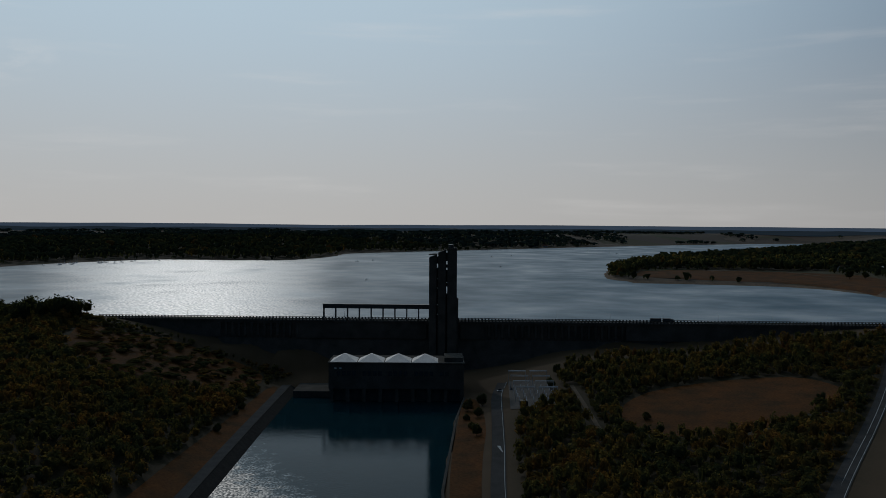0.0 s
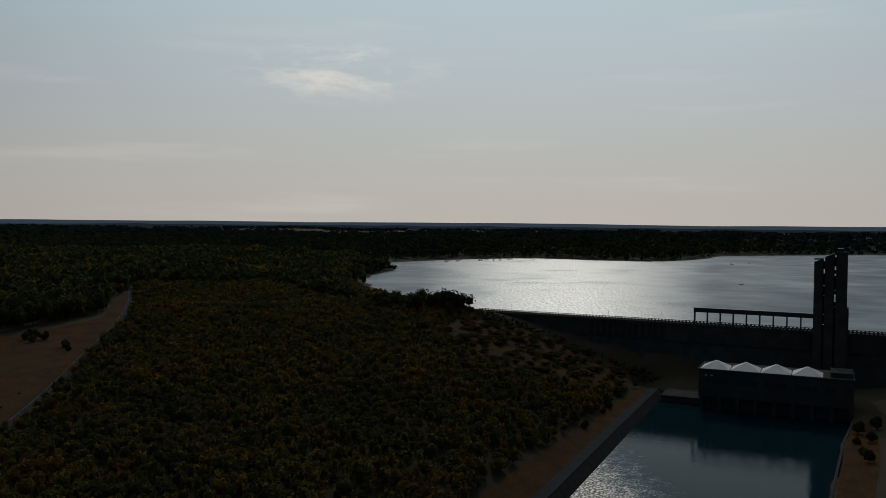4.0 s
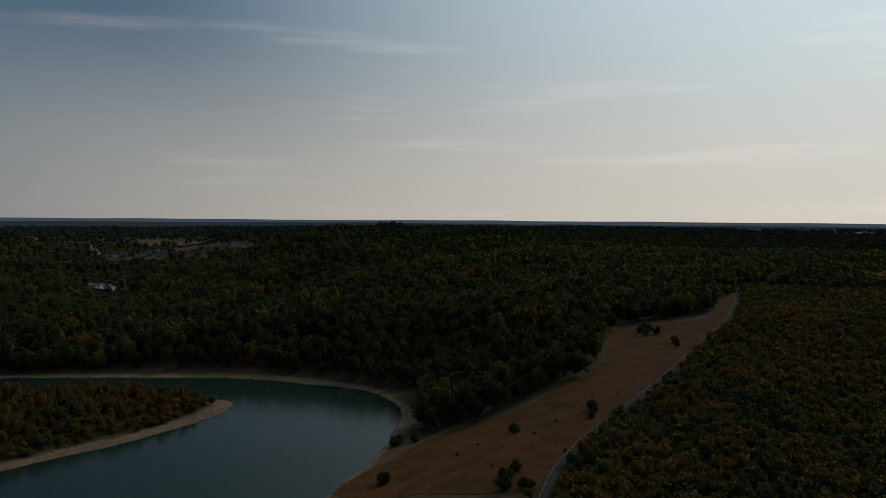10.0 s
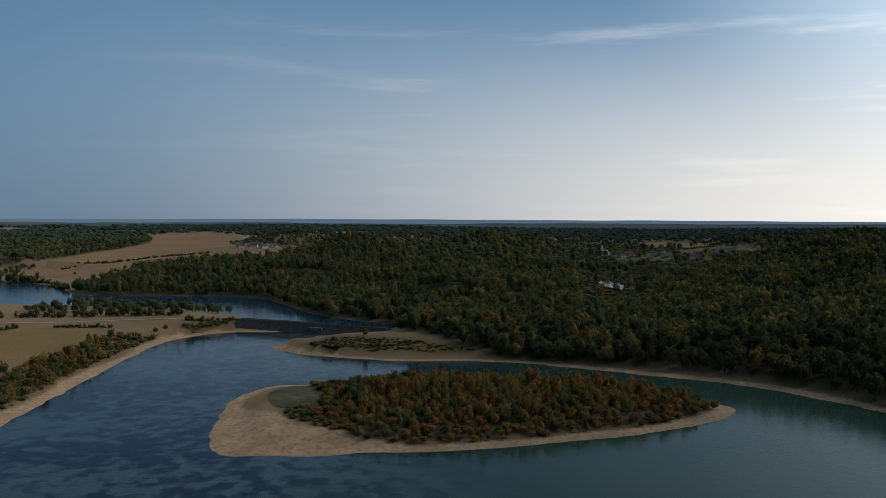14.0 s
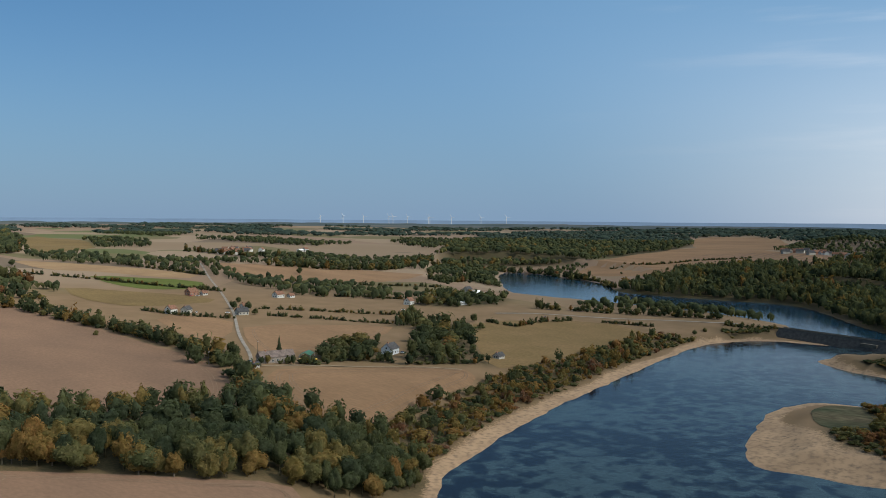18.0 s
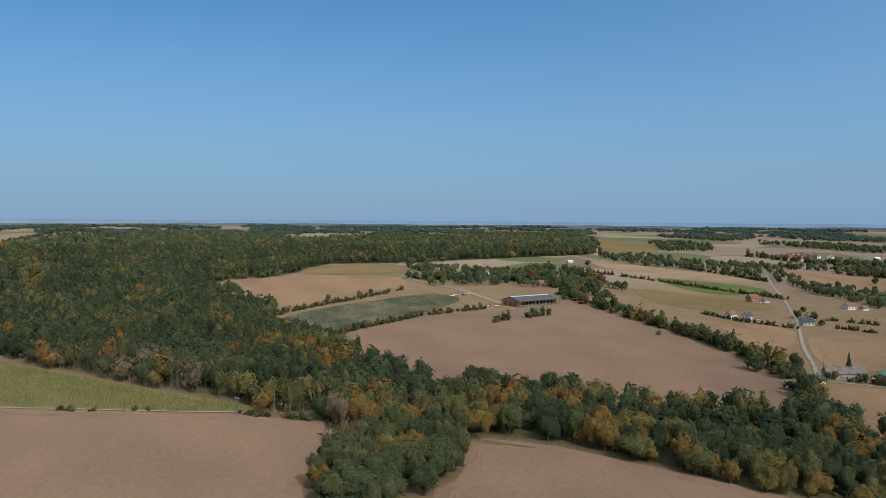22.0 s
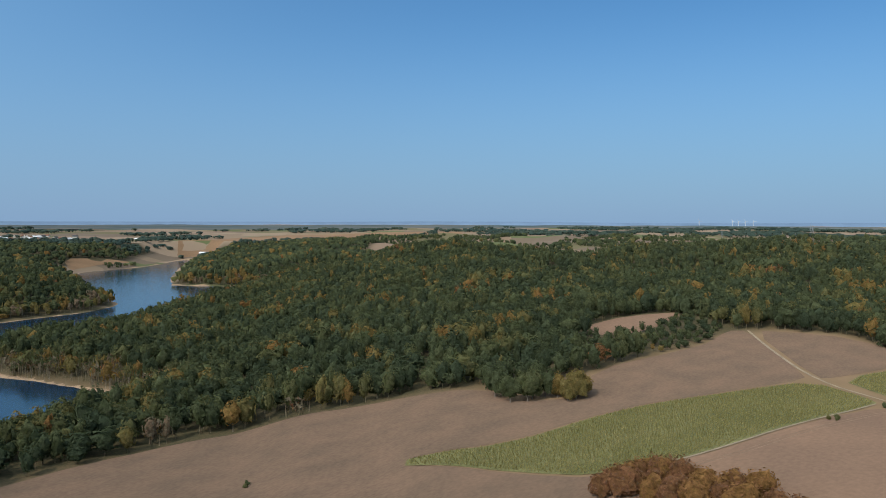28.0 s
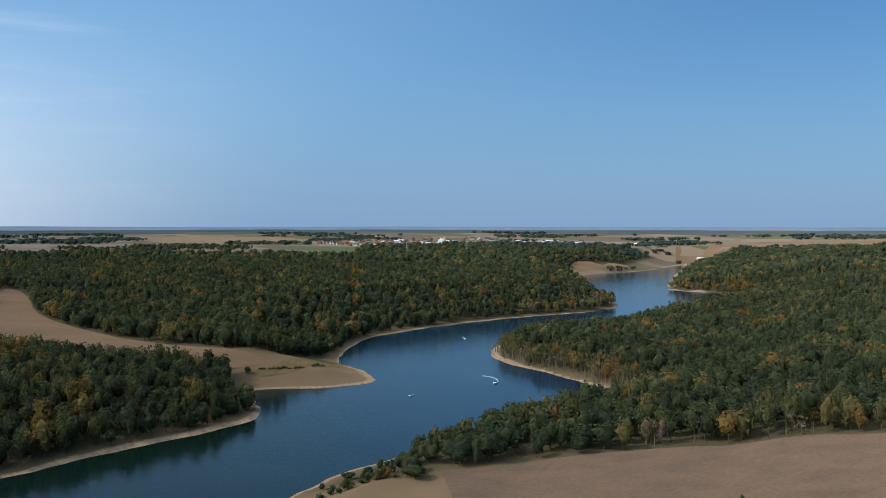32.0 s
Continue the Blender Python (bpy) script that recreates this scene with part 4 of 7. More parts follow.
# woods: mean tree height, spacing near, outline, share of autumn colour
WOODS = {
    "young_west": (7, 5.5, [(-120, 300), (-121, 560), (-175, 600), (-260, 560), (-280, 640), (-420, 740), (-560, 930), (-600, 1000), (-690, 900), (-640, 650), (-500, 480), (-425, 375), (-352, 275), (-305, 205), (-262, 160), (-200, 150), (-130, 200)], .35),
    "scrub_slope": (3.2, 4.6, [(-290, 650), (-262, 640), (-200, 640), (-112, 625), (-112, 560), (-122, 480), (-180, 480), (-270, 540)], .35),
    "slope_top": (2.6, 10, SLOPE_DAM, .4),
    "garden_a": (8, 8.5, GARDEN_A, .5),
    "garden_b": (9, 9.5, GARDEN_B, .5),
    "spit_scrub": (1.3, 3.6, SPIT, .6),
    "shoulder_scrub": (2.5, 4, SHOULDER, .7),
    "garden_c": (9, 5, GARDEN_C, .2),
    "garden_d": (9, 9, GARDEN_D, .35),
    "garden_e": (5, 5, GARDEN_E, .5),
    "hill_west": (14, 8, [(-258, 640), (-275, 600), (-330, 600), (-420, 700), (-560, 930), (-610, 1180), (-760, 1300), (-800, 1420), (-720, 1560), (-1900, 2300), (-1600, 1100), (-700, 700), (-650, 720), (-640, 640), (-560, 760), (-400, 650)], .15),
    "forest_west": (18, 8.5, [(-392, 215), (-420, 180), (-450, 210), (-520, 235), (-600, 190), (-650, 140), (-680, 60), (-720, -60), (-800, -150), (-870, -140), (-890, -170),
                              (-930, -250), (-1050, -330), (-1130, -400), (-1140, -600), (-1180, -720), (-1500, -700), (-1700, -300), (-2300, -300), (-2600, 600), (-2400, 1500), (-1900, 2300), (-1600, 1100), (-760, 780), (-640, 660), (-600, 600), (-520, 500), (-510, 380), (-400, 300)], .25),
    "island": (11, 5.2, [(-530, 112), (-490, 60), (-470, 20), (-446, -30), (-432, -80), (-442, -120), (-470, -150), (-540, -172), (-572, -160), (-590, -90), (-594, -18), (-580, 60), (-560, 95)], .8),
    "strip_end": (10, 6, STRIP_END, .3),
    "strip_south": (14, 7.2, [(-60, -372), (-108, -345), (-137, -318), (-158, -297), (-174, -275), (-215, -262), (-255, -262), (-285, -300), (-262, -330), (-275, -372), (-250, -375), (-185, -398), (-124, -432), (-81, -462), (-45, -440), (-26, -395)], .95),
    "clump_south": (13, 7, [(-24, -392), (-16, -342), (-4, -284), (-10, -255), (-46, -285), (-66, -305), (-76, -352)], .25),
    "shore_scrub": (3.8, 4.8, [(-283, -300), (-330, -320), (-428, -345), (-500, -362), (-620, -378), (-745, -395), (-770, -384), (-640, -366), (-530, -345), (-440, -328), (-375, -310), (-320, -292), (-280, -275)], .45),
    "wood_south": (16, 7.2, [(-45, -440), (-26, -395), (10, -420), (55, -468), (104, -510), (147, -545), (190, -590), (255, -625), (300, -600), (310, -540), (310, -405), (330, -335), (356, -275), (372, -220), (374, -176), (381, -134), (379, -90), (374, -50), (380, 0), (420, -34), (470, -85), (510, -155), (545, -215), (572, -236), (640, -206), (702, -178), (747, -170), (838, -210), (850, -270), (885, -315), (920, -360), (1000, -430), (1110, -560), (1250, -725), (1335, -758), (1400, -700), (1460, -645), (1620, -760), (1500, -1050), (1250, -1080), (1000, -1200), (700, -1750), (300, -2400), (-100, -2000), (-900, -2450), (-560, -1500), (-200, -1330), (-75, -1330), (0, -1140), (60, -1120), (98, -1030), (36, -865), (16, -770), (18, -720), (-22, -640), (-60, -520), (-81, -475)], .28),
    "wood_east": (15, 6.5, [(430, 145), (500, 70), (552, 40), (580, 60), (630, 60), (650, 70), (634, 140), (674, 230), (760, 300), (560, 420), (420, 300)], .45),
    "forest_east": (16, 7.7, [(690, 20), (750, -10), (885, -45), (950, -100), (1000, -170), (1075, -281), (1110, -377), (1175, -445), (1400, -480), (1780, -590), (1830, -100), (1700, 650), (1500, 800), (1100, 380), (1000, 315), (880, 270), (812, 230), (712, 135)], .32),
    "scrub_dam": (6, 4.9, [(34, 280), (36, 400), (42, 470), (48, 492), (74, 492), (78, 560), (90, 600), (200, 610), (400, 610), (420, 480), (260, 480), (195, 385), (150, 310), (90, 260)], .5),
    "point_wood": (16, 9, [(245, 1200), (240, 1250), (290, 1440), (440, 1720), (900, 2200), (1500, 2300), (1700, 1700), (900, 1300), (520, 1270), (330, 1370), (280, 1240)], .15),
    "hill_prelake": (13, 8, HILL_WOOD, .1),
    "far_east": (14, 8, [(1780, -590), (1830, -100), (2250, -150), (2480, -500), (2480, -900), (2350, -1000), (2060, -790), (1940, -590)], .1),
    "far_right": (13, 8, [(1440, -670), (2040, -975), (2320, -1130), (2300, -1400), (1700, -1350), (1480, -1080), (1600, -780)], .2),
    "far_shore": (17, 10, [(-740, 1440), (-690, 1560), (-577, 1730), (-440, 1705), (-310, 1715), (-255, 1900), (-250, 2090), (-160, 2185), (120, 2460), (500, 2830), (300, 3200), (-400, 2700), (-1200, 2500), (-1500, 2100), (-1000, 1700)], .1),
}
BIRCH_LINES = [[(790, -180), (754, -174), (693, -189), (660, -206), (616, -221), (568, -236)], [(385, -160), (376, -186), (366, -227), (362, -253)], [(85, -476), (57, -455), (25, -431), (-4, -408)], [(640, 128), (655, 80)], [(1080, -290), (1110, -385)], [(1335, -766), (1395, -712), (1455, -662)], [(1140, -400), (1200, -455)],
               [(135, -530), (100, -500), (60, -465)], [(-20, -345), (-30, -375), (-40, -400)]]

# ---- ground, one sheet out to the horizon ----
def mesh_object(name, verts, faces, mat, smooth_faces=True, parent=None):
    me = bpy.data.meshes.new(name)
    me.from_pydata([tuple(v) for v in verts] if not isinstance(verts, np.ndarray) else verts.tolist(), [], faces.tolist() if isinstance(faces, np.ndarray) else faces)
    me.materials.append(mat)
    if smooth_faces:
        me.shade_smooth()
    ob = new(name, me)
    if parent:
        ob.parent = parent
    return ob


def floats(me, name, values):
    me.attributes.new(name, "FLOAT", "POINT").data.foreach_set("value", np.asarray(values, np.float32).ravel())


FIELD_SHAPES = {k: rounded(p, 1) for k, (_, p) in FIELDS.items()}


def field_depth(x, y):
    """How far inside any field a place lies; negative outside."""
    best = np.full(np.shape(x), -1e9)
    for p in FIELD_SHAPES.values():
        best = np.maximum(best, -outline_distance(x, y, p))
    return best


GROUND = bpy.data.materials.new("open_country")
GROUND.use_nodes = True
gn, gl = GROUND.node_tree.nodes, GROUND.node_tree.links


def node(kind, **values):
    k = gn.new(kind)
    for key, v in values.items():
        k.inputs[key.replace("_", " ")].default_value = v
    return k


def blend(fac, one, two):
    k = gn.new("ShaderNodeMix")
    k.data_type = "RGBA"
    gl.new(fac, k.inputs["Factor"])
    for side, v in (("A", one), ("B", two)):
        if isinstance(v, tuple):
            k.inputs[side].default_value = (*v, 1)
        else:
            gl.new(v, k.inputs[side])
    return k.outputs["Result"]


def steps(src, lo, hi):
    k = node("ShaderNodeMapRange", From_Min=lo, From_Max=hi)
    gl.new(src, k.inputs["Value"])
    return k.outputs[0]


place = gn.new("ShaderNodeNewGeometry").outputs["Position"]
plots = node("ShaderNodeTexVoronoi", Scale=1 / 190)
plots.distance = "MANHATTAN"
gl.new(place, plots.inputs["Vector"])
pick = gn.new("ShaderNodeSeparateColor")
gl.new(plots.outputs["Color"], pick.inputs[0])
shades = gn.new("ShaderNodeValToRGB")
shades.color_ramp.interpolation = "CONSTANT"
for pos, c in ((.0, (.135, .090, .060)), (.22, (.095, .068, .046)), (.42, (.158, .112, .075)), (.62, (.085, .07, .034)), (.75, (.135, .094, .06)), (.9, (.065, .07, .027))):
    el = shades.color_ramp.elements.new(pos)
    el.color = (*c, 1)
gl.new(pick.outputs[0], shades.inputs["Fac"])
stain = node("ShaderNodeTexNoise", Scale=1 / 25, Detail=5)
tuft = node("ShaderNodeTexNoise", Scale=.7, Detail=4)
for k in (stain, tuft):
    gl.new(place, k.inputs["Vector"])
sand_at, wood_at, bare_at = (gn.new("ShaderNodeAttribute") for _ in range(3))
sand_at.attribute_name, wood_at.attribute_name, bare_at.attribute_name = "sand", "wood", "near"
meadow = blend(steps(stain.outputs["Fac"], .35, .65), (.108, .069, .036), (.132, .084, .047))
open_land = blend(bare_at.outputs["Fac"], shades.outputs[0], meadow)
floor_ = blend(steps(tuft.outputs["Fac"], .4, .6), (.034, .03, .014), (.055, .04, .02))
land = blend(wood_at.outputs["Fac"], open_land, floor_)
beach = blend(steps(stain.outputs["Fac"], .4, .65), (.250, .162, .097), (.192, .124, .075))
pebbles = node("ShaderNodeTexNoise", Scale=.32, Detail=6)
gl.new(place, pebbles.inputs["Vector"])
beach = blend(steps(pebbles.outputs["Fac"], .46, .72), beach, (.120, .083, .055))
soft_sand = gn.new("ShaderNodeMath")
soft_sand.operation = "MULTIPLY_ADD"
soft_sand.inputs[1].default_value = .5
gl.new(tuft.outputs["Fac"], soft_sand.inputs[0])
gl.new(sand_at.outputs["Fac"], soft_sand.inputs[2])
whole = blend(steps(soft_sand.outputs[0], .7, .85), land, beach)
gl.new(whole, gn["Principled BSDF"].inputs["Base Color"])
gn["Principled BSDF"].inputs["Roughness"].default_value = .95
gn["Principled BSDF"].inputs["Specular IOR Level"].default_value = .1
gn["Principled BSDF"].inputs["Diffuse Roughness"].default_value = 1.0

AZ_N = 720
rings = [0.0]
r = 110.0
while r < 4960:
    rings.append(r)
    r *= 1.016 if r > 240 else 1.05
rings = np.array(rings[1:])
ang = np.linspace(0, 2 * math.pi, AZ_N, endpoint=False)
gx = -np.sin(ang)[None, :] * rings[:, None]
gy = np.cos(ang)[None, :] * rings[:, None]
gz = height(gx, gy)
deep = field_depth(gx, gy)
gz = gz - np.clip(deep * .1, 0, .5)


def woodiness(x, y):
    """1 in woods, 0 in the open, from the zones of the plan."""
    out = np.zeros(np.shape(x))
    for zone in WOODS.values():
        out = np.maximum(out, np.clip(.5 - outline_distance(x, y, zone[2]) / 24, 0, 1))
    return out


def shore_sand(x, y):
    west = np.maximum(outline_distance(x, y, SHORES["west"]), -outline_distance(x, y, SHORES["isle"]))
    lower = np.minimum(west, outline_distance(x, y, SHORES["east"]))
    ripple = waves(x, y, 60, 5) * 1.8 + waves(x, y, 22, 6) * .9
    wide = 11 + 4 * waves(x, y, 240, 14) + 38 * smooth(90, 20, np.hypot(x + 432, y + 150)) + 5 * smooth(80, 40, np.hypot(x - 640, y + 10)) - 6 * smooth(200, 300, x) - 9 * smooth(110, 50, np.hypot(x + 365, y - 140))
    wide = np.maximum(wide, 2.5)
    s = np.clip(1 - (lower + ripple) / (2 * wide), 0, 1)
    up = outline_distance(x, y, SHORES["upper"]) + ripple * 1.3
    return np.maximum(s, np.clip(1 - up / 24, 0, 1) * (y > 662) * smooth(120, 220, x))


n_r = len(rings)
verts = np.stack([gx, gy, gz], -1).reshape(-1, 3)
verts = np.vstack([verts, [[0, 0, 2.0]]])
i, j = np.meshgrid(np.arange(n_r - 1), np.arange(AZ_N), indexing="ij")
j2 = (j + 1) % AZ_N
quads = np.stack([i * AZ_N + j, i * AZ_N + j2, (i + 1) * AZ_N + j2, (i + 1) * AZ_N + j], -1).reshape(-1, 4)
hub = len(verts) - 1
faces = quads[:, ::-1].tolist() + [(hub, k, (k + 1) % AZ_N)[::-1] for k in range(AZ_N)]
ground = mesh_object("ground", verts, faces, GROUND)
floats(ground.data, "sand", np.append(shore_sand(gx, gy), 0))
floats(ground.data, "wood", np.append(woodiness(gx, gy), 0))
floats(ground.data, "near", np.append(1 - smooth(900, 1300, np.hypot(gx, gy)), 1))
tagged(ground, "rolling open country with dry grass, woods and sandy lake shores", "ground", kind="structure")


def sheet(name, poly, z, mat, label, category="water"):
    bm = bmesh.new()
    f = bm.faces.new([bm.verts.new((x, y, z)) for x, y in poly])
    f.normal_update()
    if f.normal.z < 0:
        f.normal_flip()
    bmesh.ops.triangulate(bm, faces=[f])
    me = bpy.data.meshes.new(name)
    bm.to_mesh(me)
    bm.free()
    me.materials.append(mat)
    return tagged(new(name, me), label, category, kind="structure")


def grown(poly, d):
    """The outline moved outwards by d metres."""
    area = sum(ax * by - bx * ay for (ax, ay), (bx, by) in zip(poly, poly[1:] + poly[:1]))
    s = 1 if area > 0 else -1
    out = []
    for k in range(len(poly)):
        (ax, ay), (bx, by), (cx, cy) = poly[k - 1], poly[k], poly[(k + 1) % len(poly)]
        tx, ty = cx - ax, cy - ay
        q = math.hypot(tx, ty) or 1
        out.append((bx + s * ty / q * d, by - s * tx / q * d))
    return out


sheet("water_lower_west", grown(LAKE_WEST, 14), 0, WATER_LOW, "calm dark blue reservoir water round a wooded island")
sheet("water_lower_east", grown(LAKE_EAST, 12), 0, WATER_EAST, "calm blue lake arm winding between woods")
sheet("water_channel", CHANNEL, 0, WATER_TAIL, "dark calm tailwater below the power house")
sheet("water_prelake", grown(PRELAKE, 10), PRE, WATER_EAST, "small blue lake behind the road dam")
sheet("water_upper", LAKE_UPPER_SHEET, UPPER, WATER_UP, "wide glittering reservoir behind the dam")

px_, py_ = np.array(POND, float).T
sheet("water_pond", grown(POND, 3), float(height(px_, py_).max()) + .6, WATER_LOW, "small pale pond in the wooded valley")

# ---- fields, draped just over the ground ----
from mathutils.geometry import delaunay_2d_cdt
FIELD_LOOK = {"weedy": (WEEDY, "brown fallow field with thin weeds", "field"), "soil": (SOIL, "bare brown harrowed field", "field"), "tan": (TAN, "tan stubble field", "field"), "crop": (CROP, "yellow-green standing maize field", "field"),
              "grass": (GRASS, "dry grazed pasture", "field"), "green": (GREEN, "bright green young crop field", "field"), "pale": (PALE, "pale harvested grain field", "field"),
              "olive": (OLIVE, "olive dry meadow", "field"), "dark": (DARK, "patchy dark green crop field", "field"), "dry": (DRY, "dry rust-brown grass slope", "meadow")}


def drape(name, poly, mat, lift=.08, cell=None):
    """A patch of the ground's surface within an outline."""
    edge = []
    far_ = min(math.hypot(x, y) for x, y in poly)
    cell = float(cell or max(5, far_ * .014))
    for (ax, ay), (bx, by) in zip(poly, poly[1:] + poly[:1]):
        n = max(1, int(math.hypot(bx - ax, by - ay) / cell))
        edge += [(ax + (bx - ax) * k / n, ay + (by - ay) * k / n) for k in range(n)]
    xs, ys = [p[0] for p in poly], [p[1] for p in poly]
    mx, my = np.meshgrid(np.arange(float(min(xs)), max(xs), cell), np.arange(float(min(ys)), max(ys), cell))
    mx[::2] += cell * .5
    keep = outline_distance(mx, my, poly) < -cell * .45
    pts = edge + list(zip(mx[keep].tolist(), my[keep].tolist()))
    ne = len(edge)
    out = delaunay_2d_cdt([Vector(p) for p in pts], [(k, (k + 1) % ne) for k in range(ne)], [], 1, .01)
    vx = np.array([(v.x, v.y) for v in out[0]])
    vz = height(vx[:, 0], vx[:, 1]) + lift
    ob = mesh_object(name, np.column_stack([vx, vz]), [tuple(f) for f in out[2]], mat)
    if ob.data.polygons[0].normal.z < 0:
        ob.data.flip_normals()
    return ob


for key, (look_, _) in FIELDS.items():
    mat, label, cat = FIELD_LOOK[look_]
    tagged(drape("field" if cat == "field" else "meadow", FIELD_SHAPES[key], mat), label, cat, kind="structure")

# ---- standing maize, in rows ----
def maize(poly, row, gap, turn, seed):
    """Rows of leafy stalks over an outline, each of four crossed blades."""
    rng = np.random.RandomState(seed)
    ca, sa = math.cos(turn), math.sin(turn)
    u = [x * ca + y * sa for x, y in poly]
    w = [-x * sa + y * ca for x, y in poly]
    mu, mw = np.meshgrid(np.arange(min(u), max(u), gap), np.arange(min(w), max(w), row))
    mu, mw = (mu + rng.uniform(-.5, .5, mu.shape) * gap).ravel(), (mw + rng.normal(size=mw.shape) * .12).ravel()
    x, y = mu * ca - mw * sa, mu * sa + mw * ca
    keep = (outline_distance(x, y, poly) < -1.2) & (rng.uniform(size=len(x)) < .93)
    x, y = x[keep], y[keep]
    z = height(x, y)
    n = len(x)
    v, f, t = [], [], []
    tone = np.clip(.45 + .16 * rng.normal(size=n) + .12 * waves(x, y, 28, 77), 0, 1)
    for k in range(4):
        a_ = rng.uniform(0, 6.28, n)
        out, tall = rng.uniform(.35, .8, n), rng.uniform(.8, 1.5, n)
        dx, dy = np.cos(a_), np.sin(a_)
        v.append(np.stack([np.stack([x - dy * .16, y + dx * .16, z], -1), np.stack([x + dy * .16, y - dx * .16, z], -1), np.stack([x + dx * out, y + dy * out, z + tall], -1)], 1).reshape(-1, 3))
        f.append((np.arange(n * 3) + k * n * 3).reshape(-1, 3))
        t.append(np.repeat(np.clip(tone + rng.uniform(-.12, .12, n), 0, 1), 3))
    ob = mesh_object("maize_rows", np.vstack(v), np.vstack(f), MAIZE, False)
    floats(ob.data, "tint", np.concatenate(t))
    return tagged(ob, "standing yellow-green maize planted in rows", "maize", kind="stuff")


MAIZE = foliage("maize_leaves", [(0, (.180, .158, .056)), (.5, (.255, .212, .086)), (1, (.330, .255, .125))])
maize(FIELD_SHAPES["crop_a"], 1.5, 1.15, 1.72, 3)
maize(FIELD_SHAPES["crop_b"], 1.5, 1.15, 2.55, 4)

# ---- hazy far ranges behind the last woods ----
n_far = 720
far_a = np.linspace(0, 2 * math.pi, n_far, endpoint=False)


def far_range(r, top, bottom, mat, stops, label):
    """A ring of far country. Haze is put into its glow: blue away from the sun, paler towards it."""
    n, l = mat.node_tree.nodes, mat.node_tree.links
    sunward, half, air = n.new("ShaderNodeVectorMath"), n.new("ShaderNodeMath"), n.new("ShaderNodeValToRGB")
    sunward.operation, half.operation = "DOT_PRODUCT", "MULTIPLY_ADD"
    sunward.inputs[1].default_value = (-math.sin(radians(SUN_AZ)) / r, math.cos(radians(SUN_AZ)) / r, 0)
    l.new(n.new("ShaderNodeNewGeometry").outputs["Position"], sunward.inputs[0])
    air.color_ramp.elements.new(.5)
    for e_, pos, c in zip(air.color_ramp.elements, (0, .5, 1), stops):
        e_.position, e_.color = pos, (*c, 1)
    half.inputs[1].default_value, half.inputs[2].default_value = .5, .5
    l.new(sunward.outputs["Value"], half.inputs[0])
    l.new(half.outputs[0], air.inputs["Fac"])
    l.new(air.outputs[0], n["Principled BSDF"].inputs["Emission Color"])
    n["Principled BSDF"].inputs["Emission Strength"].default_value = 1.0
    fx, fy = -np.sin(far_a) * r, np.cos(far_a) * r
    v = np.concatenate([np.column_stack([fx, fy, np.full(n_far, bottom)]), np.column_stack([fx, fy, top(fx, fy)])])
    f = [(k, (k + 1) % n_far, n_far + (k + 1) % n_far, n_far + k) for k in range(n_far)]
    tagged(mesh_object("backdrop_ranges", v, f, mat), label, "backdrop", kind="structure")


# haze is put into the bluish base colours of both rings too
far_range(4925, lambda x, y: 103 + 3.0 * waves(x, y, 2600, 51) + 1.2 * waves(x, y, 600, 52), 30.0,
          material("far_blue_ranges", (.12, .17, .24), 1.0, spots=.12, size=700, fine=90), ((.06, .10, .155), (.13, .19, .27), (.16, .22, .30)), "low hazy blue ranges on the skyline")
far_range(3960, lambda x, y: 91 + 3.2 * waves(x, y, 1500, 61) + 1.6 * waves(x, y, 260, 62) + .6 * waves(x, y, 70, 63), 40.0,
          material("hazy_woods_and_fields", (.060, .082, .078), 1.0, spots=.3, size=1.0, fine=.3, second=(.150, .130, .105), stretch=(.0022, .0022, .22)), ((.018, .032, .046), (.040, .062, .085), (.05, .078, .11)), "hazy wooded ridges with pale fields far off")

# ---- woods ----
def ball(level):
    bm = bmesh.new()
    bmesh.ops.create_icosphere(bm, subdivisions=level, radius=1)
    v = np.array([q.co[:] for q in bm.verts])
    f = np.array([[q.index for q in t.verts] for t in bm.faces])
    bm.free()
    return v, f


BALLS = {k: ball(k) for k in (1, 2, 3)}


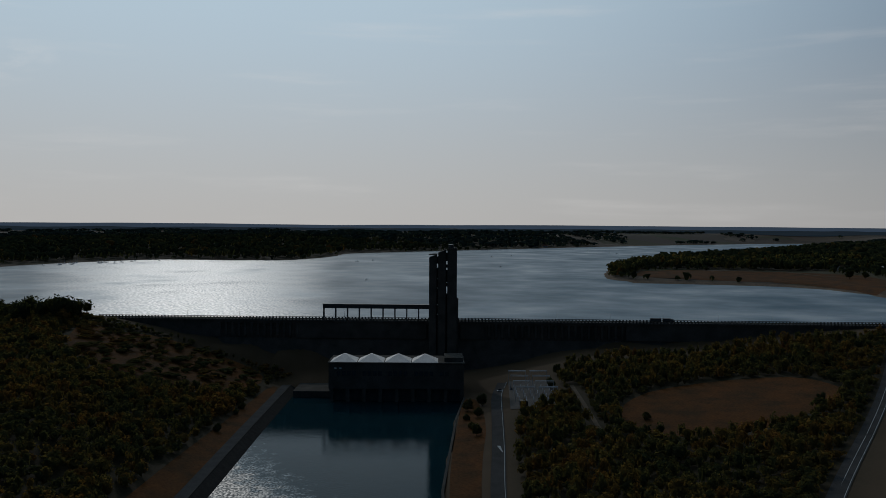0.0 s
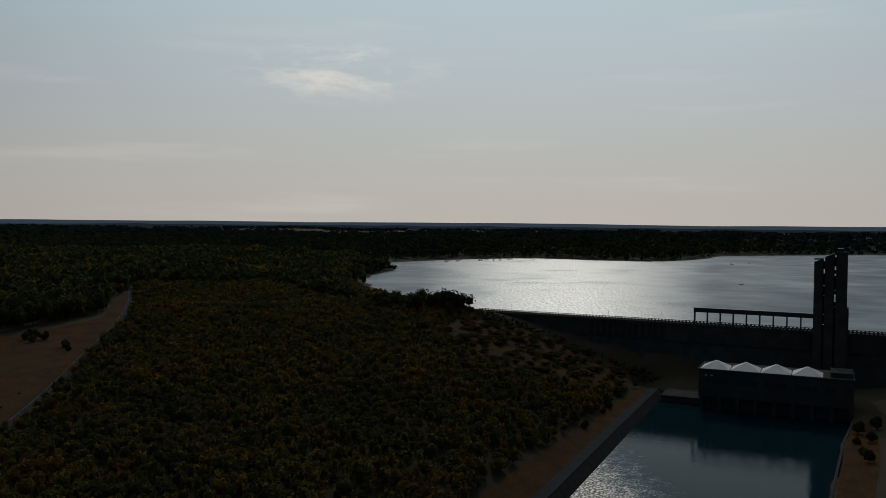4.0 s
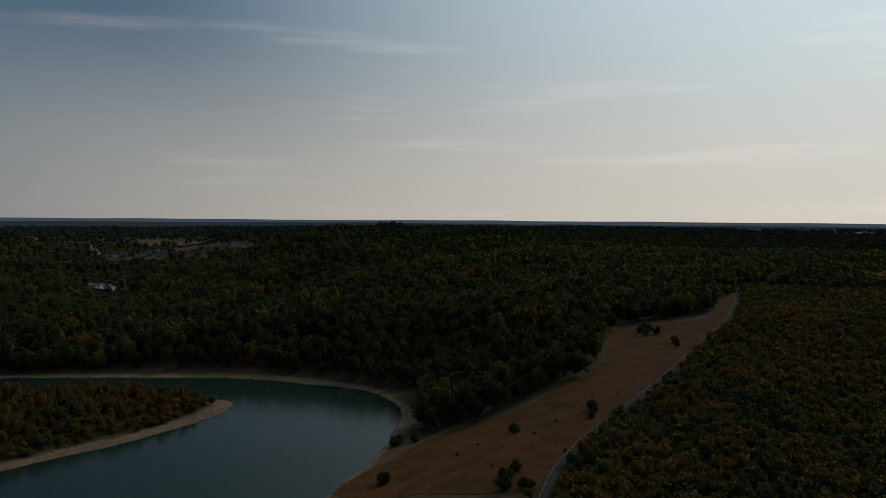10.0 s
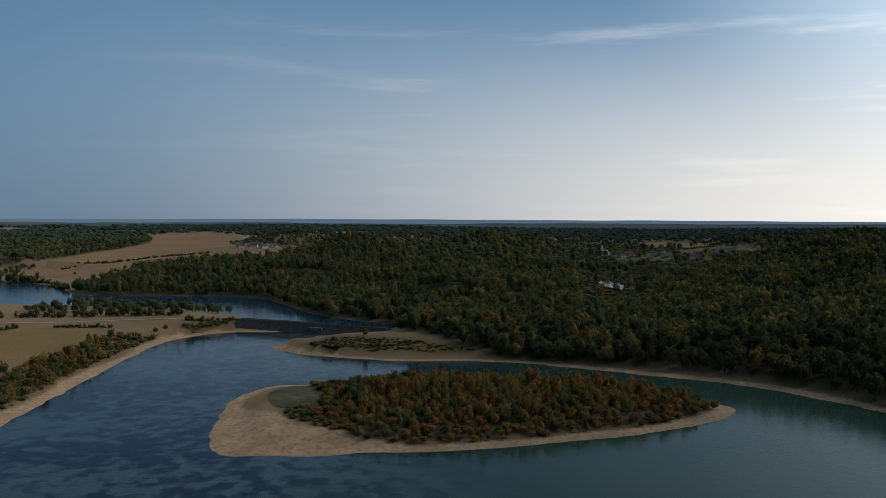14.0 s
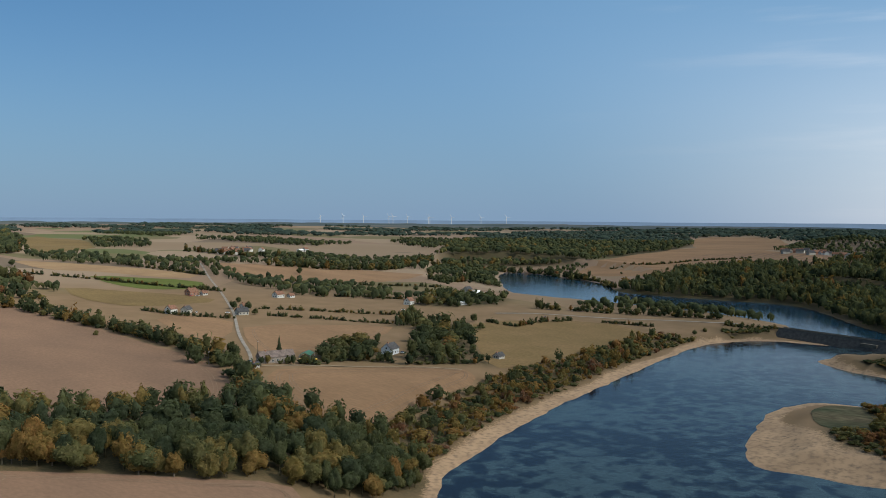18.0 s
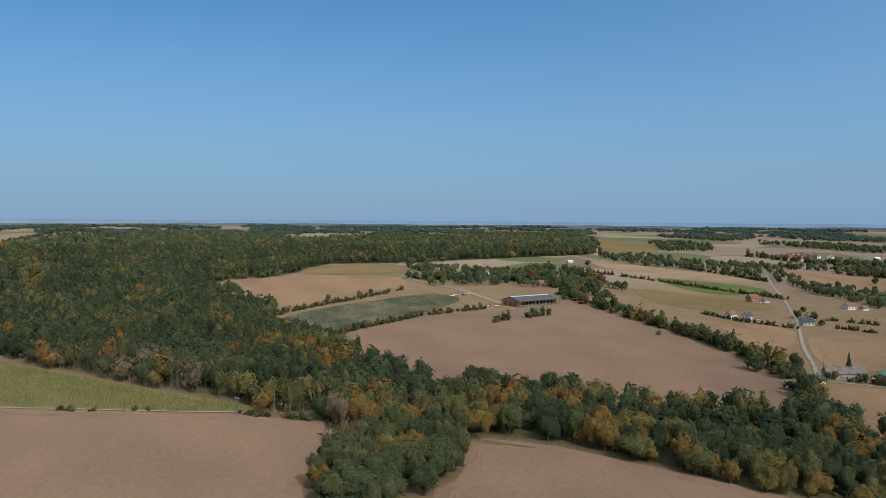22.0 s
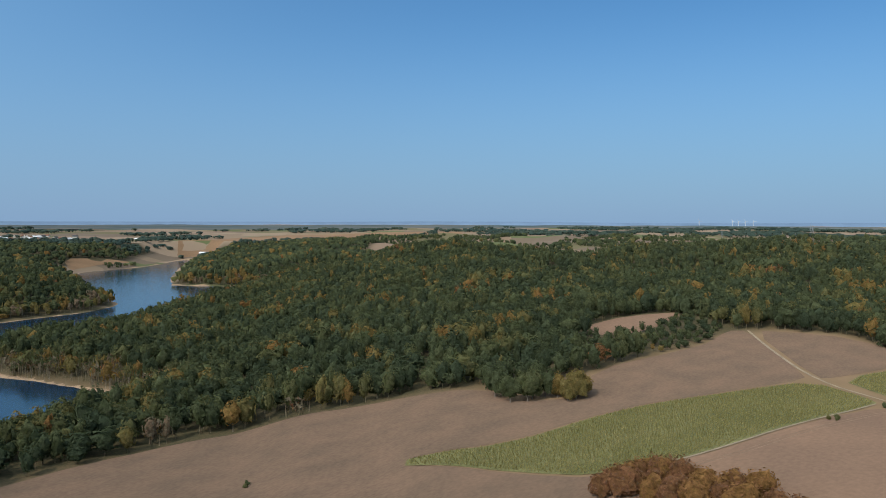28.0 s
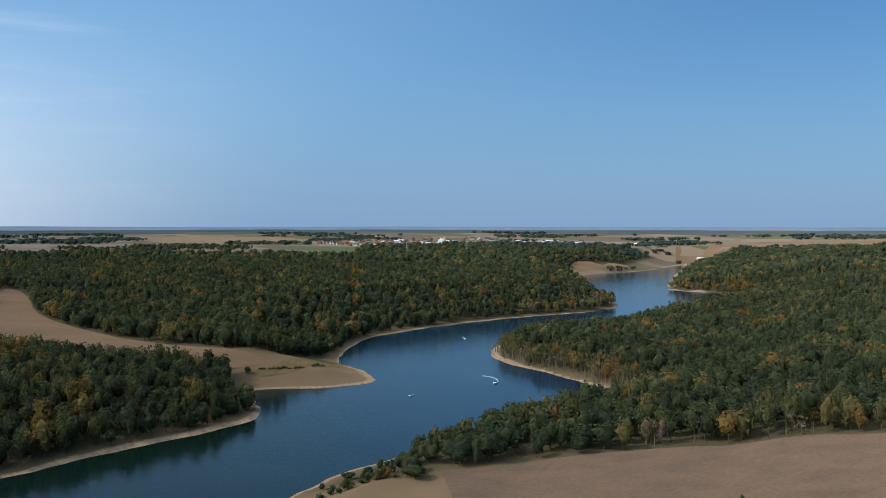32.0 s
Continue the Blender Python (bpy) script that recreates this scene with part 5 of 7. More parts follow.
def crown(rng, lobes, flakes, slim=1.0, level=2, open_=0.0, low=-.3, leaf=(.10, .20), girth=1.0, core=.88, stem=0.0):
    """One crown of about unit radius: a heap of round boughs, its dark inside closed, clothed in sprays of leaves."""
    mid = rng.normal(size=(lobes, 3))
    mid[:, 2] = np.abs(mid[:, 2]) * 1.1 - .25
    mid *= (rng.uniform(.42, .78, lobes) / np.linalg.norm(mid, axis=1))[:, None]
    size = rng.uniform(.22, .42, lobes)

    def reach_of(d):
        far_, which = np.full(len(d), .46), np.full(len(d), -1)
        for k in range(lobes):
            dot = d @ mid[k]
            inside = dot * dot - mid[k] @ mid[k] + size[k] ** 2
            out = np.where(inside > 0, dot + np.sqrt(np.maximum(inside, 0)), 0)
            which = np.where(out > far_, k, which)
            far_ = np.maximum(far_, out)
        return far_, which

    bv, bf = BALLS[level]
    bv = bv + rng.normal(size=bv.shape) * .25 / 2 ** level
    bv = bv / np.linalg.norm(bv, axis=1)[:, None]
    v0 = bv * (reach_of(bv)[0] * rng.uniform(.92, 1.06, len(bv)) * (core if flakes else 1.0))[:, None]
    keep = v0[bf].mean(1)[:, 2] > low
    vs, tri, shade = [v0], [bf[keep]], [np.full(len(v0), -.03)]
    if flakes:
        d = rng.normal(size=(flakes * 2, 3))
        d[:, 2] = d[:, 2] * .9 + .25
        d /= np.linalg.norm(d, axis=1)[:, None]
        far_, which = reach_of(d)
        c = d * (far_ * rng.uniform(.85, 1.02 + open_, len(d)))[:, None]
        good = np.nonzero(c[:, 2] > low - .05)[0][:flakes]
        d, c, which = d[good], c[good], which[good]
        out = np.where((which >= 0)[:, None], c - mid[which], c)
        out /= np.linalg.norm(out, axis=1)[:, None]
        nrm = out + .35 * d + .30 * rng.normal(size=c.shape)
        nrm /= np.linalg.norm(nrm, axis=1)[:, None]
        t1 = np.cross(nrm, rng.normal(size=c.shape))
        t1 /= np.linalg.norm(t1, axis=1)[:, None]
        t2 = np.cross(nrm, t1)
        t1, t2 = t1 * (1, 1, .8), t2 * (1, 1, .8)
        three = []
        for k in range(3):
            a_ = 2.094 * k + rng.uniform(-.45, .45, len(c))
            r_ = rng.uniform(leaf[0], leaf[1], len(c))
            three.append(c + t1 * (np.cos(a_) * r_)[:, None] + t2 * (np.sin(a_) * r_)[:, None])
        vs.append(np.stack(three, 1).reshape(-1, 3))
        tri.append(len(v0) + np.arange(len(c) * 3).reshape(-1, 3))
        shade.append(np.repeat(rng.uniform(-.04, .04, len(c)), 3))
    if stem:
        base = sum(len(q) for q in vs)
        vs.append(np.array([(-.06, 0, low - stem), (.06, 0, low - stem), (0, -.06, low - stem), (0, .06, low - stem), (0, 0, low + .6)]))
        tri.append(base + np.array([(0, 1, 4), (2, 3, 4)]))
        shade.append(np.full(5, 1.0))
    v = np.vstack(vs)
    used, back = np.unique(np.vstack(tri), return_inverse=True)
    v, sh = v[used], np.concatenate(shade)[used]
    v[:, 2] *= slim
    v[:, :2] *= girth
    return v, back.reshape(-1, 3), sh


def bare_crown(rng, stems, twigs, flakes):
    """A few thin birches: upright pale stems, steep twigs and the last leaves."""
    v, f, sh = [], [], []
    for k in range(stems + twigs):
        stem, a_ = k < stems, rng.uniform(0, 6.28)
        root = np.array([*rng.normal(size=2) * .42, 0 if stem else rng.uniform(.3, .65)])
        tip = root + np.array([math.cos(a_), math.sin(a_), 0]) * rng.uniform(.02, .12 if stem else .3) + np.array([0, 0, rng.uniform(.75, 1.0) if stem else rng.uniform(.2, .35)])
        w = np.array([math.cos(a_ + 1.57), math.sin(a_ + 1.57), 0]) * (.055 if stem else .03)
        f.append([len(v), len(v) + 1, len(v) + 2])
        v += [root - w, root + w, tip]
        sh += [1.0] * 3
    for k in range(flakes):
        c = np.array([rng.normal() * .42, rng.normal() * .42, rng.uniform(.4, 1.0)])
        t1, t2 = rng.normal(size=3) * .10, rng.normal(size=3) * .10
        f.append([len(v), len(v) + 1, len(v) + 2])
        v += [c - t1, c + t2, c + t1 - t2 * .4]
        sh += [rng.uniform(-.1, .1)] * 3
    return np.array(v), np.array(f), np.array(sh)


def woodland(name, x, y, tall, wide, tint, kinds, mat, sink=.0, trunk=True, foot=.30):
    """Many trees as one mesh."""
    rng = np.random.RandomState(len(x))
    z = height(x, y)
    which = rng.randint(0, len(kinds), len(x))
    V, Fc, T, base = [], [], [], 0
    for k, (kv, kf, ks) in enumerate(kinds):
        m = np.nonzero(which == k)[0]
        if not len(m):
            continue
        a = rng.uniform(0, 6.28, len(m))
        c, s = np.cos(a)[:, None], np.sin(a)[:, None]
        w, h = wide[m][:, None], tall[m][:, None]
        px = (kv[None, :, 0] * c - kv[None, :, 1] * s) * w + x[m][:, None]
        py = (kv[None, :, 0] * s + kv[None, :, 1] * c) * w + y[m][:, None]
        top = kv[:, 2].max()
        low = kv[:, 2].min()
        pz = z[m][:, None] - sink + h * (foot + (1 - foot) * ((kv[None, :, 2] - low) / (top - low)) ** .82)
        V.append(np.stack([px, py, pz], -1).reshape(-1, 3))
        Fc.append((kf[None] + (np.arange(len(m)) * len(kv))[:, None, None] + base).reshape(-1, 3))
        T.append(np.clip(tint[m][:, None] + ks[None, :], 0, 1).ravel())
        base += len(m) * len(kv)
    V, Fc, T = np.vstack(V), np.vstack(Fc), np.concatenate(T)
    me = bpy.data.meshes.new(name)
    me.vertices.add(len(V))
    me.vertices.foreach_set("co", V.astype(np.float32).ravel())
    me.loops.add(Fc.size)
    me.loops.foreach_set("vertex_index", Fc.astype(np.int32).ravel())
    me.polygons.add(len(Fc))
    me.polygons.foreach_set("loop_start", np.arange(0, Fc.size, 3, dtype=np.int32))
    me.update(calc_edges=True)
    me.materials.append(mat)
    me.shade_smooth()
    floats(me, "tint", T)
    return new(name, me)


RNG = np.random.RandomState(7)
GIRTHS = (1.0, .8, 1.08, .95, .62, 1.0, .88, 1.1, .7, 1.0)
STEMS = (.05, .08, .05, .22, .05, .06, .25, .05, .3, .06)
NEAR_KINDS = [crown(RNG, RNG.randint(13, 24), 520, 1.0, 3, low=-.55, leaf=(.06, .13), girth=g, stem=STEMS[k]) for k, g in enumerate(GIRTHS)]
NEXT_KINDS = [crown(RNG, RNG.randint(9, 14), 135, 1.0, 1, leaf=(.11, .22), girth=g, low=-.55, stem=STEMS[k]) for k, g in enumerate(GIRTHS)]
MID_KINDS = [crown(RNG, RNG.randint(6, 10), 40, 1.0, 1, low=-.3, leaf=(.18, .33), girth=g, core=.95, stem=STEMS[k]) for k, g in enumerate(GIRTHS)]
LONG_KINDS = [crown(RNG, 6, 14, 1.0, 1, low=-.05, leaf=(.22, .40), girth=g) for g in GIRTHS]
FAR_KINDS = [crown(RNG, 4, 0, 1.0, 1, low=-.05) for _ in range(6)]
BUSH_KINDS = [crown(RNG, RNG.randint(6, 11), 78, 1.0, 1, low=-.12, leaf=(.13, .25), girth=g) for g in GIRTHS]
BARE_KINDS = [bare_crown(RNG, 6, 10, 34) for _ in range(6)]


def spots(poly, step, seed):
    rng = np.random.RandomState(seed)
    xs, ys = [p[0] for p in poly], [p[1] for p in poly]
    mx, my = np.meshgrid(np.arange(min(xs), max(xs), step), np.arange(min(ys), max(ys), step))
    mx = (mx + rng.uniform(-.48, .48, mx.shape) * step).ravel()
    my = (my + rng.uniform(-.48, .48, my.shape) * step).ravel()
    return mx, my, rng


def dry_land(x, y):
    west = np.maximum(outline_distance(x, y, SHORES["west"]), -outline_distance(x, y, SHORES["isle"]))
    low = np.minimum(np.minimum(west, outline_distance(x, y, SHORES["east"])), outline_distance(x, y, SHORES["channel"]) - 8)
    low = np.minimum(low, outline_distance(x, y, SHORES["pre"]) + 7)
    up = outline_distance(x, y, SHORES["upper"])
    return np.minimum(low, up + np.where(x < 150, 7, 0))


def road_gap(x, y):
    """Clear distance to the edge of the nearest road or track."""
    best = np.full(np.shape(x), 1e9)
    for width, _, line in ROADS.values():
        for (ax, ay), (bx, by) in zip(line, line[1:]):
            ex, ey = bx - ax, by - ay
            k = np.clip(((x - ax) * ex + (y - ay) * ey) / (ex * ex + ey * ey + 1e-9), 0, 1)
            best = np.minimum(best, np.hypot(x - ax - k * ex, y - ay - k * ey) - width / 2)
    return best


def in_town(x, y, rng):
    hit = outline_distance(x, y, POND) < 4
    for zone_ in (TOWN_WEST, TOWN_FAR, HAMLET, TOWN_EAST):
        hit |= (outline_distance(x, y, zone_) < 12) & (rng.uniform(size=np.shape(x)) < .8)
    return hit


FINE_WOODS = ("young_west", "slope_top", "scrub_dam", "scrub_slope", "shore_scrub")


def open_valley(x, y):
    """1 where the valley floor before the small town and its pond carries few and low trees."""
    r, az = np.hypot(x, y), np.degrees(np.arctan2(-x, y))
    town = smooth(78, 80, az) * (1 - smooth(89, 91, az)) * smooth(1380, 1500, r)
    pond = smooth(83.3, 84, az) * (1 - smooth(87.8, 88.5, az)) * smooth(950, 1010, r) * (1 - smooth(1450, 1500, r))
    return np.maximum(town, pond)


def near_birches(x, y):
    """Within the thin stands of birch at some edges of the woods."""
    hit = np.zeros(np.shape(x), bool)
    for line in BIRCH_LINES:
        for (ax, ay), (bx, by) in zip(line, line[1:]):
            ex, ey = bx - ax, by - ay
            k = np.clip(((x - ax) * ex + (y - ay) * ey) / (ex * ex + ey * ey), 0, 1)
            hit |= np.hypot(x - ax - k * ex, y - ay - k * ey) < 17
    return hit


WOOD_LABELS = {"young_west": "young dense olive and russet woodland", "island": "mixed autumn trees covering the island"}
for key, (tall_, step, zone, autumn) in WOODS.items():
    step = step * (1.22 if tall_ >= 13 else 1.0)
    zone = grown(zone, {"wood_south": 10, "forest_east": 6, "wood_east": 8, "shore_scrub": 9, "strip_south": 5, "clump_south": 4}.get(key, 0))
    for band, (r0, r1, grow, kinds) in enumerate(((0, 400, 1.0, NEAR_KINDS), (400, 720, 1.0, NEXT_KINDS), (700, 1000, 1.05, MID_KINDS), (1000, 1600, 1.12, LONG_KINDS), (1600, 2400, 1.5, FAR_KINDS), (2400, 4900, 2.1, FAR_KINDS))):
        if key in FINE_WOODS and band < 2:
            kinds = BUSH_KINDS
        x, y, rng = spots(zone, step * grow, hash((len(key), band)) % 1000)
        r = np.hypot(x, y)
        keep = (outline_distance(x, y, zone) < 0) & (r >= r0) & (r < r1)
        x, y = x[keep], y[keep]
        if not len(x):
            continue
        keep = (dry_land(x, y) > (14 if key == "shore_scrub" else 7 if key in ("wood_south", "forest_east", "wood_east") else 11)) & (field_depth(x, y) < (1e3 if key in ("slope_top", "spit_scrub") else -2)) & (road_gap(x, y) > 2.5) & ~in_town(x, y, rng)
        x, y = x[keep], y[keep]
        if not len(x):
            continue
        patch, stand = waves(x, y, 130, 21), waves(x, y, 48, 22)
        tint = np.clip((.55 if key == "young_west" else .18 if key == "strip_south" else .80 if key == "island" else .66 if key == "shore_scrub" else .55 if key in FINE_WOODS or key == "island" else .2 if key in ("wood_south", "forest_east", "wood_east", "far_east", "far_right") else .28) + .12 * rng.normal(size=len(x)) + .10 * patch + .14 * stand, 0, .88 if key == "island" else .76)
        # whole stands turn together, with a few early trees among the green
        turned = (.8 * stand + .5 * patch + .18 * rng.normal(size=len(x)) > .98 - .68 * autumn) | (rng.uniform(size=len(x)) < .03 * autumn)
        hue = np.clip(.64 + .13 * waves(x, y, 75, 23) + .07 * rng.normal(size=len(x)), .52, .9)
        tint = np.where(turned, hue, tint)
        if key == "strip_south":
            # a sunlit row of maples and limes in full colour along the northern edge
            edge = (outline_distance(x, y, zone) > -15) & (y > -425 - .45 * x) & (x < -45) & (rng.uniform(size=len(x)) < np.where(x > -175, .8, .25))
            tint = np.where(edge, rng.choice([.35, .5, .66, .72, .8], len(x)), tint)
        birch = near_birches(x, y)
        tint = np.where(birch, rng.choice([.30, .46, .60, .74, 1.0], len(x)), tint)
        tall = tall_ * np.where(rng.uniform(size=len(x)) < .22, rng.uniform(.55, .8, len(x)), rng.uniform(.82, 1.2, len(x))) * (1 + .14 * patch)
        wide = step * grow * np.where(rng.uniform(size=len(x)) < .25, rng.uniform(.85, 1.1, len(x)), rng.uniform(.54, .78, len(x)))
        if key in FINE_WOODS[1:]:
            tall = tall * rng.uniform(.55, 1.6, len(x))
            wide = wide * rng.uniform(.7, 1.25, len(x))
        if key == "shore_scrub":
            big = rng.choice([.7, 1.0, 1.5, 2.0], len(x), p=[.35, .3, .25, .1])
            tall, wide = tall * big, wide * (.55 + .45 * big)
            tint = np.where(rng.uniform(size=len(x)) < .6, np.clip(rng.choice([.15, .35, .55, .74, .92], len(x)) + .2 * stand, .05, .95), tint)
        wide = wide * np.where(outline_distance(x, y, LOW_EDGE) < 0, .55, 1)
        if key == "island":
            inner = np.clip(-outline_distance(x, y, zone) / 38, 0, 1)
            tall = tall * (.38 + .72 * inner) * rng.uniform(.7, 1.35, len(x)) * (1 - .45 * smooth(-90, -150, y))
            tint = np.clip(tint - .45 * (rng.uniform(size=len(x)) < .22), .05, .97)
        if key == "wood_south":
            # the spur runs out to the shore in birches and then low shrubs
            spur = np.interp(np.degrees(np.arctan2(-x, y)) % 360, [257, 259, 262.5, 264, 268], [1, .8, .66, .30, .2])
            tall = tall * np.where(np.hypot(x, y) < 470, spur, 1)
            wide = wide * np.where(np.hypot(x, y) < 470, np.clip(spur * 1.25, .4, 1), 1)
        if key.startswith("garden"):
            tall = tall * rng.uniform(.35, 1.45, len(x))
            wide = wide * np.clip(tall / tall_, .45, 1.0)
        bare = open_valley(x, y) * (rng.uniform(size=len(x)) < .93)
        tall = tall * (1 - .8 * bare) * np.where(outline_distance(x, y, LOW_EDGE) < 0, .42, 1)
        thin = birch & (rng.uniform(size=len(x)) < np.where(dry_land(x, y) < 60, .85, .35)) & (r1 < 1100)
        if thin.sum() > 3:
            ob = woodland("birch_stand", x[thin], y[thin], tall[thin] * .95, wide[thin], tint[thin], BARE_KINDS, LEAF, foot=.0)
            tagged(ob, "thin pale birches with sparse ochre leaves at the wood's edge", "trees", kind="stuff")
            x, y, tall, wide, tint = (q[~thin] for q in (x, y, tall, wide, tint))
        ob = woodland("woodland", x, y, tall, wide, tint, kinds, HAZED_LEAF if r0 > 2000 else LEAF, foot=.12 if band > 2 or kinds is BUSH_KINDS else .0)
        tagged(ob, WOOD_LABELS.get(key, "dense mixed woodland turning to autumn colours"), "trees", kind="stuff")

# distant woods scattered over the farmland out to the skyline
for step, r0, r1, low_h, high_h, fat in ((16, 1000, 2500, 7, 12, .62), (32, 2500, 3900, 8, 13, .72)):
    x, y, rng = spots([(-r1, -r1), (r1, -r1), (r1, r1), (-r1, r1)], step, 5)
    r = np.hypot(x, y)
    az = (np.degrees(np.arctan2(-x, y)) + 30) % 360 - 30
    share = np.interp(az, [-30, 0, 30, 60, 110, 125, 165, 185, 225, 240, 255, 290, 330], [.6, .62, .85, .95, .85, .36, .40, .55, .4, .3, .22, .22, .6])
    share = np.where((az < 45) & (r > 2500), .42, share)
    share = np.where((az > 182) & (r > 2300), np.interp(az, [190, 222, 234], [.46, .44, .24]), share)
    keep = (r < r1) & (r > r0) & (az < 292) & (waves(x, y, 560, 31) * .5 + .14 * waves(x, y, 150, 32) + .5 < share)
    x, y = x[keep], y[keep]
    keep = (dry_land(x, y) > 14) & (field_depth(x, y) < -5) & (woodiness(x, y) < .5) & (road_gap(x, y) > 3) & ~in_town(x, y, rng)
    x, y = x[keep], y[keep]
    tagged(woodland("distant_woodland", x, y, rng.uniform(low_h, high_h, len(x)), step * fat * rng.uniform(.7, 1.15, len(x)), np.clip(.22 + .14 * rng.normal(size=len(x)), 0, .6), FAR_KINDS, HAZED_LEAF if r0 > 2000 else LEAF, foot=.0),
           "distant dark woods on low hills", "trees", kind="stuff")

# ---- building blocks ----
def box(bm, x0, y0, z0, x1, y1, z1, bevel=0.0):
    vs = [bm.verts.new((x, y, z)) for z in (z0, z1) for x, y in ((x0, y0), (x1, y0), (x1, y1), (x0, y1))]
    for f in ((3, 2, 1, 0), (4, 5, 6, 7), (0, 1, 5, 4), (1, 2, 6, 5), (2, 3, 7, 6), (3, 0, 4, 7)):
        bm.faces.new([vs[k] for k in f])
    if bevel:
        bmesh.ops.bevel(bm, geom=list({e_ for v in vs for e_ in v.link_edges}), offset=bevel, segments=1, affect="EDGES")
    return bm


def prism(bm, poly, z0, z1):
    """An upright block over an outline."""
    lo = [bm.verts.new((x, y, z0)) for x, y in poly]
    hi = [bm.verts.new((x, y, z1)) for x, y in poly]
    bm.faces.new(lo[::-1])
    bm.faces.new(hi)
    for k in range(len(poly)):
        q = (k + 1) % len(poly)
        bm.faces.new((lo[k], lo[q], hi[q], hi[k]))
    return bm


def sweep(bm, section, x0, x1):
    """A section in y and z carried along x."""
    a_ = [bm.verts.new((x0, y, z)) for y, z in section]
    b_ = [bm.verts.new((x1, y, z)) for y, z in section]
    bm.faces.new(a_[::-1])
    bm.faces.new(b_)
    for k in range(len(section)):
        q = (k + 1) % len(section)
        bm.faces.new((a_[k], a_[q], b_[q], b_[k]))
    return bm


def tube(bm, p, q, r0, r1=None, n=6):
    """A tapered round bar from p to q."""
    p, q = Vector(p), Vector(q)
    turn = (q - p).to_track_quat("Z", "Y").to_matrix()
    r1 = r0 if r1 is None else r1
    ends = []
    for c, rr in ((p, r0), (q, r1)):
        ends.append([bm.verts.new(c + turn @ Vector((math.cos(6.2832 * k / n) * rr, math.sin(6.2832 * k / n) * rr, 0))) for k in range(n)])
    for k in range(n):
        bm.faces.new((ends[0][k], ends[0][(k + 1) % n], ends[1][(k + 1) % n], ends[1][k]))
    bm.faces.new(ends[0][::-1])
    bm.faces.new(ends[1])
    return bm


def part(name, bm, mat, parent=None, label="", at=None):
    """A bmesh as one mesh object under a thing or a part."""
    bmesh.ops.recalc_face_normals(bm, faces=bm.faces)
    me = bpy.data.meshes.new(name)
    bm.to_mesh(me)
    bm.free()
    me.materials.append(mat)
    ob = new(name, me)
    if parent:
        ob.parent = parent
    if at:
        ob.location = at
    if label:
        ob["label"] = label
    return ob


def again(ob, name, at, turn=0.0):
    """Another piece with the same mesh under the same parent."""
    k = new(name, ob.data)
    k.parent, k.location, k.rotation_euler[2] = ob.parent, at, turn
    return k


def thing(name, at, turn, label, category, group="", kind=""):
    k = new(name)
    k.location, k.rotation_euler[2] = at, turn
    return tagged(k, label, category, group, kind)


def on_ground(x, y):
    return float(height(np.array([x]), np.array([y]))[0])


WHITE = material("white_sheet_roof", (.62, .60, .57), .6, spots=.1, size=4, fine=.5)
STEEL = material("dark_painted_steel", (.045, .05, .05), .5, .3, spots=.2, size=2, fine=.3)
GALV = material("galvanised_steel", (.5, .51, .52), .45, .7, spots=.15, size=1.5, fine=.2)
GLASS = material("dark_window_glass", (.02, .025, .03), .08, spots=.1, size=2)
PAINT = material("road_paint", (.7, .7, .66), .8, spots=.25, size=1.2, fine=.2)
# shade of slots and recesses put into the colour; the quay path shares it
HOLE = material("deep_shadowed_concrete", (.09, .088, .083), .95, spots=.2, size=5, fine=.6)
LAMPGLASS = material("lamp_glass", (.8, .8, .75), .3)

# ---- the dam ----
CREST = 44.0
dam = thing("dam", (0, 651, 0), -.0335, "long grey concrete gravity dam with pilastered upper wall and road on its crest", "dam", kind="structure")
bm = bmesh.new()
sweep(bm, [(-2, -4), (9, -4), (9, 43), (-4.0, 43), (-4.0, 41.5), (-2.4, 41.5), (-2.4, 30), (-19, -4)], -272, 470)
part("body", bm, CONCRETE, dam)
bm = bmesh.new()
box(bm, -272, -4.6, 43.0, 470, 9.4, 44.0)
part("crest_slab", bm, CONCRETE, dam)
bm = bmesh.new()
box(bm, -272, -2.2, 44.0, 470, 7.0, 44.06)
part("roadway", bm, ASPHALT, dam, "asphalt road along the crest")
# plain upper wall panels between the two rows of bays
for x0, x1 in ((-272, -172), (-112, -12), (14, 31), (140, 470)):
    bm = bmesh.new()
    box(bm, x0, -4.0, 30.5, x1, -2.2, 41.6)
    part("wall_panel", bm, CONCRETE, dam)
first = None
for x0, n, step in ((-172, 13, 5.0), (31, 22, 5.05)):
    for k in range(n):
        if first is None:
            bm = bmesh.new()
            sweep(bm, [(-2.2, 29.5), (-2.2, 41.6), (-4.3, 41.6), (-4.3, 32.0)], -.75, .75)
            first = part("pilaster", bm, CONCRETE, dam, at=(x0, 0, 0))
        else:
            again(first, "pilaster", (x0 + k * step, 0, 0))
for side, y in (("downstream", -4.2), ("upstream", 8.6)):
    rail = thing("parapet", (0, 651, CREST), -.0335, "low concrete balustrade of posts and a top rail along the crest", "railing", "crest balustrades")
    bm = bmesh.new()
    box(bm, -272, y - .2, 1.0, 470, y + .2, 1.35)
    part("top_rail", bm, CONCRETE, rail)
    bm = bmesh.new()
    box(bm, -272, y - .18, 0.0, 470, y + .18, .3)
    part("kerb", bm, CONCRETE, rail)
    bm = bmesh.new()
    box(bm, -.55, -.17, .3, .55, .17, 1.0)
    post = part("post", bm, CONCRETE, rail, at=(-271, y, 0))
    for k in range(1, 285):
        again(post, "post", (-271 + k * 2.6, y, 0))
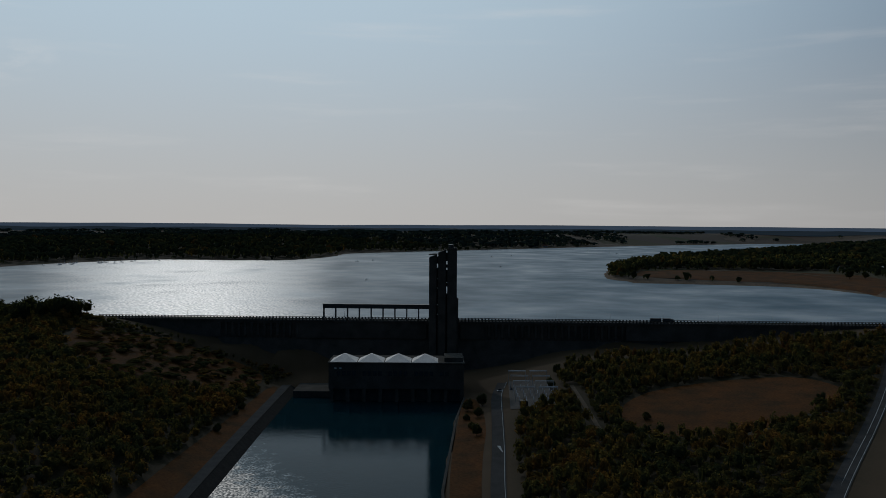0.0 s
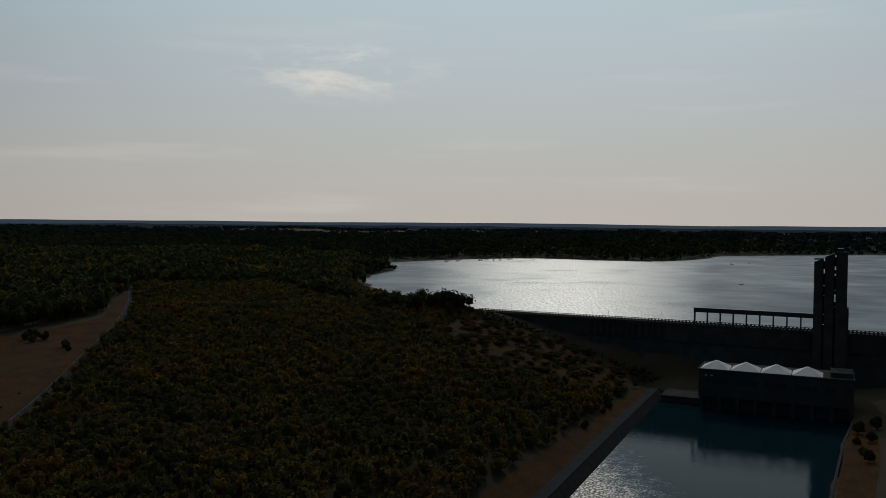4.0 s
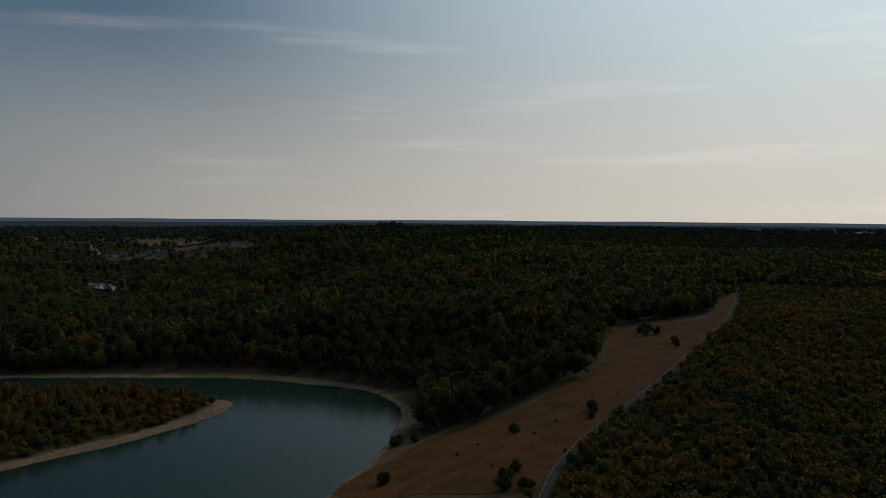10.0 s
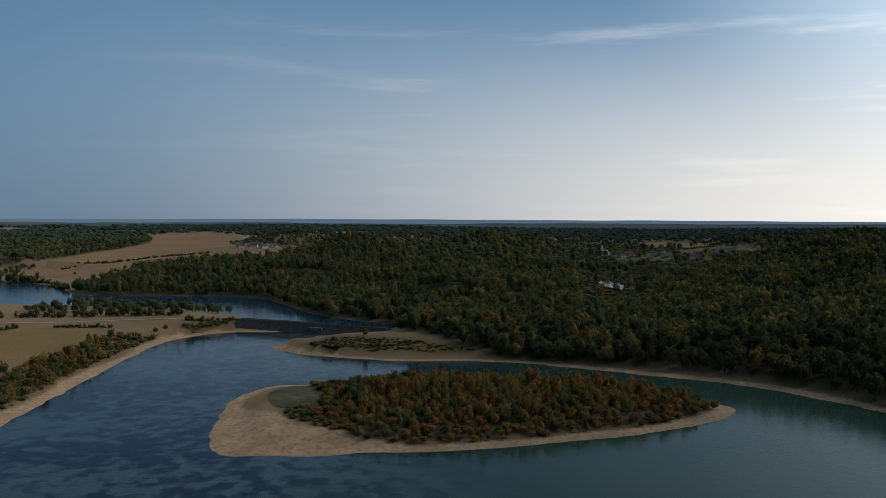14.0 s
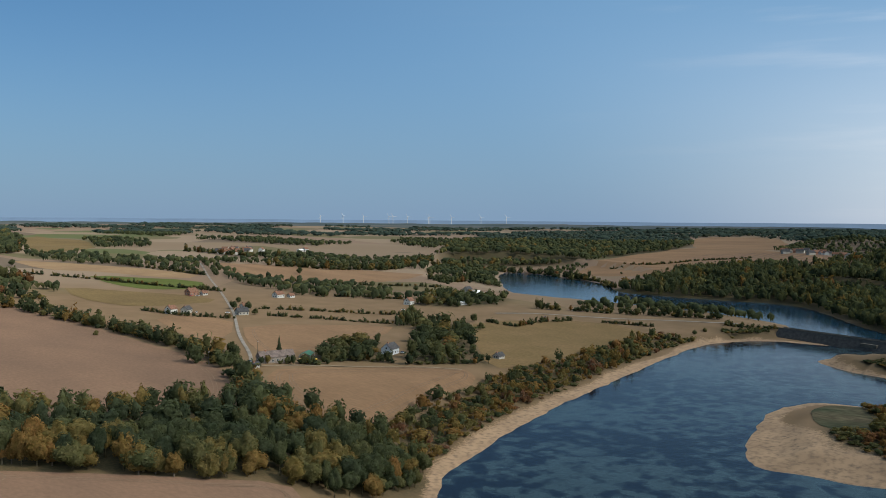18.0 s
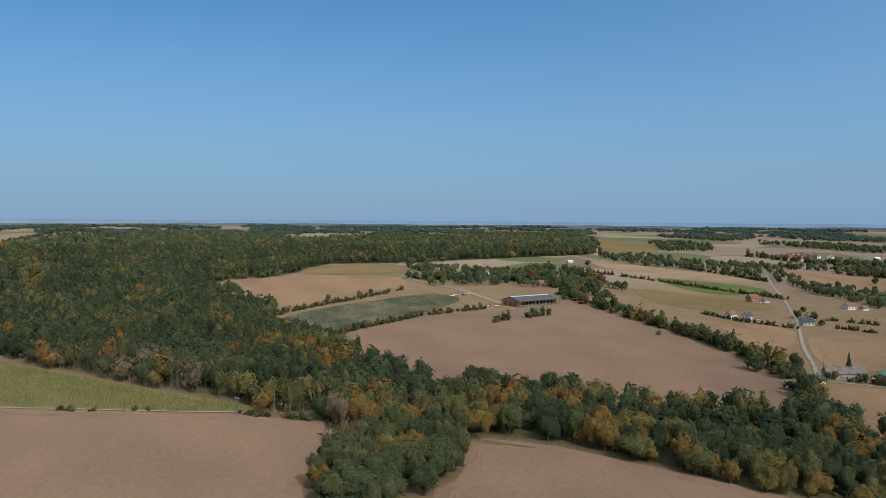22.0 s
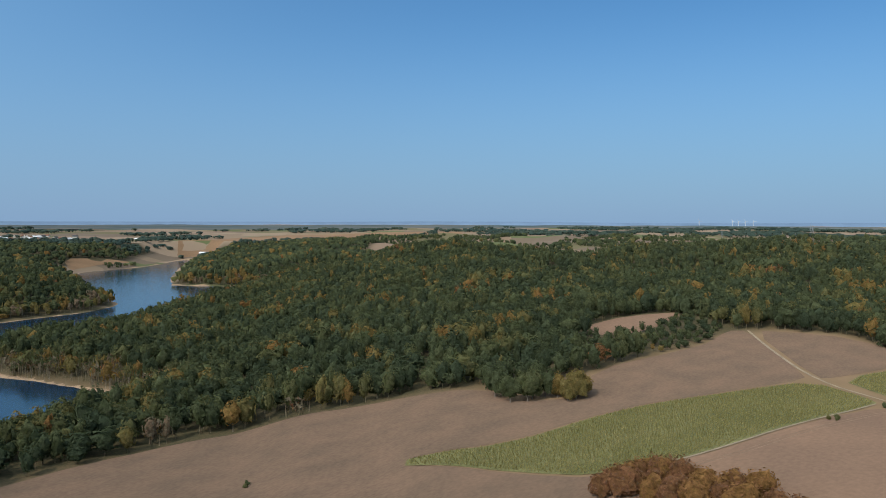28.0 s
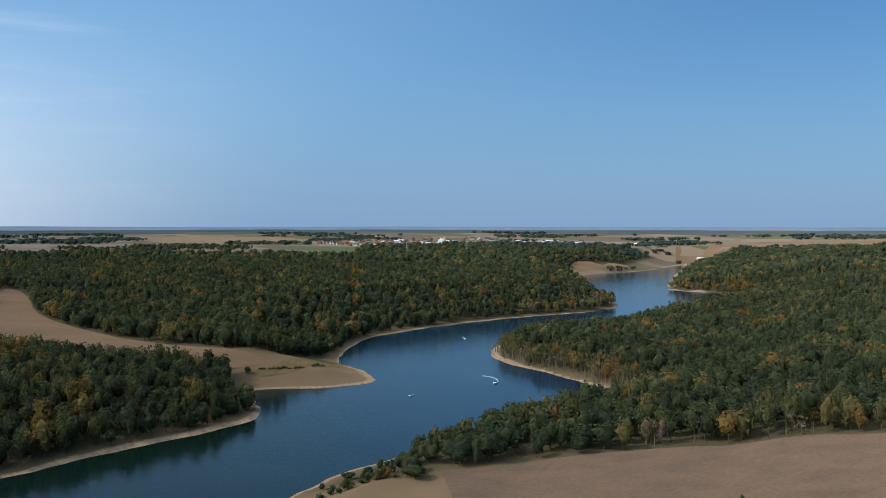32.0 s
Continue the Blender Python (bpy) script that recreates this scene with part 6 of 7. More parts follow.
lamp = thing("street_lamp", (0, 0, 0), 0, "slim grey street lamp standing on the dam crest", "lamp", "crest lamps")
bm = bmesh.new()
tube(bm, (0, 0, 0), (0, 0, 6.4), .11, .07)
tube(bm, (0, 0, 6.4), (0, 1.2, 6.6), .06, .05)
part("pole", bm, GALV, lamp)
bm = bmesh.new()
box(bm, -.15, .9, 6.5, .15, 1.6, 6.68)
part("lamp_head", bm, GALV, lamp)
lamp.location = (-240, 662.3, CREST)
for k in range(1, 17):
    if abs(k - 6) < 2:
        continue
    x = -240 + k * 41
    copy_thing(lamp, pose(x, 654.3 - .0335 * x, CREST))
truck = thing("lorry", (168, 647.6, CREST + .06), -.0335, "dark lorry with box body driving over the dam", "truck")
bm = bmesh.new()
box(bm, -9, -1.2, 1.0, -.6, 1.2, 3.5, .06)
part("trailer", bm, STEEL, truck)
bm = bmesh.new()
box(bm, .6, -1.2, 1.0, 6.4, 1.2, 3.5, .06)
part("box_body", bm, STEEL, truck)
bm = bmesh.new()
sweep(bm, [(-1.15, .7), (1.15, .7), (1.15, 2.9), (-1.15, 2.9)], 6.6, 8.6)
part("cab", bm, STEEL, truck)
for wx in (-8, -6.6, 1.6, 3.0, 7.4):
    for wy in (-1.05, 1.05):
        bm = bmesh.new()
        tube(bm, (wx, wy - .15, .5), (wx, wy + .15, .5), .5, n=12)
        part("wheel", bm, STEEL, truck)

# ---- intake tower, three slabs with open slots between them ----
tower = thing("intake_tower", (0, 636, 0), -.02, "tall dark concrete tower of three slabs with narrow open slots", "tower")


def slab(name, x0, x1, y0, y1, z0, za, zb, bm=None):
    bm = bm or bmesh.new()
    vs = [bm.verts.new(c) for c in ((x0, y0, z0), (x1, y0, z0), (x1, y1, z0), (x0, y1, z0), (x0, y0, za), (x1, y0, zb), (x1, y1, zb), (x0, y1, za))]
    for f in ((3, 2, 1, 0), (4, 5, 6, 7), (0, 1, 5, 4), (1, 2, 6, 5), (2, 3, 7, 6), (3, 0, 4, 7)):
        bm.faces.new([vs[k] for k in f])
    return part(name, bm, CONCRETE, tower)


slab("west_slab", -9.9, -4.4, -8, 9, 2, 93.6, 95.4)
slab("middle_slab", -3.2, 2.5, -9, 10, 2, 97.2, 99.6)
slab("east_slab", 3.7, 10.7, -10, 10, 2, 100.6, 100.8)
slab("annex", 10.7, 11.9, -6, 8, 2, 62.6, 62.6)
slab("west_cap", -10.2, -4.2, -8.4, 9.4, 95.4, 95.9, 96.2)
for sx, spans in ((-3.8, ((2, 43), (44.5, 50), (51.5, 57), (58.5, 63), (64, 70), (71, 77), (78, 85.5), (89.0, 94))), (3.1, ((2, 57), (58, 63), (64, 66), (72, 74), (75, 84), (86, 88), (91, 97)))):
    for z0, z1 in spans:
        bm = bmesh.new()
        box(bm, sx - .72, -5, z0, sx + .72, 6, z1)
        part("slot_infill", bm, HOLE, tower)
bm = bmesh.new()
box(bm, 4.2, -6, 100.8, 8.0, 4, 103.2, .1)
part("roof_plant", bm, STEEL, tower)
for x, y, h in ((4.6, -8.5, 4.8), (7.2, -6.5, 6.0), (9.6, -8, 3.4), (1.5, 2, 4.0)):
    bm = bmesh.new()
    tube(bm, (x, y, 99.2), (x, y, 100 + h), .12, .06)
    part("antenna", bm, STEEL, tower)
bm = bmesh.new()
for k in range(7):
    tube(bm, (4 + k * 1.05, -9.6, 100.7), (4 + k * 1.05, -9.6, 102), .07)
tube(bm, (3.9, -9.6, 102), (10.6, -9.6, 102), .07)
part("roof_railing", bm, STEEL, tower)

# ---- covered gantry along the crest ----
gantry = thing("gantry", (0, 651, CREST), -.0335, "long dark steel crane gallery on slender columns", "gantry")
bm = bmesh.new()
box(bm, -92, -2.6, 9.2, -9, .6, 12.2)
part("girder", bm, STEEL, gantry)
bm = bmesh.new()
box(bm, -92.4, -3.0, 12.2, -9, 1.0, 12.55)
part("roof_sheet", bm, STEEL, gantry)
col = None
for k in range(10):
    x = -91.4 + k * 9.15
    for y in (-2.3, .3):
        if col is None:
            bm = bmesh.new()
            box(bm, -.4, -.3, 0, .4, .3, 9.2)
            col = part("column", bm, STEEL, gantry, at=(x, y, 0))
        else:
            again(col, "column", (x, y, 0))

# ---- power house ----
house = thing("power_house", (0, 0, 0), 0, "long concrete power house with four white pyramid roofs over the tailwater", "building")
bm = bmesh.new()
box(bm, -75.5, 562, 8.6, 14.5, 592, 25.6)
part("hall", bm, CONCRETE, house)
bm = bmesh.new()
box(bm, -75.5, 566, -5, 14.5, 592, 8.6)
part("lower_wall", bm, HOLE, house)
pier = None
for k in range(9):
    x = -73.8 + k * 10.9
    if pier is None:
        bm = bmesh.new()
        box(bm, -1.2, 562.3, -5, 1.2, 566, 8.6)
        pier = part("pier", bm, CONCRETE, house, at=(x, 0, 0))
    else:
        again(pier, "pier", (x, 0, 0))
bm = bmesh.new()
box(bm, -76.1, 561.4, 25.6, 15.1, 592.6, 26.3)
part("cornice", bm, CONCRETE, house)
first = None
for k in range(4):
    x0 = -74.5 + k * 18.1
    if first is None:
        bm = bmesh.new()
        lo = [bm.verts.new(c) for c in ((0, 0, 0), (17.6, 0, 0), (17.6, 18, 0), (0, 18, 0))]
        hi = [bm.verts.new(c) for c in ((8.2, 8, 4.4), (9.4, 8, 4.4), (9.4, 10, 4.4), (8.2, 10, 4.4))]
        bm.faces.new(lo[::-1])
        bm.faces.new(hi)
        for q in range(4):
            bm.faces.new((lo[q], lo[(q + 1) % 4], hi[(q + 1) % 4], hi[q]))
        first = part("pyramid_roof", bm, WHITE, house, "white pyramid roof", (x0, 563, 26.3))
    else:
        again(first, "pyramid_roof", (x0, 563, 26.3))["label"] = "white pyramid roof"
bm = bmesh.new()
box(bm, 1.5, 566, 26.3, 14, 586, 29.2)
part("roof_block", bm, CONCRETE, house)
pane = None
for k in range(5):
    for q in range(4):
        if pane is None:
            bm = bmesh.new()
            box(bm, 0, -.06, 0, 2.4, .2, 3.0)
            pane = part("window", bm, GLASS, house, at=(-70 + k * 18.1, 561.9, 17.5))
        elif k * 4 + q < 18:
            again(pane, "window", (-70 + k * 17.2 + q * 3.4, 561.9, 17.5))
for x in (-71.6, -68.2):
    bm = bmesh.new()
    box(bm, 0, 561.5, 22.0, 1.4, 562.1, 22.8)
    part("bulkhead_lamp", bm, LAMPGLASS, house).location.x = x

# ---- quay walls and banks of the tailwater ----
def bank_run(line, section, mat, name, parent):
    """A section of (outwards, up) carried along a line, one piece a stretch."""
    for (ax, ay), (bx, by) in zip(line, line[1:]):
        bm = bmesh.new()
        a_ = [bm.verts.new((ax + o, ay, z)) for o, z in section]
        b_ = [bm.verts.new((bx + o, by, z)) for o, z in section]
        bm.faces.new(a_)
        bm.faces.new(b_[::-1])
        for q in range(len(section)):
            w = (q + 1) % len(section)
            bm.faces.new((a_[q], b_[q], b_[w], a_[w]))
        part(name, bm, mat, parent)


quay = thing("quay_wall", (0, 0, 0), 0, "sloping dark concrete quay wall with a paved path along the tailwater", "wall", kind="structure")
WEST_BANK = [(-102, 600), (-102, 540), (-102, 480), (-101.6, 420), (-101, 363), (-100.6, 300), (-100, 200)]
QUAY_STONE = material("wet_dark_stone", (.032, .032, .030), .9, spots=.3, size=3, fine=.5)
bank_run(WEST_BANK, [(.4, -5), (.4, -.4), (-5.2, 3.5), (-5.6, 3.5), (-5.6, -5)], QUAY_STONE, "wall_slab", quay)
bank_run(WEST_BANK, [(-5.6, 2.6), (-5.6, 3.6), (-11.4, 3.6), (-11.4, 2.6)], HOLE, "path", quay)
bank_run(WEST_BANK, [(-5.2, 3.5), (-5.2, 3.85), (-5.6, 3.85), (-5.6, 3.5)], CONCRETE, "kerb", quay)
quay = thing("quay_wall", (0, 0, 0), 0, "upright concrete quay wall along the tailwater", "wall", kind="structure")
bank_run([(14.5, 562), (8, 500), (0, 365), (5, 210)], [(0, -5), (0, 3.5), (1.2, 3.5), (1.2, -5)], CONCRETE, "wall_section", quay)
bm = bmesh.new()
box(bm, -101.5, 575, -5, -75.6, 604, 4.2)
tagged(part("quay_deck", bm, CONCRETE), "pale concrete deck beside the power house", "deck", kind="structure")

# ---- single trees and hedges ----
def tree_kind(name, seed, lobes, flakes, slim, tint, spread, label, low=.25, conifer=False):
    """A tree of unit height: trunk with limbs, crown of leaf clumps."""
    rng = np.random.RandomState(seed)
    root = thing(name, (0, 0, -300), 0, label, "bush" if name == "bush" else "tree")
    bm = bmesh.new()
    tube(bm, (0, 0, -.03), (0, 0, .55), .028, .012, 7)
    for k in range(5):
        a_ = rng.uniform(0, 6.28)
        z = rng.uniform(.22, .5)
        tube(bm, (0, 0, z), (math.cos(a_) * .22, math.sin(a_) * .22, z + rng.uniform(.05, .16)), .012, .004, 4)
    part("trunk", bm, BARK, root)
    if conifer:
        v, f, s = [], [], []
        for k in range(11):
            z, rr = .1 + k * .085, .22 * (1 - k / 11.5)
            n = 9
            ring = [(math.cos(6.28 * q / n + k) * rr * rng.uniform(.7, 1.2), math.sin(6.28 * q / n + k) * rr * rng.uniform(.7, 1.2), z - .03) for q in range(n)]
            b0 = len(v)
            v += ring + [(0, 0, z + .13)]
            f += [(b0 + q, b0 + (q + 1) % n, b0 + n) for q in range(n)]
            s += [rng.uniform(-.05, .05)] * (n + 1)
        v, f, s = np.array(v), np.array(f), np.array(s)
    else:
        v, f, s = crown(rng, lobes, flakes * 2, slim, 3, .05, low=-.32, leaf=(.06, .13))
        v = v.copy()
        lo, hi = v[:, 2].min(), v[:, 2].max()
        v[:, 2] = low + (1 - low) * (v[:, 2] - lo) / (hi - lo)
        v[:, :2] *= spread
    ob = mesh_object("crown", v, f, LEAF, False, root)
    floats(ob.data, "tint", np.clip(tint + s, 0, 1))
    return root


KINDS = {"oak": [tree_kind("oak", 40 + k, 20, 200, 1.0, .22 + .07 * k, .46, "broad green oak with an uneven rounded crown", .16) for k in range(4)],
         "autumn": [tree_kind("autumn_tree", 50 + k, 18, 190, 1.1, .68 + .05 * k, .42, "broadleaf tree turning ochre and brown", .16) for k in range(3)],
         "yellow": [tree_kind("yellow_tree", 60 + k, 22, 220, 1.0, .62 + .06 * k, .46, "large maple turning golden yellow", .1) for k in range(2)],
         "rust": [tree_kind("rust_tree", 70 + k, 20, 200, 1.0, .84 + .07 * k, .66, "rust-red autumn tree with a dense low crown", .0) for k in range(2)],
         "conifer": [tree_kind("conifer", 80, 0, 0, 1, .08, .3, "dark green pointed conifer beside a house", conifer=True)],
         "bush": [tree_kind("bush", 90 + k, 11, 80, .9, .3 + .13 * k, .62, "rounded bush standing in the grass", .0) for k in range(3)]}
GROUPS = {"oak": "field oaks", "autumn": "autumn trees", "yellow": "golden trees", "rust": "rust-red trees", "bush": "bushes", "conifer": "conifers"}
rng = np.random.RandomState(11)
for kind, rows in TREES.items():
    for n, (h, x, y) in enumerate(rows):
        proto = KINDS[kind][n % len(KINDS[kind])]
        size = h * rng.uniform(.85, 1.2)
        x, y = x + rng.uniform(-2, 2), y + rng.uniform(-2, 2)
        k = copy_thing(proto, pose(x, y, on_ground(x, y) - .15, 0, 0, rng.uniform(0, 360)))
        k.scale = (size, size, size)
        tagged(k, group=GROUPS[kind])
for rows in KINDS.values():
    for proto in rows:
        for k in (*proto.children_recursive, proto):
            bpy.data.objects.remove(k)


def along(line, step):
    """Points along a polyline, evenly spaced."""
    out = []
    for (ax, ay), (bx, by) in zip(line, line[1:]):
        n = max(1, int(math.hypot(bx - ax, by - ay) / step))
        out += [(ax + (bx - ax) * k / n, ay + (by - ay) * k / n) for k in range(n)]
    return out + [line[-1]]


HEDGE_KINDS = [crown(RNG, 7, 34, 1.0, 1, leaf=(.18, .34)) for _ in range(6)]
for name, (h, line) in HEDGES.items():
    pts = np.array(along(line, h * .55 + .7))
    pts = np.vstack([pts, pts + rng.normal(size=pts.shape) * h * .35] + ([pts + rng.normal(size=pts.shape) * h * .6] if h > 8 else []))
    pts = pts + rng.normal(size=pts.shape) * h * .18
    tint = np.clip(.34 + .24 * rng.normal(size=len(pts)), .0, .9)
    gaps = waves(pts[:, 0], pts[:, 1], 16 + h, 61) + rng.uniform(-.5, .9, len(pts)) > -.25
    pts, tint = pts[gaps], tint[gaps]
    wide = h * rng.uniform(.4, .75, len(pts)) + .5
    ob = woodland("hedgerow", pts[:, 0], pts[:, 1], h * rng.choice([.5, .65, .85, 1.0, 1.3, 1.6], len(pts)) * rng.uniform(.8, 1.15, len(pts)), wide, tint, HEDGE_KINDS, LEAF, foot=.02)
    tagged(ob, "row of green and brown trees along a field edge" if h > 5 else "low bushy hedge between dry fields", "hedge", kind="stuff")

# slim bare trunks at the edges of the woods
BIRCH = material("pale_birch_bark", (.2, .165, .125), .85, spots=.3, size=1, fine=.2)
for line in BIRCH_LINES:
    bm = bmesh.new()
    for px, py in along(line, 3.0):
        x, y = px + rng.normal() * 4.0, py + rng.normal() * 4.0
        if field_depth(np.array([x]), np.array([y]))[0] > -5:
            continue
        z, h = on_ground(x, y), rng.uniform(6, 11)
        lean = rng.normal(size=2) * .5
        tube(bm, (x, y, z - .3), (x + lean[0], y + lean[1], z + h), .13, .04, 4)
        for _ in range(3):
            q = rng.uniform(.5, .95)
            a_ = rng.uniform(0, 6.28)
            tube(bm, (x + lean[0] * q, y + lean[1] * q, z + h * q), (x + lean[0] * q + math.cos(a_) * 1.4, y + lean[1] * q + math.sin(a_) * 1.4, z + h * q + 1.6), .05, .02, 3)
    tagged(part("birch_trunks", bm, BIRCH), "row of pale slender birch trunks at the wood's edge", "trees", kind="stuff")

# ---- roads and tracks ----
def ribbon(name, line, width, mat, label, lift=.3, category="road"):
    for _ in range(2):
        line = [line[0]] + [p for (ax, ay), (bx, by) in zip(line, line[1:]) for p in ((ax * .75 + bx * .25, ay * .75 + by * .25), (ax * .25 + bx * .75, ay * .25 + by * .75))] + [line[-1]]
    pts = np.array(along(line, 4))
    d = np.gradient(pts, axis=0)
    d /= np.maximum(np.linalg.norm(d, axis=1), 1e-6)[:, None]
    side = np.column_stack([-d[:, 1], d[:, 0]]) * width / 2
    rows = [pts + side * k for k in (1, .33, -.33, -1)]
    mid = height(pts[:, 0], pts[:, 1])
    v = np.concatenate([np.column_stack([q, np.maximum(mid, height(q[:, 0], q[:, 1])) + lift]) for q in rows])
    n = len(pts)
    f = [(a_ * n + k, a_ * n + k + 1, (a_ + 1) * n + k + 1, (a_ + 1) * n + k)[::-1] for a_ in range(3) for k in range(n - 1)]
    ob = mesh_object(name, v, f, mat)
    if ob.data.polygons[0].normal.z < 0:
        ob.data.flip_normals()
    return tagged(ob, label, category, kind="structure"), pts, side


for name, (width, look_, line) in ROADS.items():
    paved = look_ == "ASPHALT"
    ob, pts, side = ribbon("road" if paved else "track", line, width, (LANE if name in ("village_road", "lake_road") else ASPHALT) if paved else GRAVEL, "grey asphalt country road" if paved else "pale gravel farm track")
    if name in ("service_road", "east_road"):
        for k in (.8, -.8, 0):
            mark = [tuple(p) for p in pts + side * k]
            ribbon("road_line", mark, .22, PAINT, "white painted road line", .33, "marking")
    if name == "west_road":
        fence = thing("guard_rail", (0, 0, 0), 0, "white roadside rail on short posts", "railing")
        edge = pts + side * 1.25
        z = height(edge[:, 0], edge[:, 1])
        bm = bmesh.new()
        for k in range(len(edge) - 1):
            tube(bm, (*edge[k], z[k] + .95), (*edge[k + 1], z[k + 1] + .95), .06, n=4)
        part("rail", bm, PAINT, fence, "white rail")
        bm = bmesh.new()
        box(bm, -.09, -.09, -.2, .09, .09, .95)
        post = part("post", bm, PAINT, fence, at=(*edge[0], z[0]))
        for k in range(1, len(edge)):
            again(post, "post", (*edge[k], z[k]))
# faint wheel lines left by tractors along the field edges
WHEEL = material("rolled_soil", (.150, .100, .066), .95, spots=.2, size=9, fine=1.2)
for key, ins in (("field_front", (5, 7, 13, 15)), ("field_farm", (8, 10.2)), ("field_big", (6, 8)), ("field_low", (6, 8)), ("field_tan", (9, 11.5, 24, 27)), ("field_mid", (7, 9)), ("field_strip", (12, 30))):
    for d in ins:
        inner = rounded(grown(FIELD_SHAPES[key], -d), 1)
        ribbon("wheel_line", inner + inner[:1], .55, WHEEL, "faint tractor wheel line in dry soil", .16, "wheel line")
bm = bmesh.new()
prism(bm, [(28.5, 432), (32.5, 432), (31.6, 424), (30.4, 420)][::-1], on_ground(30, 427) + .2, on_ground(30, 427) + .37)
tagged(part("road_island", bm, PAINT), "white hatched island painted on the road", "marking", kind="structure")

# ---- houses ----
WALLS = {"white": material("white_render", (.46, .44, .40), .85, spots=.12, size=3, fine=.3), "grey": material("grey_weatherboard", (.42, .44, .45), .8, spots=.15, size=2, fine=.3),
         "row": material("rubble_stone", (.29, .24, .20), .9, spots=.3, size=1.2, fine=.35), "dark": material("cream_render", (.36, .33, .28), .85, spots=.15, size=3, fine=.3),
         "brick": material("red_brick", (.30, .15, .10), .9, spots=.25, size=1.5, fine=.25), "shed": material("pale_sheeting", (.40, .39, .36), .7, spots=.15, size=4, fine=.5)}
SLATE = material("slate_roof", (.075, .072, .072), .85, spots=.25, size=2, fine=.3)
TILE = material("brown_tile_roof", (.20, .105, .07), .8, spots=.25, size=2, fine=.3)
WORN = material("weathered_pink_tiles", (.19, .145, .125), .85, spots=.3, size=3, fine=.4)
ROOFS = {"white": TILE, "grey": SLATE, "row": WORN, "dark": SLATE, "brick": TILE, "shed": WHITE}
HOUSE_LABEL = {"white": "white rendered cottage with brown tiled gable roof", "grey": "grey gabled house with dark slate roof among trees", "row": "long stone farmhouse with weathered tile roof beside the lane",
               "dark": "cream house with dark slate gable roof", "brick": "red brick farmhouse with tiled gable roof", "shed": "long low building with pale sheet roof"}


def window_frame(pane):
    """A pale frame round one window, standing a little proud of the wall."""
    bm = bmesh.new()
    for x0, z0, x1, z1 in ((-.66, -.12, .66, 0), (-.66, 1.3, .66, 1.4), (-.66, 0, -.55, 1.3), (.55, 0, .66, 1.3)):
        box(bm, x0, -.11, z0, x1, .11, z1)
    return part("frame", bm, WALLS["shed"], pane)


def more_windows(pane, frame_, at, turn=0.0):
    k = again(pane, "window", at, turn)
    new("frame", frame_.data).parent = k
    return frame_


def build_house(style, w, d, h, at, turn, fine=True):
    root = thing("shed" if style == "shed" else "house", at, turn, HOUSE_LABEL[style], "building", "village houses" if not fine else "")
    rise = d * (.22 if style == "shed" else .42)
    bm = bmesh.new()
    sweep(bm, [(-d / 2, -1), (d / 2, -1), (d / 2, h), (0, h + rise), (-d / 2, h)], -w / 2, w / 2)
    part("wall", bm, WALLS[style], root)
    bm = bmesh.new()
    o, t = .5, .25
    for s in (-1, 1):
        k = (d / 2 + o) / (d / 2)
        sweep(bm, [(0, h + rise + t), (s * d / 2 * k, h + rise * (1 - k) + t), (s * d / 2 * k, h + rise * (1 - k)), (0, h + rise)], -w / 2 - o, w / 2 + o)
    part("roof", bm, ROOFS[style], root)
    if style != "shed":
        bm = bmesh.new()
        box(bm, w * .28, -.45, h + rise * .5, w * .28 + .9, .45, h + rise + 1.1)
        part("chimney", bm, WALLS["brick"], root)
    if fine:
        pane = None
        n = max(2, int(w / 3.2))
        for s in (-1, 1):
            for k in range(n):
                x = -w / 2 + w * (k + .5) / n
                if s < 0 and k == n // 2:
                    bm = bmesh.new()
                    box(bm, x - .5, s * d / 2 - .08, 0, x + .5, s * d / 2 + .08, 2.05)
                    part("door", bm, STEEL, root)
                    continue
                if pane is None:
                    bm = bmesh.new()
                    box(bm, -.55, -.07, 0, .55, .07, 1.3)
                    pane = part("window", bm, GLASS, root, at=(x, s * d / 2, 1.0))
                    sill = window_frame(pane)
                else:
                    sill = more_windows(pane, sill, (x, s * d / 2, 1.0))
        for s in (-1, 1):
            more_windows(pane, sill, (s * w / 2, -d * .2, 1.0), math.pi / 2)
            more_windows(pane, sill, (s * w / 2, d * .2, 1.0), math.pi / 2)
            if h > 3.5:
                more_windows(pane, sill, (s * w / 2, 0, h - .2), math.pi / 2)
    return root


for style, w, d, h, turn, x, y in HOUSES:
    build_house(style, w * .88, d * .88, h * .85, (x, y, on_ground(x, y)), turn)

far_protos = [build_house(s, w, d, h, (0, 0, -300), 0, False) for s, w, d, h in (("white", 14, 9, 5), ("dark", 16, 10, 5), ("brick", 14, 9, 5.5), ("shed", 26, 13, 5))]
for zone, n, pick_ in ((TOWN_WEST, 60, (0, 1, 1, 2)), (TOWN_FAR, 16, (0, 1, 2)), (HAMLET, 22, (1, 2, 0, 1)), (TOWN_EAST, 170, (1, 2, 0, 1, 2, 0, 3))):
    xs, ys = [p[0] for p in zone], [p[1] for p in zone]
    made = 0
    while made < n:
        x, y = rng.uniform(min(xs), max(xs)), rng.uniform(min(ys), max(ys))
        if outline_distance(np.array([x]), np.array([y]), zone)[0] < 0:
            copy_thing(far_protos[pick_[made % len(pick_)]], pose(x, y, on_ground(x, y), 0, 0, rng.uniform(0, 180)))
            made += 1
for proto in far_protos:
    for k in (*proto.children_recursive, proto):
        bpy.data.objects.remove(k)


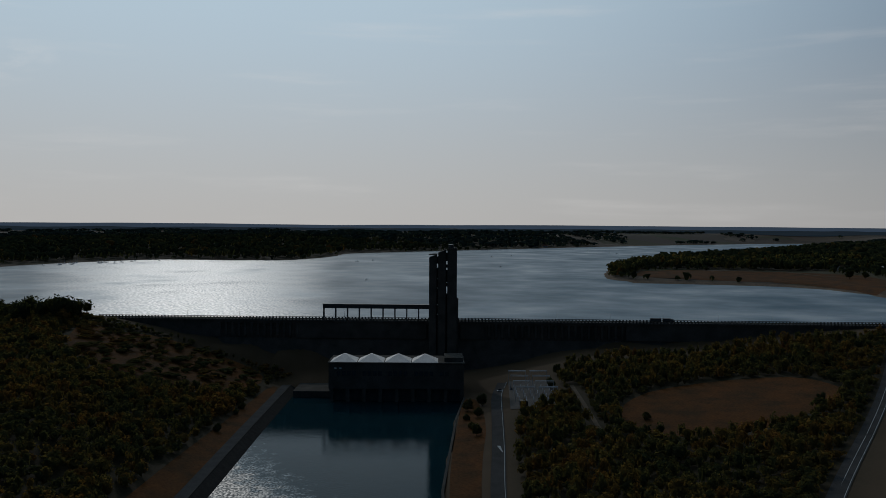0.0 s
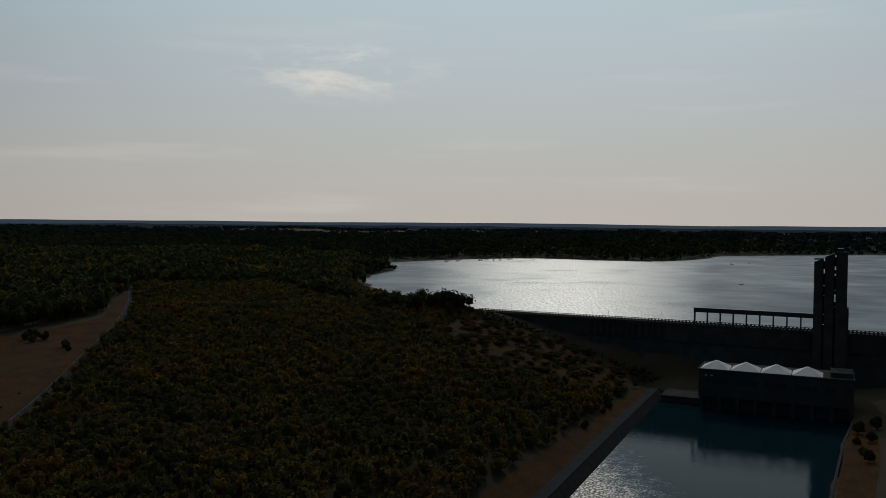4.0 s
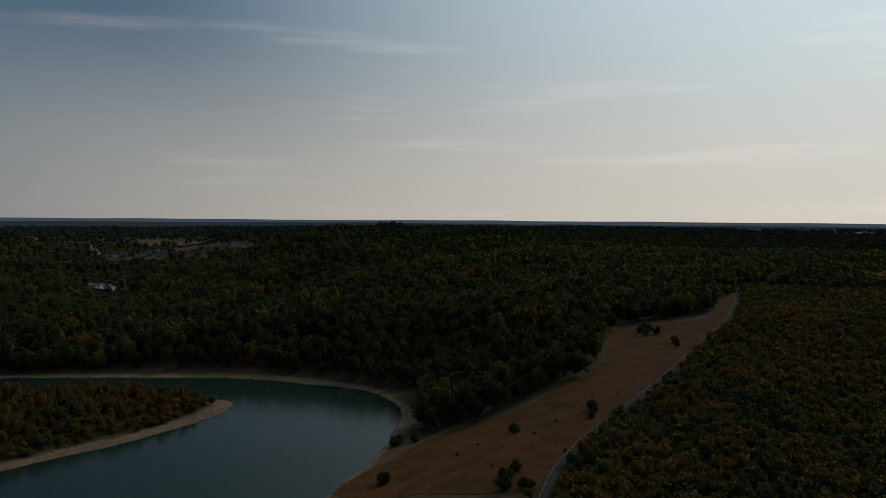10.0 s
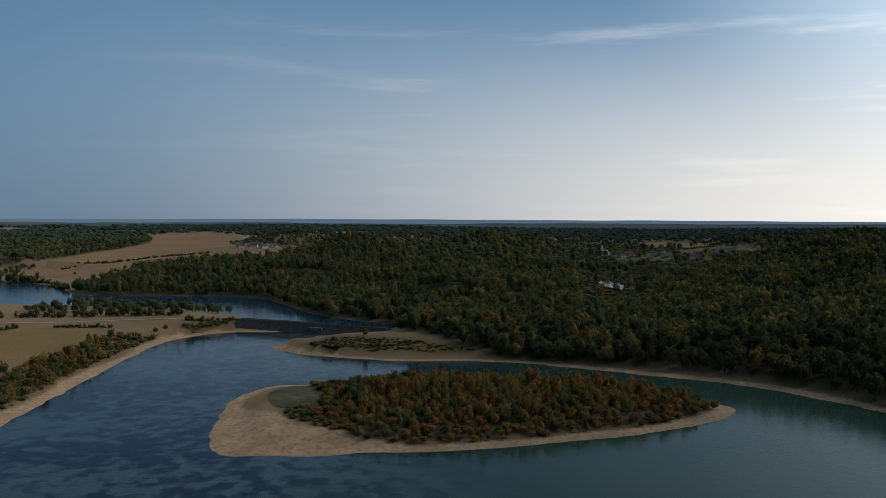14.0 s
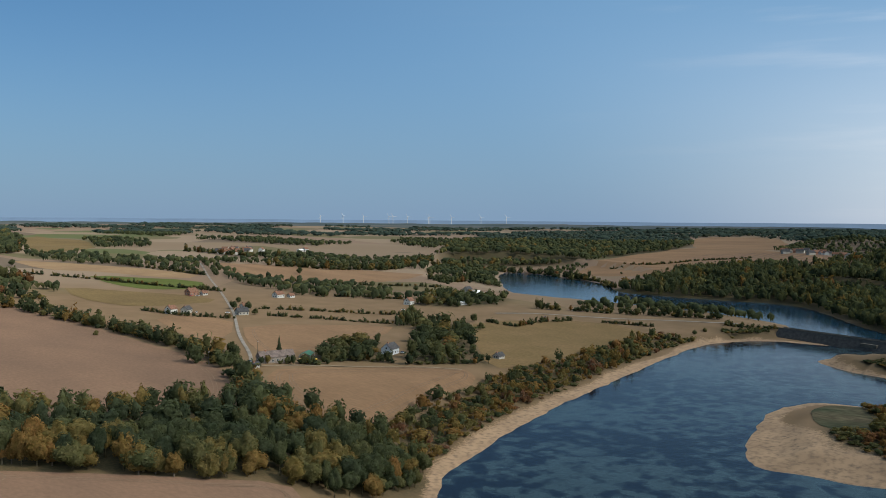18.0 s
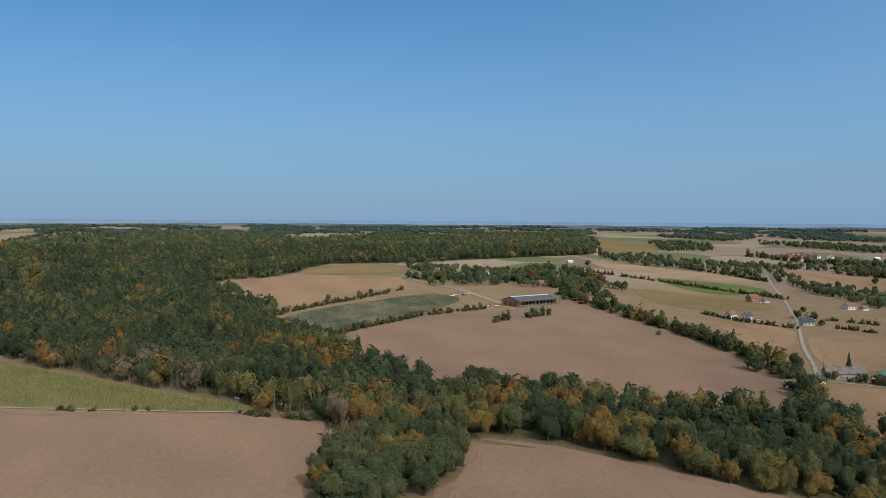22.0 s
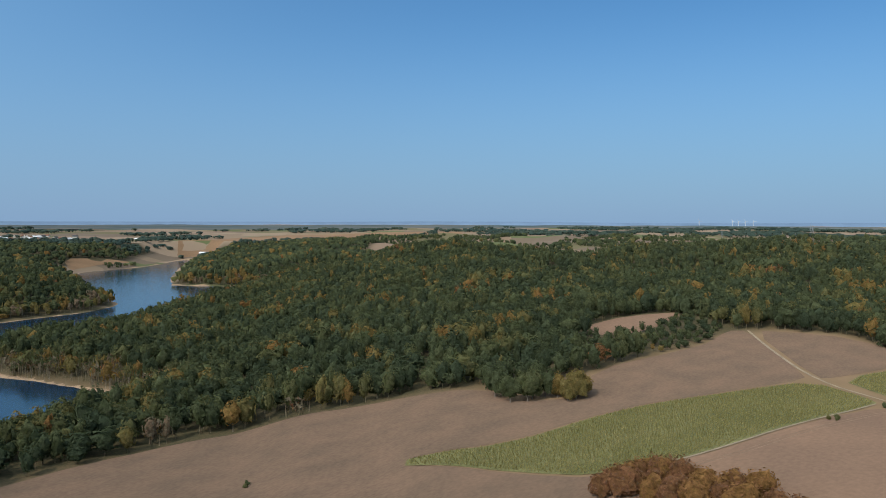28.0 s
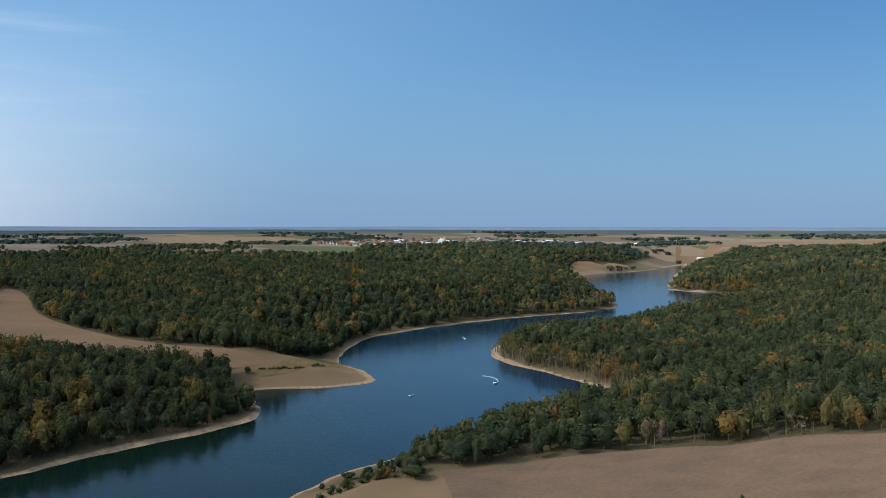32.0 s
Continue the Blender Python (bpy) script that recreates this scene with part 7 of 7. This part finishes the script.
def church(x, y, h):
    root = thing("church", (x, y, on_ground(x, y)), .4, "pale village church with a tall pointed spire", "church")
    bm = bmesh.new()
    sweep(bm, [(-6, -1), (6, -1), (6, 9), (0, 16), (-6, 9)], 0, 26)
    part("nave", bm, WALLS["white"], root)
    bm = bmesh.new()
    box(bm, -7, -3.5, -1, 0, 3.5, h * .5)
    part("bell_tower", bm, WALLS["white"], root)
    bm = bmesh.new()
    tube(bm, (-3.5, 0, h * .5), (-3.5, 0, h), 4.6, .15, 8)
    part("spire", bm, WALLS["white"], root)


church(*CHURCH_WEST, 27)
church(*CHURCH_EAST, 25)

# ---- farm ----
CARPAINT = [material("white_car_paint", (.7, .7, .69), .3, spots=.05), material("dark_car_paint", (.05, .06, .08), .3, spots=.05), material("red_car_paint", (.35, .04, .03), .35, spots=.05)]
barn = thing("barn", (*BARN_AT, on_ground(*BARN_AT)), .45 + math.pi, "large open-sided farm barn with dark sheet roof and pale ridge strip", "barn")
bm = bmesh.new()
W, D, H = 50, 28, 5.0
sweep(bm, [(-D / 2, H), (0, H + 3.6), (D / 2, H), (D / 2, H + .3), (0, H + 3.9), (-D / 2, H + .3)], -W / 2 - .8, W / 2 + .8)
part("roof", bm, SLATE, barn)
bm = bmesh.new()
sweep(bm, [(-1.3, H + 3.75), (0, H + 4.3), (1.3, H + 3.75)], -W / 2, W / 2)
part("ridge_light", bm, WALLS["shed"], barn, "translucent pale ridge strip")
OXBLOOD = material("dark_red_boarding", (.13, .04, .03), .8, spots=.2, size=2, fine=.3)
WOODWALL = material("brown_boarding", (.23, .15, .10), .85, spots=.25, size=2, fine=.25)
bm = bmesh.new()
sweep(bm, [(-D / 2 + .3, -1), (D / 2 - .3, -1), (D / 2 - .3, H), (0, H + 3.5), (-D / 2 + .3, H)], -W / 2, -W / 2 + .4)
part("gable_wall", bm, WOODWALL, barn)
bm = bmesh.new()
sweep(bm, [(-D / 2 + .3, -1), (D / 2 - .3, -1), (D / 2 - .3, H), (0, H + 3.5), (-D / 2 + .3, H)], W / 2 - .4, W / 2)
part("gable_wall", bm, WOODWALL, barn)
bm = bmesh.new()
box(bm, -W / 2 + .4, D / 2 - .6, -1, W / 2 - .4, D / 2 - .2, H)
part("back_wall", bm, WOODWALL, barn)
bm = bmesh.new()
box(bm, -W / 2 + .4, -D / 2 + .2, -1, W / 2 - .4, -D / 2 + .5, 1.6)
part("low_wall", bm, CONCRETE, barn)
for y in (-7, 0, 7):
    for s in (-1, 1):
        bm = bmesh.new()
        box(bm, s * W / 2 - .5, y - 2, 0, s * W / 2 + .5, y + 2, 4.2)
        part("barn_door", bm, OXBLOOD, barn, "dark red sliding door")
col = None
for k in range(12):
    x = -W / 2 + 2 + k * 4.7
    if col is None:
        bm = bmesh.new()
        box(bm, -.2, -D / 2 + .1, -1, .2, -D / 2 + .6, H)
        col = part("post", bm, WOODWALL, barn, at=(x, 0, 0))
    else:
        again(col, "post", (x, 0, 0))

RUBBER = material("tyre_rubber", (.02, .02, .02), .9)


def build_car(mat, label, at, turn):
    root = thing("car", at, turn, label, "car", "parked cars")
    bm = bmesh.new()
    sweep(bm, [(-.85, .35), (.85, .35), (.88, .8), (-.88, .8)], -2.1, 2.1)
    part("body", bm, mat, root)
    bm = bmesh.new()
    lo = [bm.verts.new(c) for c in ((-1.5, -.8, .8), (1.1, -.8, .8), (1.1, .8, .8), (-1.5, .8, .8))]
    hi = [bm.verts.new(c) for c in ((-1.1, -.62, 1.42), (.4, -.62, 1.42), (.4, .62, 1.42), (-1.1, .62, 1.42))]
    bm.faces.new(hi)
    for q in range(4):
        bm.faces.new((lo[q], lo[(q + 1) % 4], hi[(q + 1) % 4], hi[q]))
    part("cabin", bm, GLASS, root)
    for wx in (-1.3, 1.3):
        for wy in (-.8, .8):
            bm = bmesh.new()
            tube(bm, (wx, wy - .1, .32), (wx, wy + .1, .32), .32, n=10)
            wheel = part("wheel", bm, RUBBER, root)
            bm = bmesh.new()
            tube(bm, (wx, wy - .11, .32), (wx, wy + .11, .32), .19, n=8)
            part("rim", bm, GALV, wheel, "grey metal rim")
    for s in (-1, 1):
        bm = bmesh.new()
        box(bm, 2.08, s * .62 - .15, .58, 2.13, s * .62 + .15, .72)
        part("headlight", bm, LAMPGLASS, root)
    return root


bx, by = BARN_AT
CAR_SPOTS = [(bx + 58, by - 86), (bx + 54, by - 90), (bx + 49, by - 84), (bx + 62, by - 80), (bx + 44, by - 92), (bx + 40, by - 2), (bx + 36, by + 8), (bx + 44, by + 5),
             (-325, -470), (-436, -439), (-498, -818), (-492, -822), (-430, -708), (39, 566), (46, 560), (-452, -690), (-636, -640), (-740, -530)]
for k, (x, y) in enumerate(CAR_SPOTS):
    m = (0, 0, 1, 0, 0, 2)[k % 6]
    build_car(CARPAINT[m], ("white car parked in the open", "dark car parked in the open", "red car parked in the open")[m], (x, y, on_ground(x, y) + .25), rng.uniform(0, 3))
YELLOW = material("yellow_bus_paint", (.72, .42, .03), .4, spots=.06)
bus = thing("bus", (*BUS_AT, on_ground(*BUS_AT) + .3), 2.43, "long yellow single-deck bus parked by the lane", "bus")
bm = bmesh.new()
box(bm, -6, -1.25, .4, 6, 1.25, 1.7, .08)
part("lower_body", bm, YELLOW, bus)
bm = bmesh.new()
box(bm, -5.95, -1.2, 1.7, 5.95, 1.2, 2.5)
part("window_band", bm, GLASS, bus)
bm = bmesh.new()
box(bm, -6, -1.25, 2.5, 6, 1.25, 3.05, .1)
part("roof", bm, YELLOW, bus)
for wx in (-3.6, 3.8):
    for wy in (-1.1, 1.1):
        bm = bmesh.new()
        tube(bm, (wx, wy - .14, .48), (wx, wy + .14, .48), .48, n=12)
        wheel = part("wheel", bm, RUBBER, bus)
        bm = bmesh.new()
        tube(bm, (wx, wy - .15, .48), (wx, wy + .15, .48), .27, n=10)
        part("rim", bm, GALV, wheel, "grey metal rim")
TARP = material("green_tarpaulin", (.03, .10, .05), .6, spots=.15, size=2)
tent = thing("marquee", (*TENT_AT, on_ground(*TENT_AT)), .68, "dark green canvas shelter behind the bus", "shelter")
bm = bmesh.new()
sweep(bm, [(-4, 2.4), (0, 4.2), (4, 2.4), (4, 2.6), (0, 4.4), (-4, 2.6)], -7, 7)
part("canopy", bm, TARP, tent)
for sx in (-6.8, 6.8):
    for sy in (-3.8, 3.8):
        bm = bmesh.new()
        tube(bm, (sx, sy, -.3), (sx, sy, 2.5), .08)
        part("leg", bm, GALV, tent)

# ---- masts, turbines ----
for n, (x, y) in enumerate(POLES):
    pole = thing("utility_pole", (x, y, on_ground(x, y)), .3, "slim pale utility pole with a short crossarm", "pole", "utility poles")
    bm = bmesh.new()
    tube(bm, (0, 0, -.5), (0, 0, 9), .14, .09)
    part("shaft", bm, CONCRETE, pole)
    bm = bmesh.new()
    box(bm, -.8, -.06, 8.3, .8, .06, 8.45)
    part("crossarm", bm, GALV, pole)
TURBINE_PAINT = material("white_turbine_paint", (.5, .5, .5), .5, spots=.04)
x, y = TURBINES[0]
turb = thing("wind_turbine", (x, y, on_ground(x, y)), math.atan2(x, -y), "tall white three-bladed wind turbine on the skyline", "wind turbine", "wind farm")
bm = bmesh.new()
tube(bm, (0, 0, -5), (0, 0, 54), 2.0, 1.2, 8)
part("tower", bm, TURBINE_PAINT, turb)
bm = bmesh.new()
box(bm, -1.4, -2.2, 53, 1.4, 3.4, 56)
part("nacelle", bm, TURBINE_PAINT, turb)
for k in range(3):
    a_ = .5 + k * 2.094
    bm = bmesh.new()
    tube(bm, (0, -2.6, 54.5), (math.sin(a_) * 27, -2.8, 54.5 + math.cos(a_) * 27), 1.0, .3, 5)
    part("blade", bm, TURBINE_PAINT, turb)
for x, y in TURBINES[1:]:
    k = copy_thing(turb, pose(x, y, on_ground(x, y), 0, 0, math.degrees(math.atan2(x, -y)) + rng.uniform(-25, 25)))
    size = .6 if x > 0 else .8
    k.scale = (size, size, size)
turb.scale = (.8, .8, .8)
LATTICE = material("weathered_grey_steel", (.22, .23, .24), .7, .2, spots=.15, size=2, fine=.3)
x, y = PYLONS[0]
pylon = thing("pylon", (x, y, on_ground(x, y)), 0, "grey steel lattice power pylon above the woods", "pylon", "pylons")
bm = bmesh.new()
for s in ((-1, -1), (1, -1), (1, 1), (-1, 1)):
    tube(bm, (s[0] * 3, s[1] * 3, 0), (s[0] * .5, s[1] * .5, 42), .3, .2, 4)
for k in range(7):
    z0, z1 = k * 6, k * 6 + 6
    w0, w1 = 3 - 2.5 * z0 / 42, 3 - 2.5 * z1 / 42
    tube(bm, (-w0, -w0, z0), (w1, -w1, z1), .14, n=3)
    tube(bm, (w0, w0, z0), (-w1, w1, z1), .14, n=3)
part("lattice", bm, LATTICE, pylon)
for z, w in ((30, 8), (36, 6.5), (41, 4)):
    bm = bmesh.new()
    tube(bm, (-w, 0, z), (w, 0, z), .25, n=4)
    part("arm", bm, LATTICE, pylon)
for x, y in PYLONS[1:]:
    copy_thing(pylon, pose(x, y, on_ground(x, y), 0, 0, rng.uniform(0, 90))).scale = (.8, .8, .8)
pylon.scale = (.8, .8, .8)

# ---- boats ----
HULL = material("white_hull", (.75, .75, .73), .35, spots=.05)


def build_boat(at, turn, size, mast, label):
    root = thing("sailing_boat" if mast else "motor_boat", at, turn, label, "boat", "boats on the lake")
    bm = bmesh.new()
    rim = [(-1, -.32), (.3, -.36), (.75, -.22), (1.05, 0), (.75, .22), (.3, .36), (-1, .32)]
    lo = [bm.verts.new((x * size * .9, y * size * .7, -.3)) for x, y in rim]
    hi = [bm.verts.new((x * size, y * size, .28 * size ** .5)) for x, y in rim]
    bm.faces.new(lo[::-1])
    bm.faces.new(hi)
    for q in range(len(rim)):
        bm.faces.new((lo[q], lo[(q + 1) % len(rim)], hi[(q + 1) % len(rim)], hi[q]))
    part("hull", bm, HULL, root)
    bm = bmesh.new()
    box(bm, -.35 * size, -.22 * size, .2, .25 * size, .22 * size, .35 * size, .06)
    part("cabin", bm, GLASS if not mast else HULL, root)
    if mast:
        bm = bmesh.new()
        tube(bm, (.15 * size, 0, .3), (.15 * size, 0, 2.3 * size), .09, .05)
        part("mast", bm, GALV, root)
        bm = bmesh.new()
        tube(bm, (.15 * size, 0, .55 * size), (-.8 * size, 0, .5 * size), .12)
        part("boom", bm, PAINT, root)
    return root


for k, (x, y) in enumerate(BOATS_LOW):
    build_boat((x, y, .05), (2.2, 2.6, 2.9, .2)[k], (2.4, 4.2, 3.2, 3.4)[k], False, "small white motor boat on the blue lake arm")
for k, (x, y) in enumerate(BOATS_UP):
    build_boat((x, y, UPPER + .05), k * 1.3, 3.6, k % 3 < 2, "small sailing boat out on the reservoir")
(ax, ay), (bx, by) = MOORING
for k in range(26):
    q = rng.uniform(0, 1)
    x, y = ax + (bx - ax) * q + rng.normal() * 8, ay + (by - ay) * q - rng.uniform(0, 90) * (1 - .5 * q)
    build_boat((x, y, UPPER + .05), rng.uniform(-.4, .4), 3.4, True, "moored sailing boat with bare mast")
FOAM = material("wake_foam", (.30, .38, .42), .5, spots=.4, size=1.5, fine=.3)
for (x0, y0), a0, n in ((BOATS_LOW[1], 2.6, 13), (BOATS_LOW[3], .2, 9), (BOATS_LOW[2], 2.9, 6)):
    bm = bmesh.new()
    prev = None
    for k in range(n):
        a_ = a0 + math.pi + k * .11
        x0, y0 = x0 + math.cos(a_) * 2.6, y0 + math.sin(a_) * 2.6
        w = .5 + .09 * k
        pair = [bm.verts.new((x0 - math.sin(a_) * w, y0 + math.cos(a_) * w, .035)), bm.verts.new((x0 + math.sin(a_) * w, y0 - math.cos(a_) * w, .035))]
        if prev:
            bm.faces.new((prev[0], prev[1], pair[1], pair[0]))
        prev = pair
    tagged(part("boat_wake", bm, FOAM), "pale foaming wake trailing behind a motor boat", "wake", kind="stuff")

# ---- road dam across the small lake ----
ax, ay, bx, by = -876, -322, -829, -168
length, turn = math.hypot(bx - ax, by - ay), math.atan2(by - ay, bx - ax)
weir = thing("road_dam", (ax, ay, 0), turn, "low dark stone-faced dam carrying a road between two lakes", "dam", kind="structure")
STONE = material("dark_stone_facing", (.055, .055, .055), .9, spots=.3, size=3, fine=.5)
bm = bmesh.new()
sweep(bm, [(-14, -2), (12, -2), (4, 9.2), (-4, 9.2)], -10, length + 10)
part("embankment", bm, STONE, weir)
bm = bmesh.new()
box(bm, -10, -3.2, 9.2, length + 10, 3.2, 9.3)
part("roadway", bm, ASPHALT, weir)
for y in (-3.5, 3.5):
    bm = bmesh.new()
    box(bm, -10, y - .15, 9.2, length + 10, y + .15, 10.1)
    part("parapet", bm, CONCRETE, weir, "pale concrete parapet")
bm = bmesh.new()
box(bm, length * .52, -9.5, 3.0, length * .52 + 16, -5, 6.4, .1)
part("outlet_house", bm, CONCRETE, weir)
dock = thing("jetty", (-1010, -830, PRE), .9, "narrow pale timber jetty out over the water", "jetty")
bm = bmesh.new()
box(bm, 0, -1, .5, 46, 1, .8)
box(bm, 44, -9, .5, 46, 1, .8)
part("deck", bm, GRAVEL, dock)
for k in range(10):
    bm = bmesh.new()
    tube(bm, (k * 5, .8, -3), (k * 5, .8, .5), .15)
    part("pile", bm, BARK, dock)

# ---- switchyard below the dam ----
tagged(drape("switchyard_pad", SWITCHYARD, LANE, .3, 6.0), "pale gravel pad of the switchyard", "ground", kind="structure")
yx, yy = 57, 530
yz = on_ground(yx, yy) + .3
for k, y in enumerate((508, 526, 545, 562)):
    for x in (50, 64):
        root = thing("portal_frame", (x, y, yz), -.03, "grey steel busbar portal in the switchyard", "portal", "switchyard portals")
        for s in (-5.6, 5.6):
            bm = bmesh.new()
            tube(bm, (s, 0, -.5), (s * .96, 0, 9), .22, .14, 4)
            part("leg", bm, GALV, root)
        bm = bmesh.new()
        tube(bm, (-5.8, 0, 8.8), (5.8, 0, 8.8), .25, n=4)
        tube(bm, (-5.8, 0, 8.1), (5.8, 0, 8.1), .14, n=4)
        part("beam", bm, GALV, root)
PORCELAIN = material("pale_porcelain", (.55, .56, .58), .3, spots=.08)
for k in range(5):
    for q in range(6):
        x, y = 46 + q * 4.3, 501 + k * 9.5
        root = thing("insulator_post", (x, y, yz), 0, "pale insulator on a steel stand", "insulator", "switchyard insulators")
        bm = bmesh.new()
        tube(bm, (0, 0, -.3), (0, 0, 2.2), .14, n=4)
        part("stand", bm, GALV, root)
        bm = bmesh.new()
        for z in range(5):
            tube(bm, (0, 0, 2.2 + z * .4), (0, 0, 2.45 + z * .4), .34, .16, 6)
        part("insulator", bm, PORCELAIN, root)
for x in (48, 60):
    root = thing("transformer", (x, 494, yz), 0, "grey oil-filled transformer with cooling fins", "transformer")
    bm = bmesh.new()
    box(bm, -2.4, -1.5, 0, 2.4, 1.5, 3.4, .1)
    part("tank", bm, STEEL, root)
    for s in range(6):
        bm = bmesh.new()
        box(bm, -2.2 + s * .8, -2.3, .5, -2.0 + s * .8, -1.5, 2.9)
        part("cooling_fin", bm, STEEL, root)
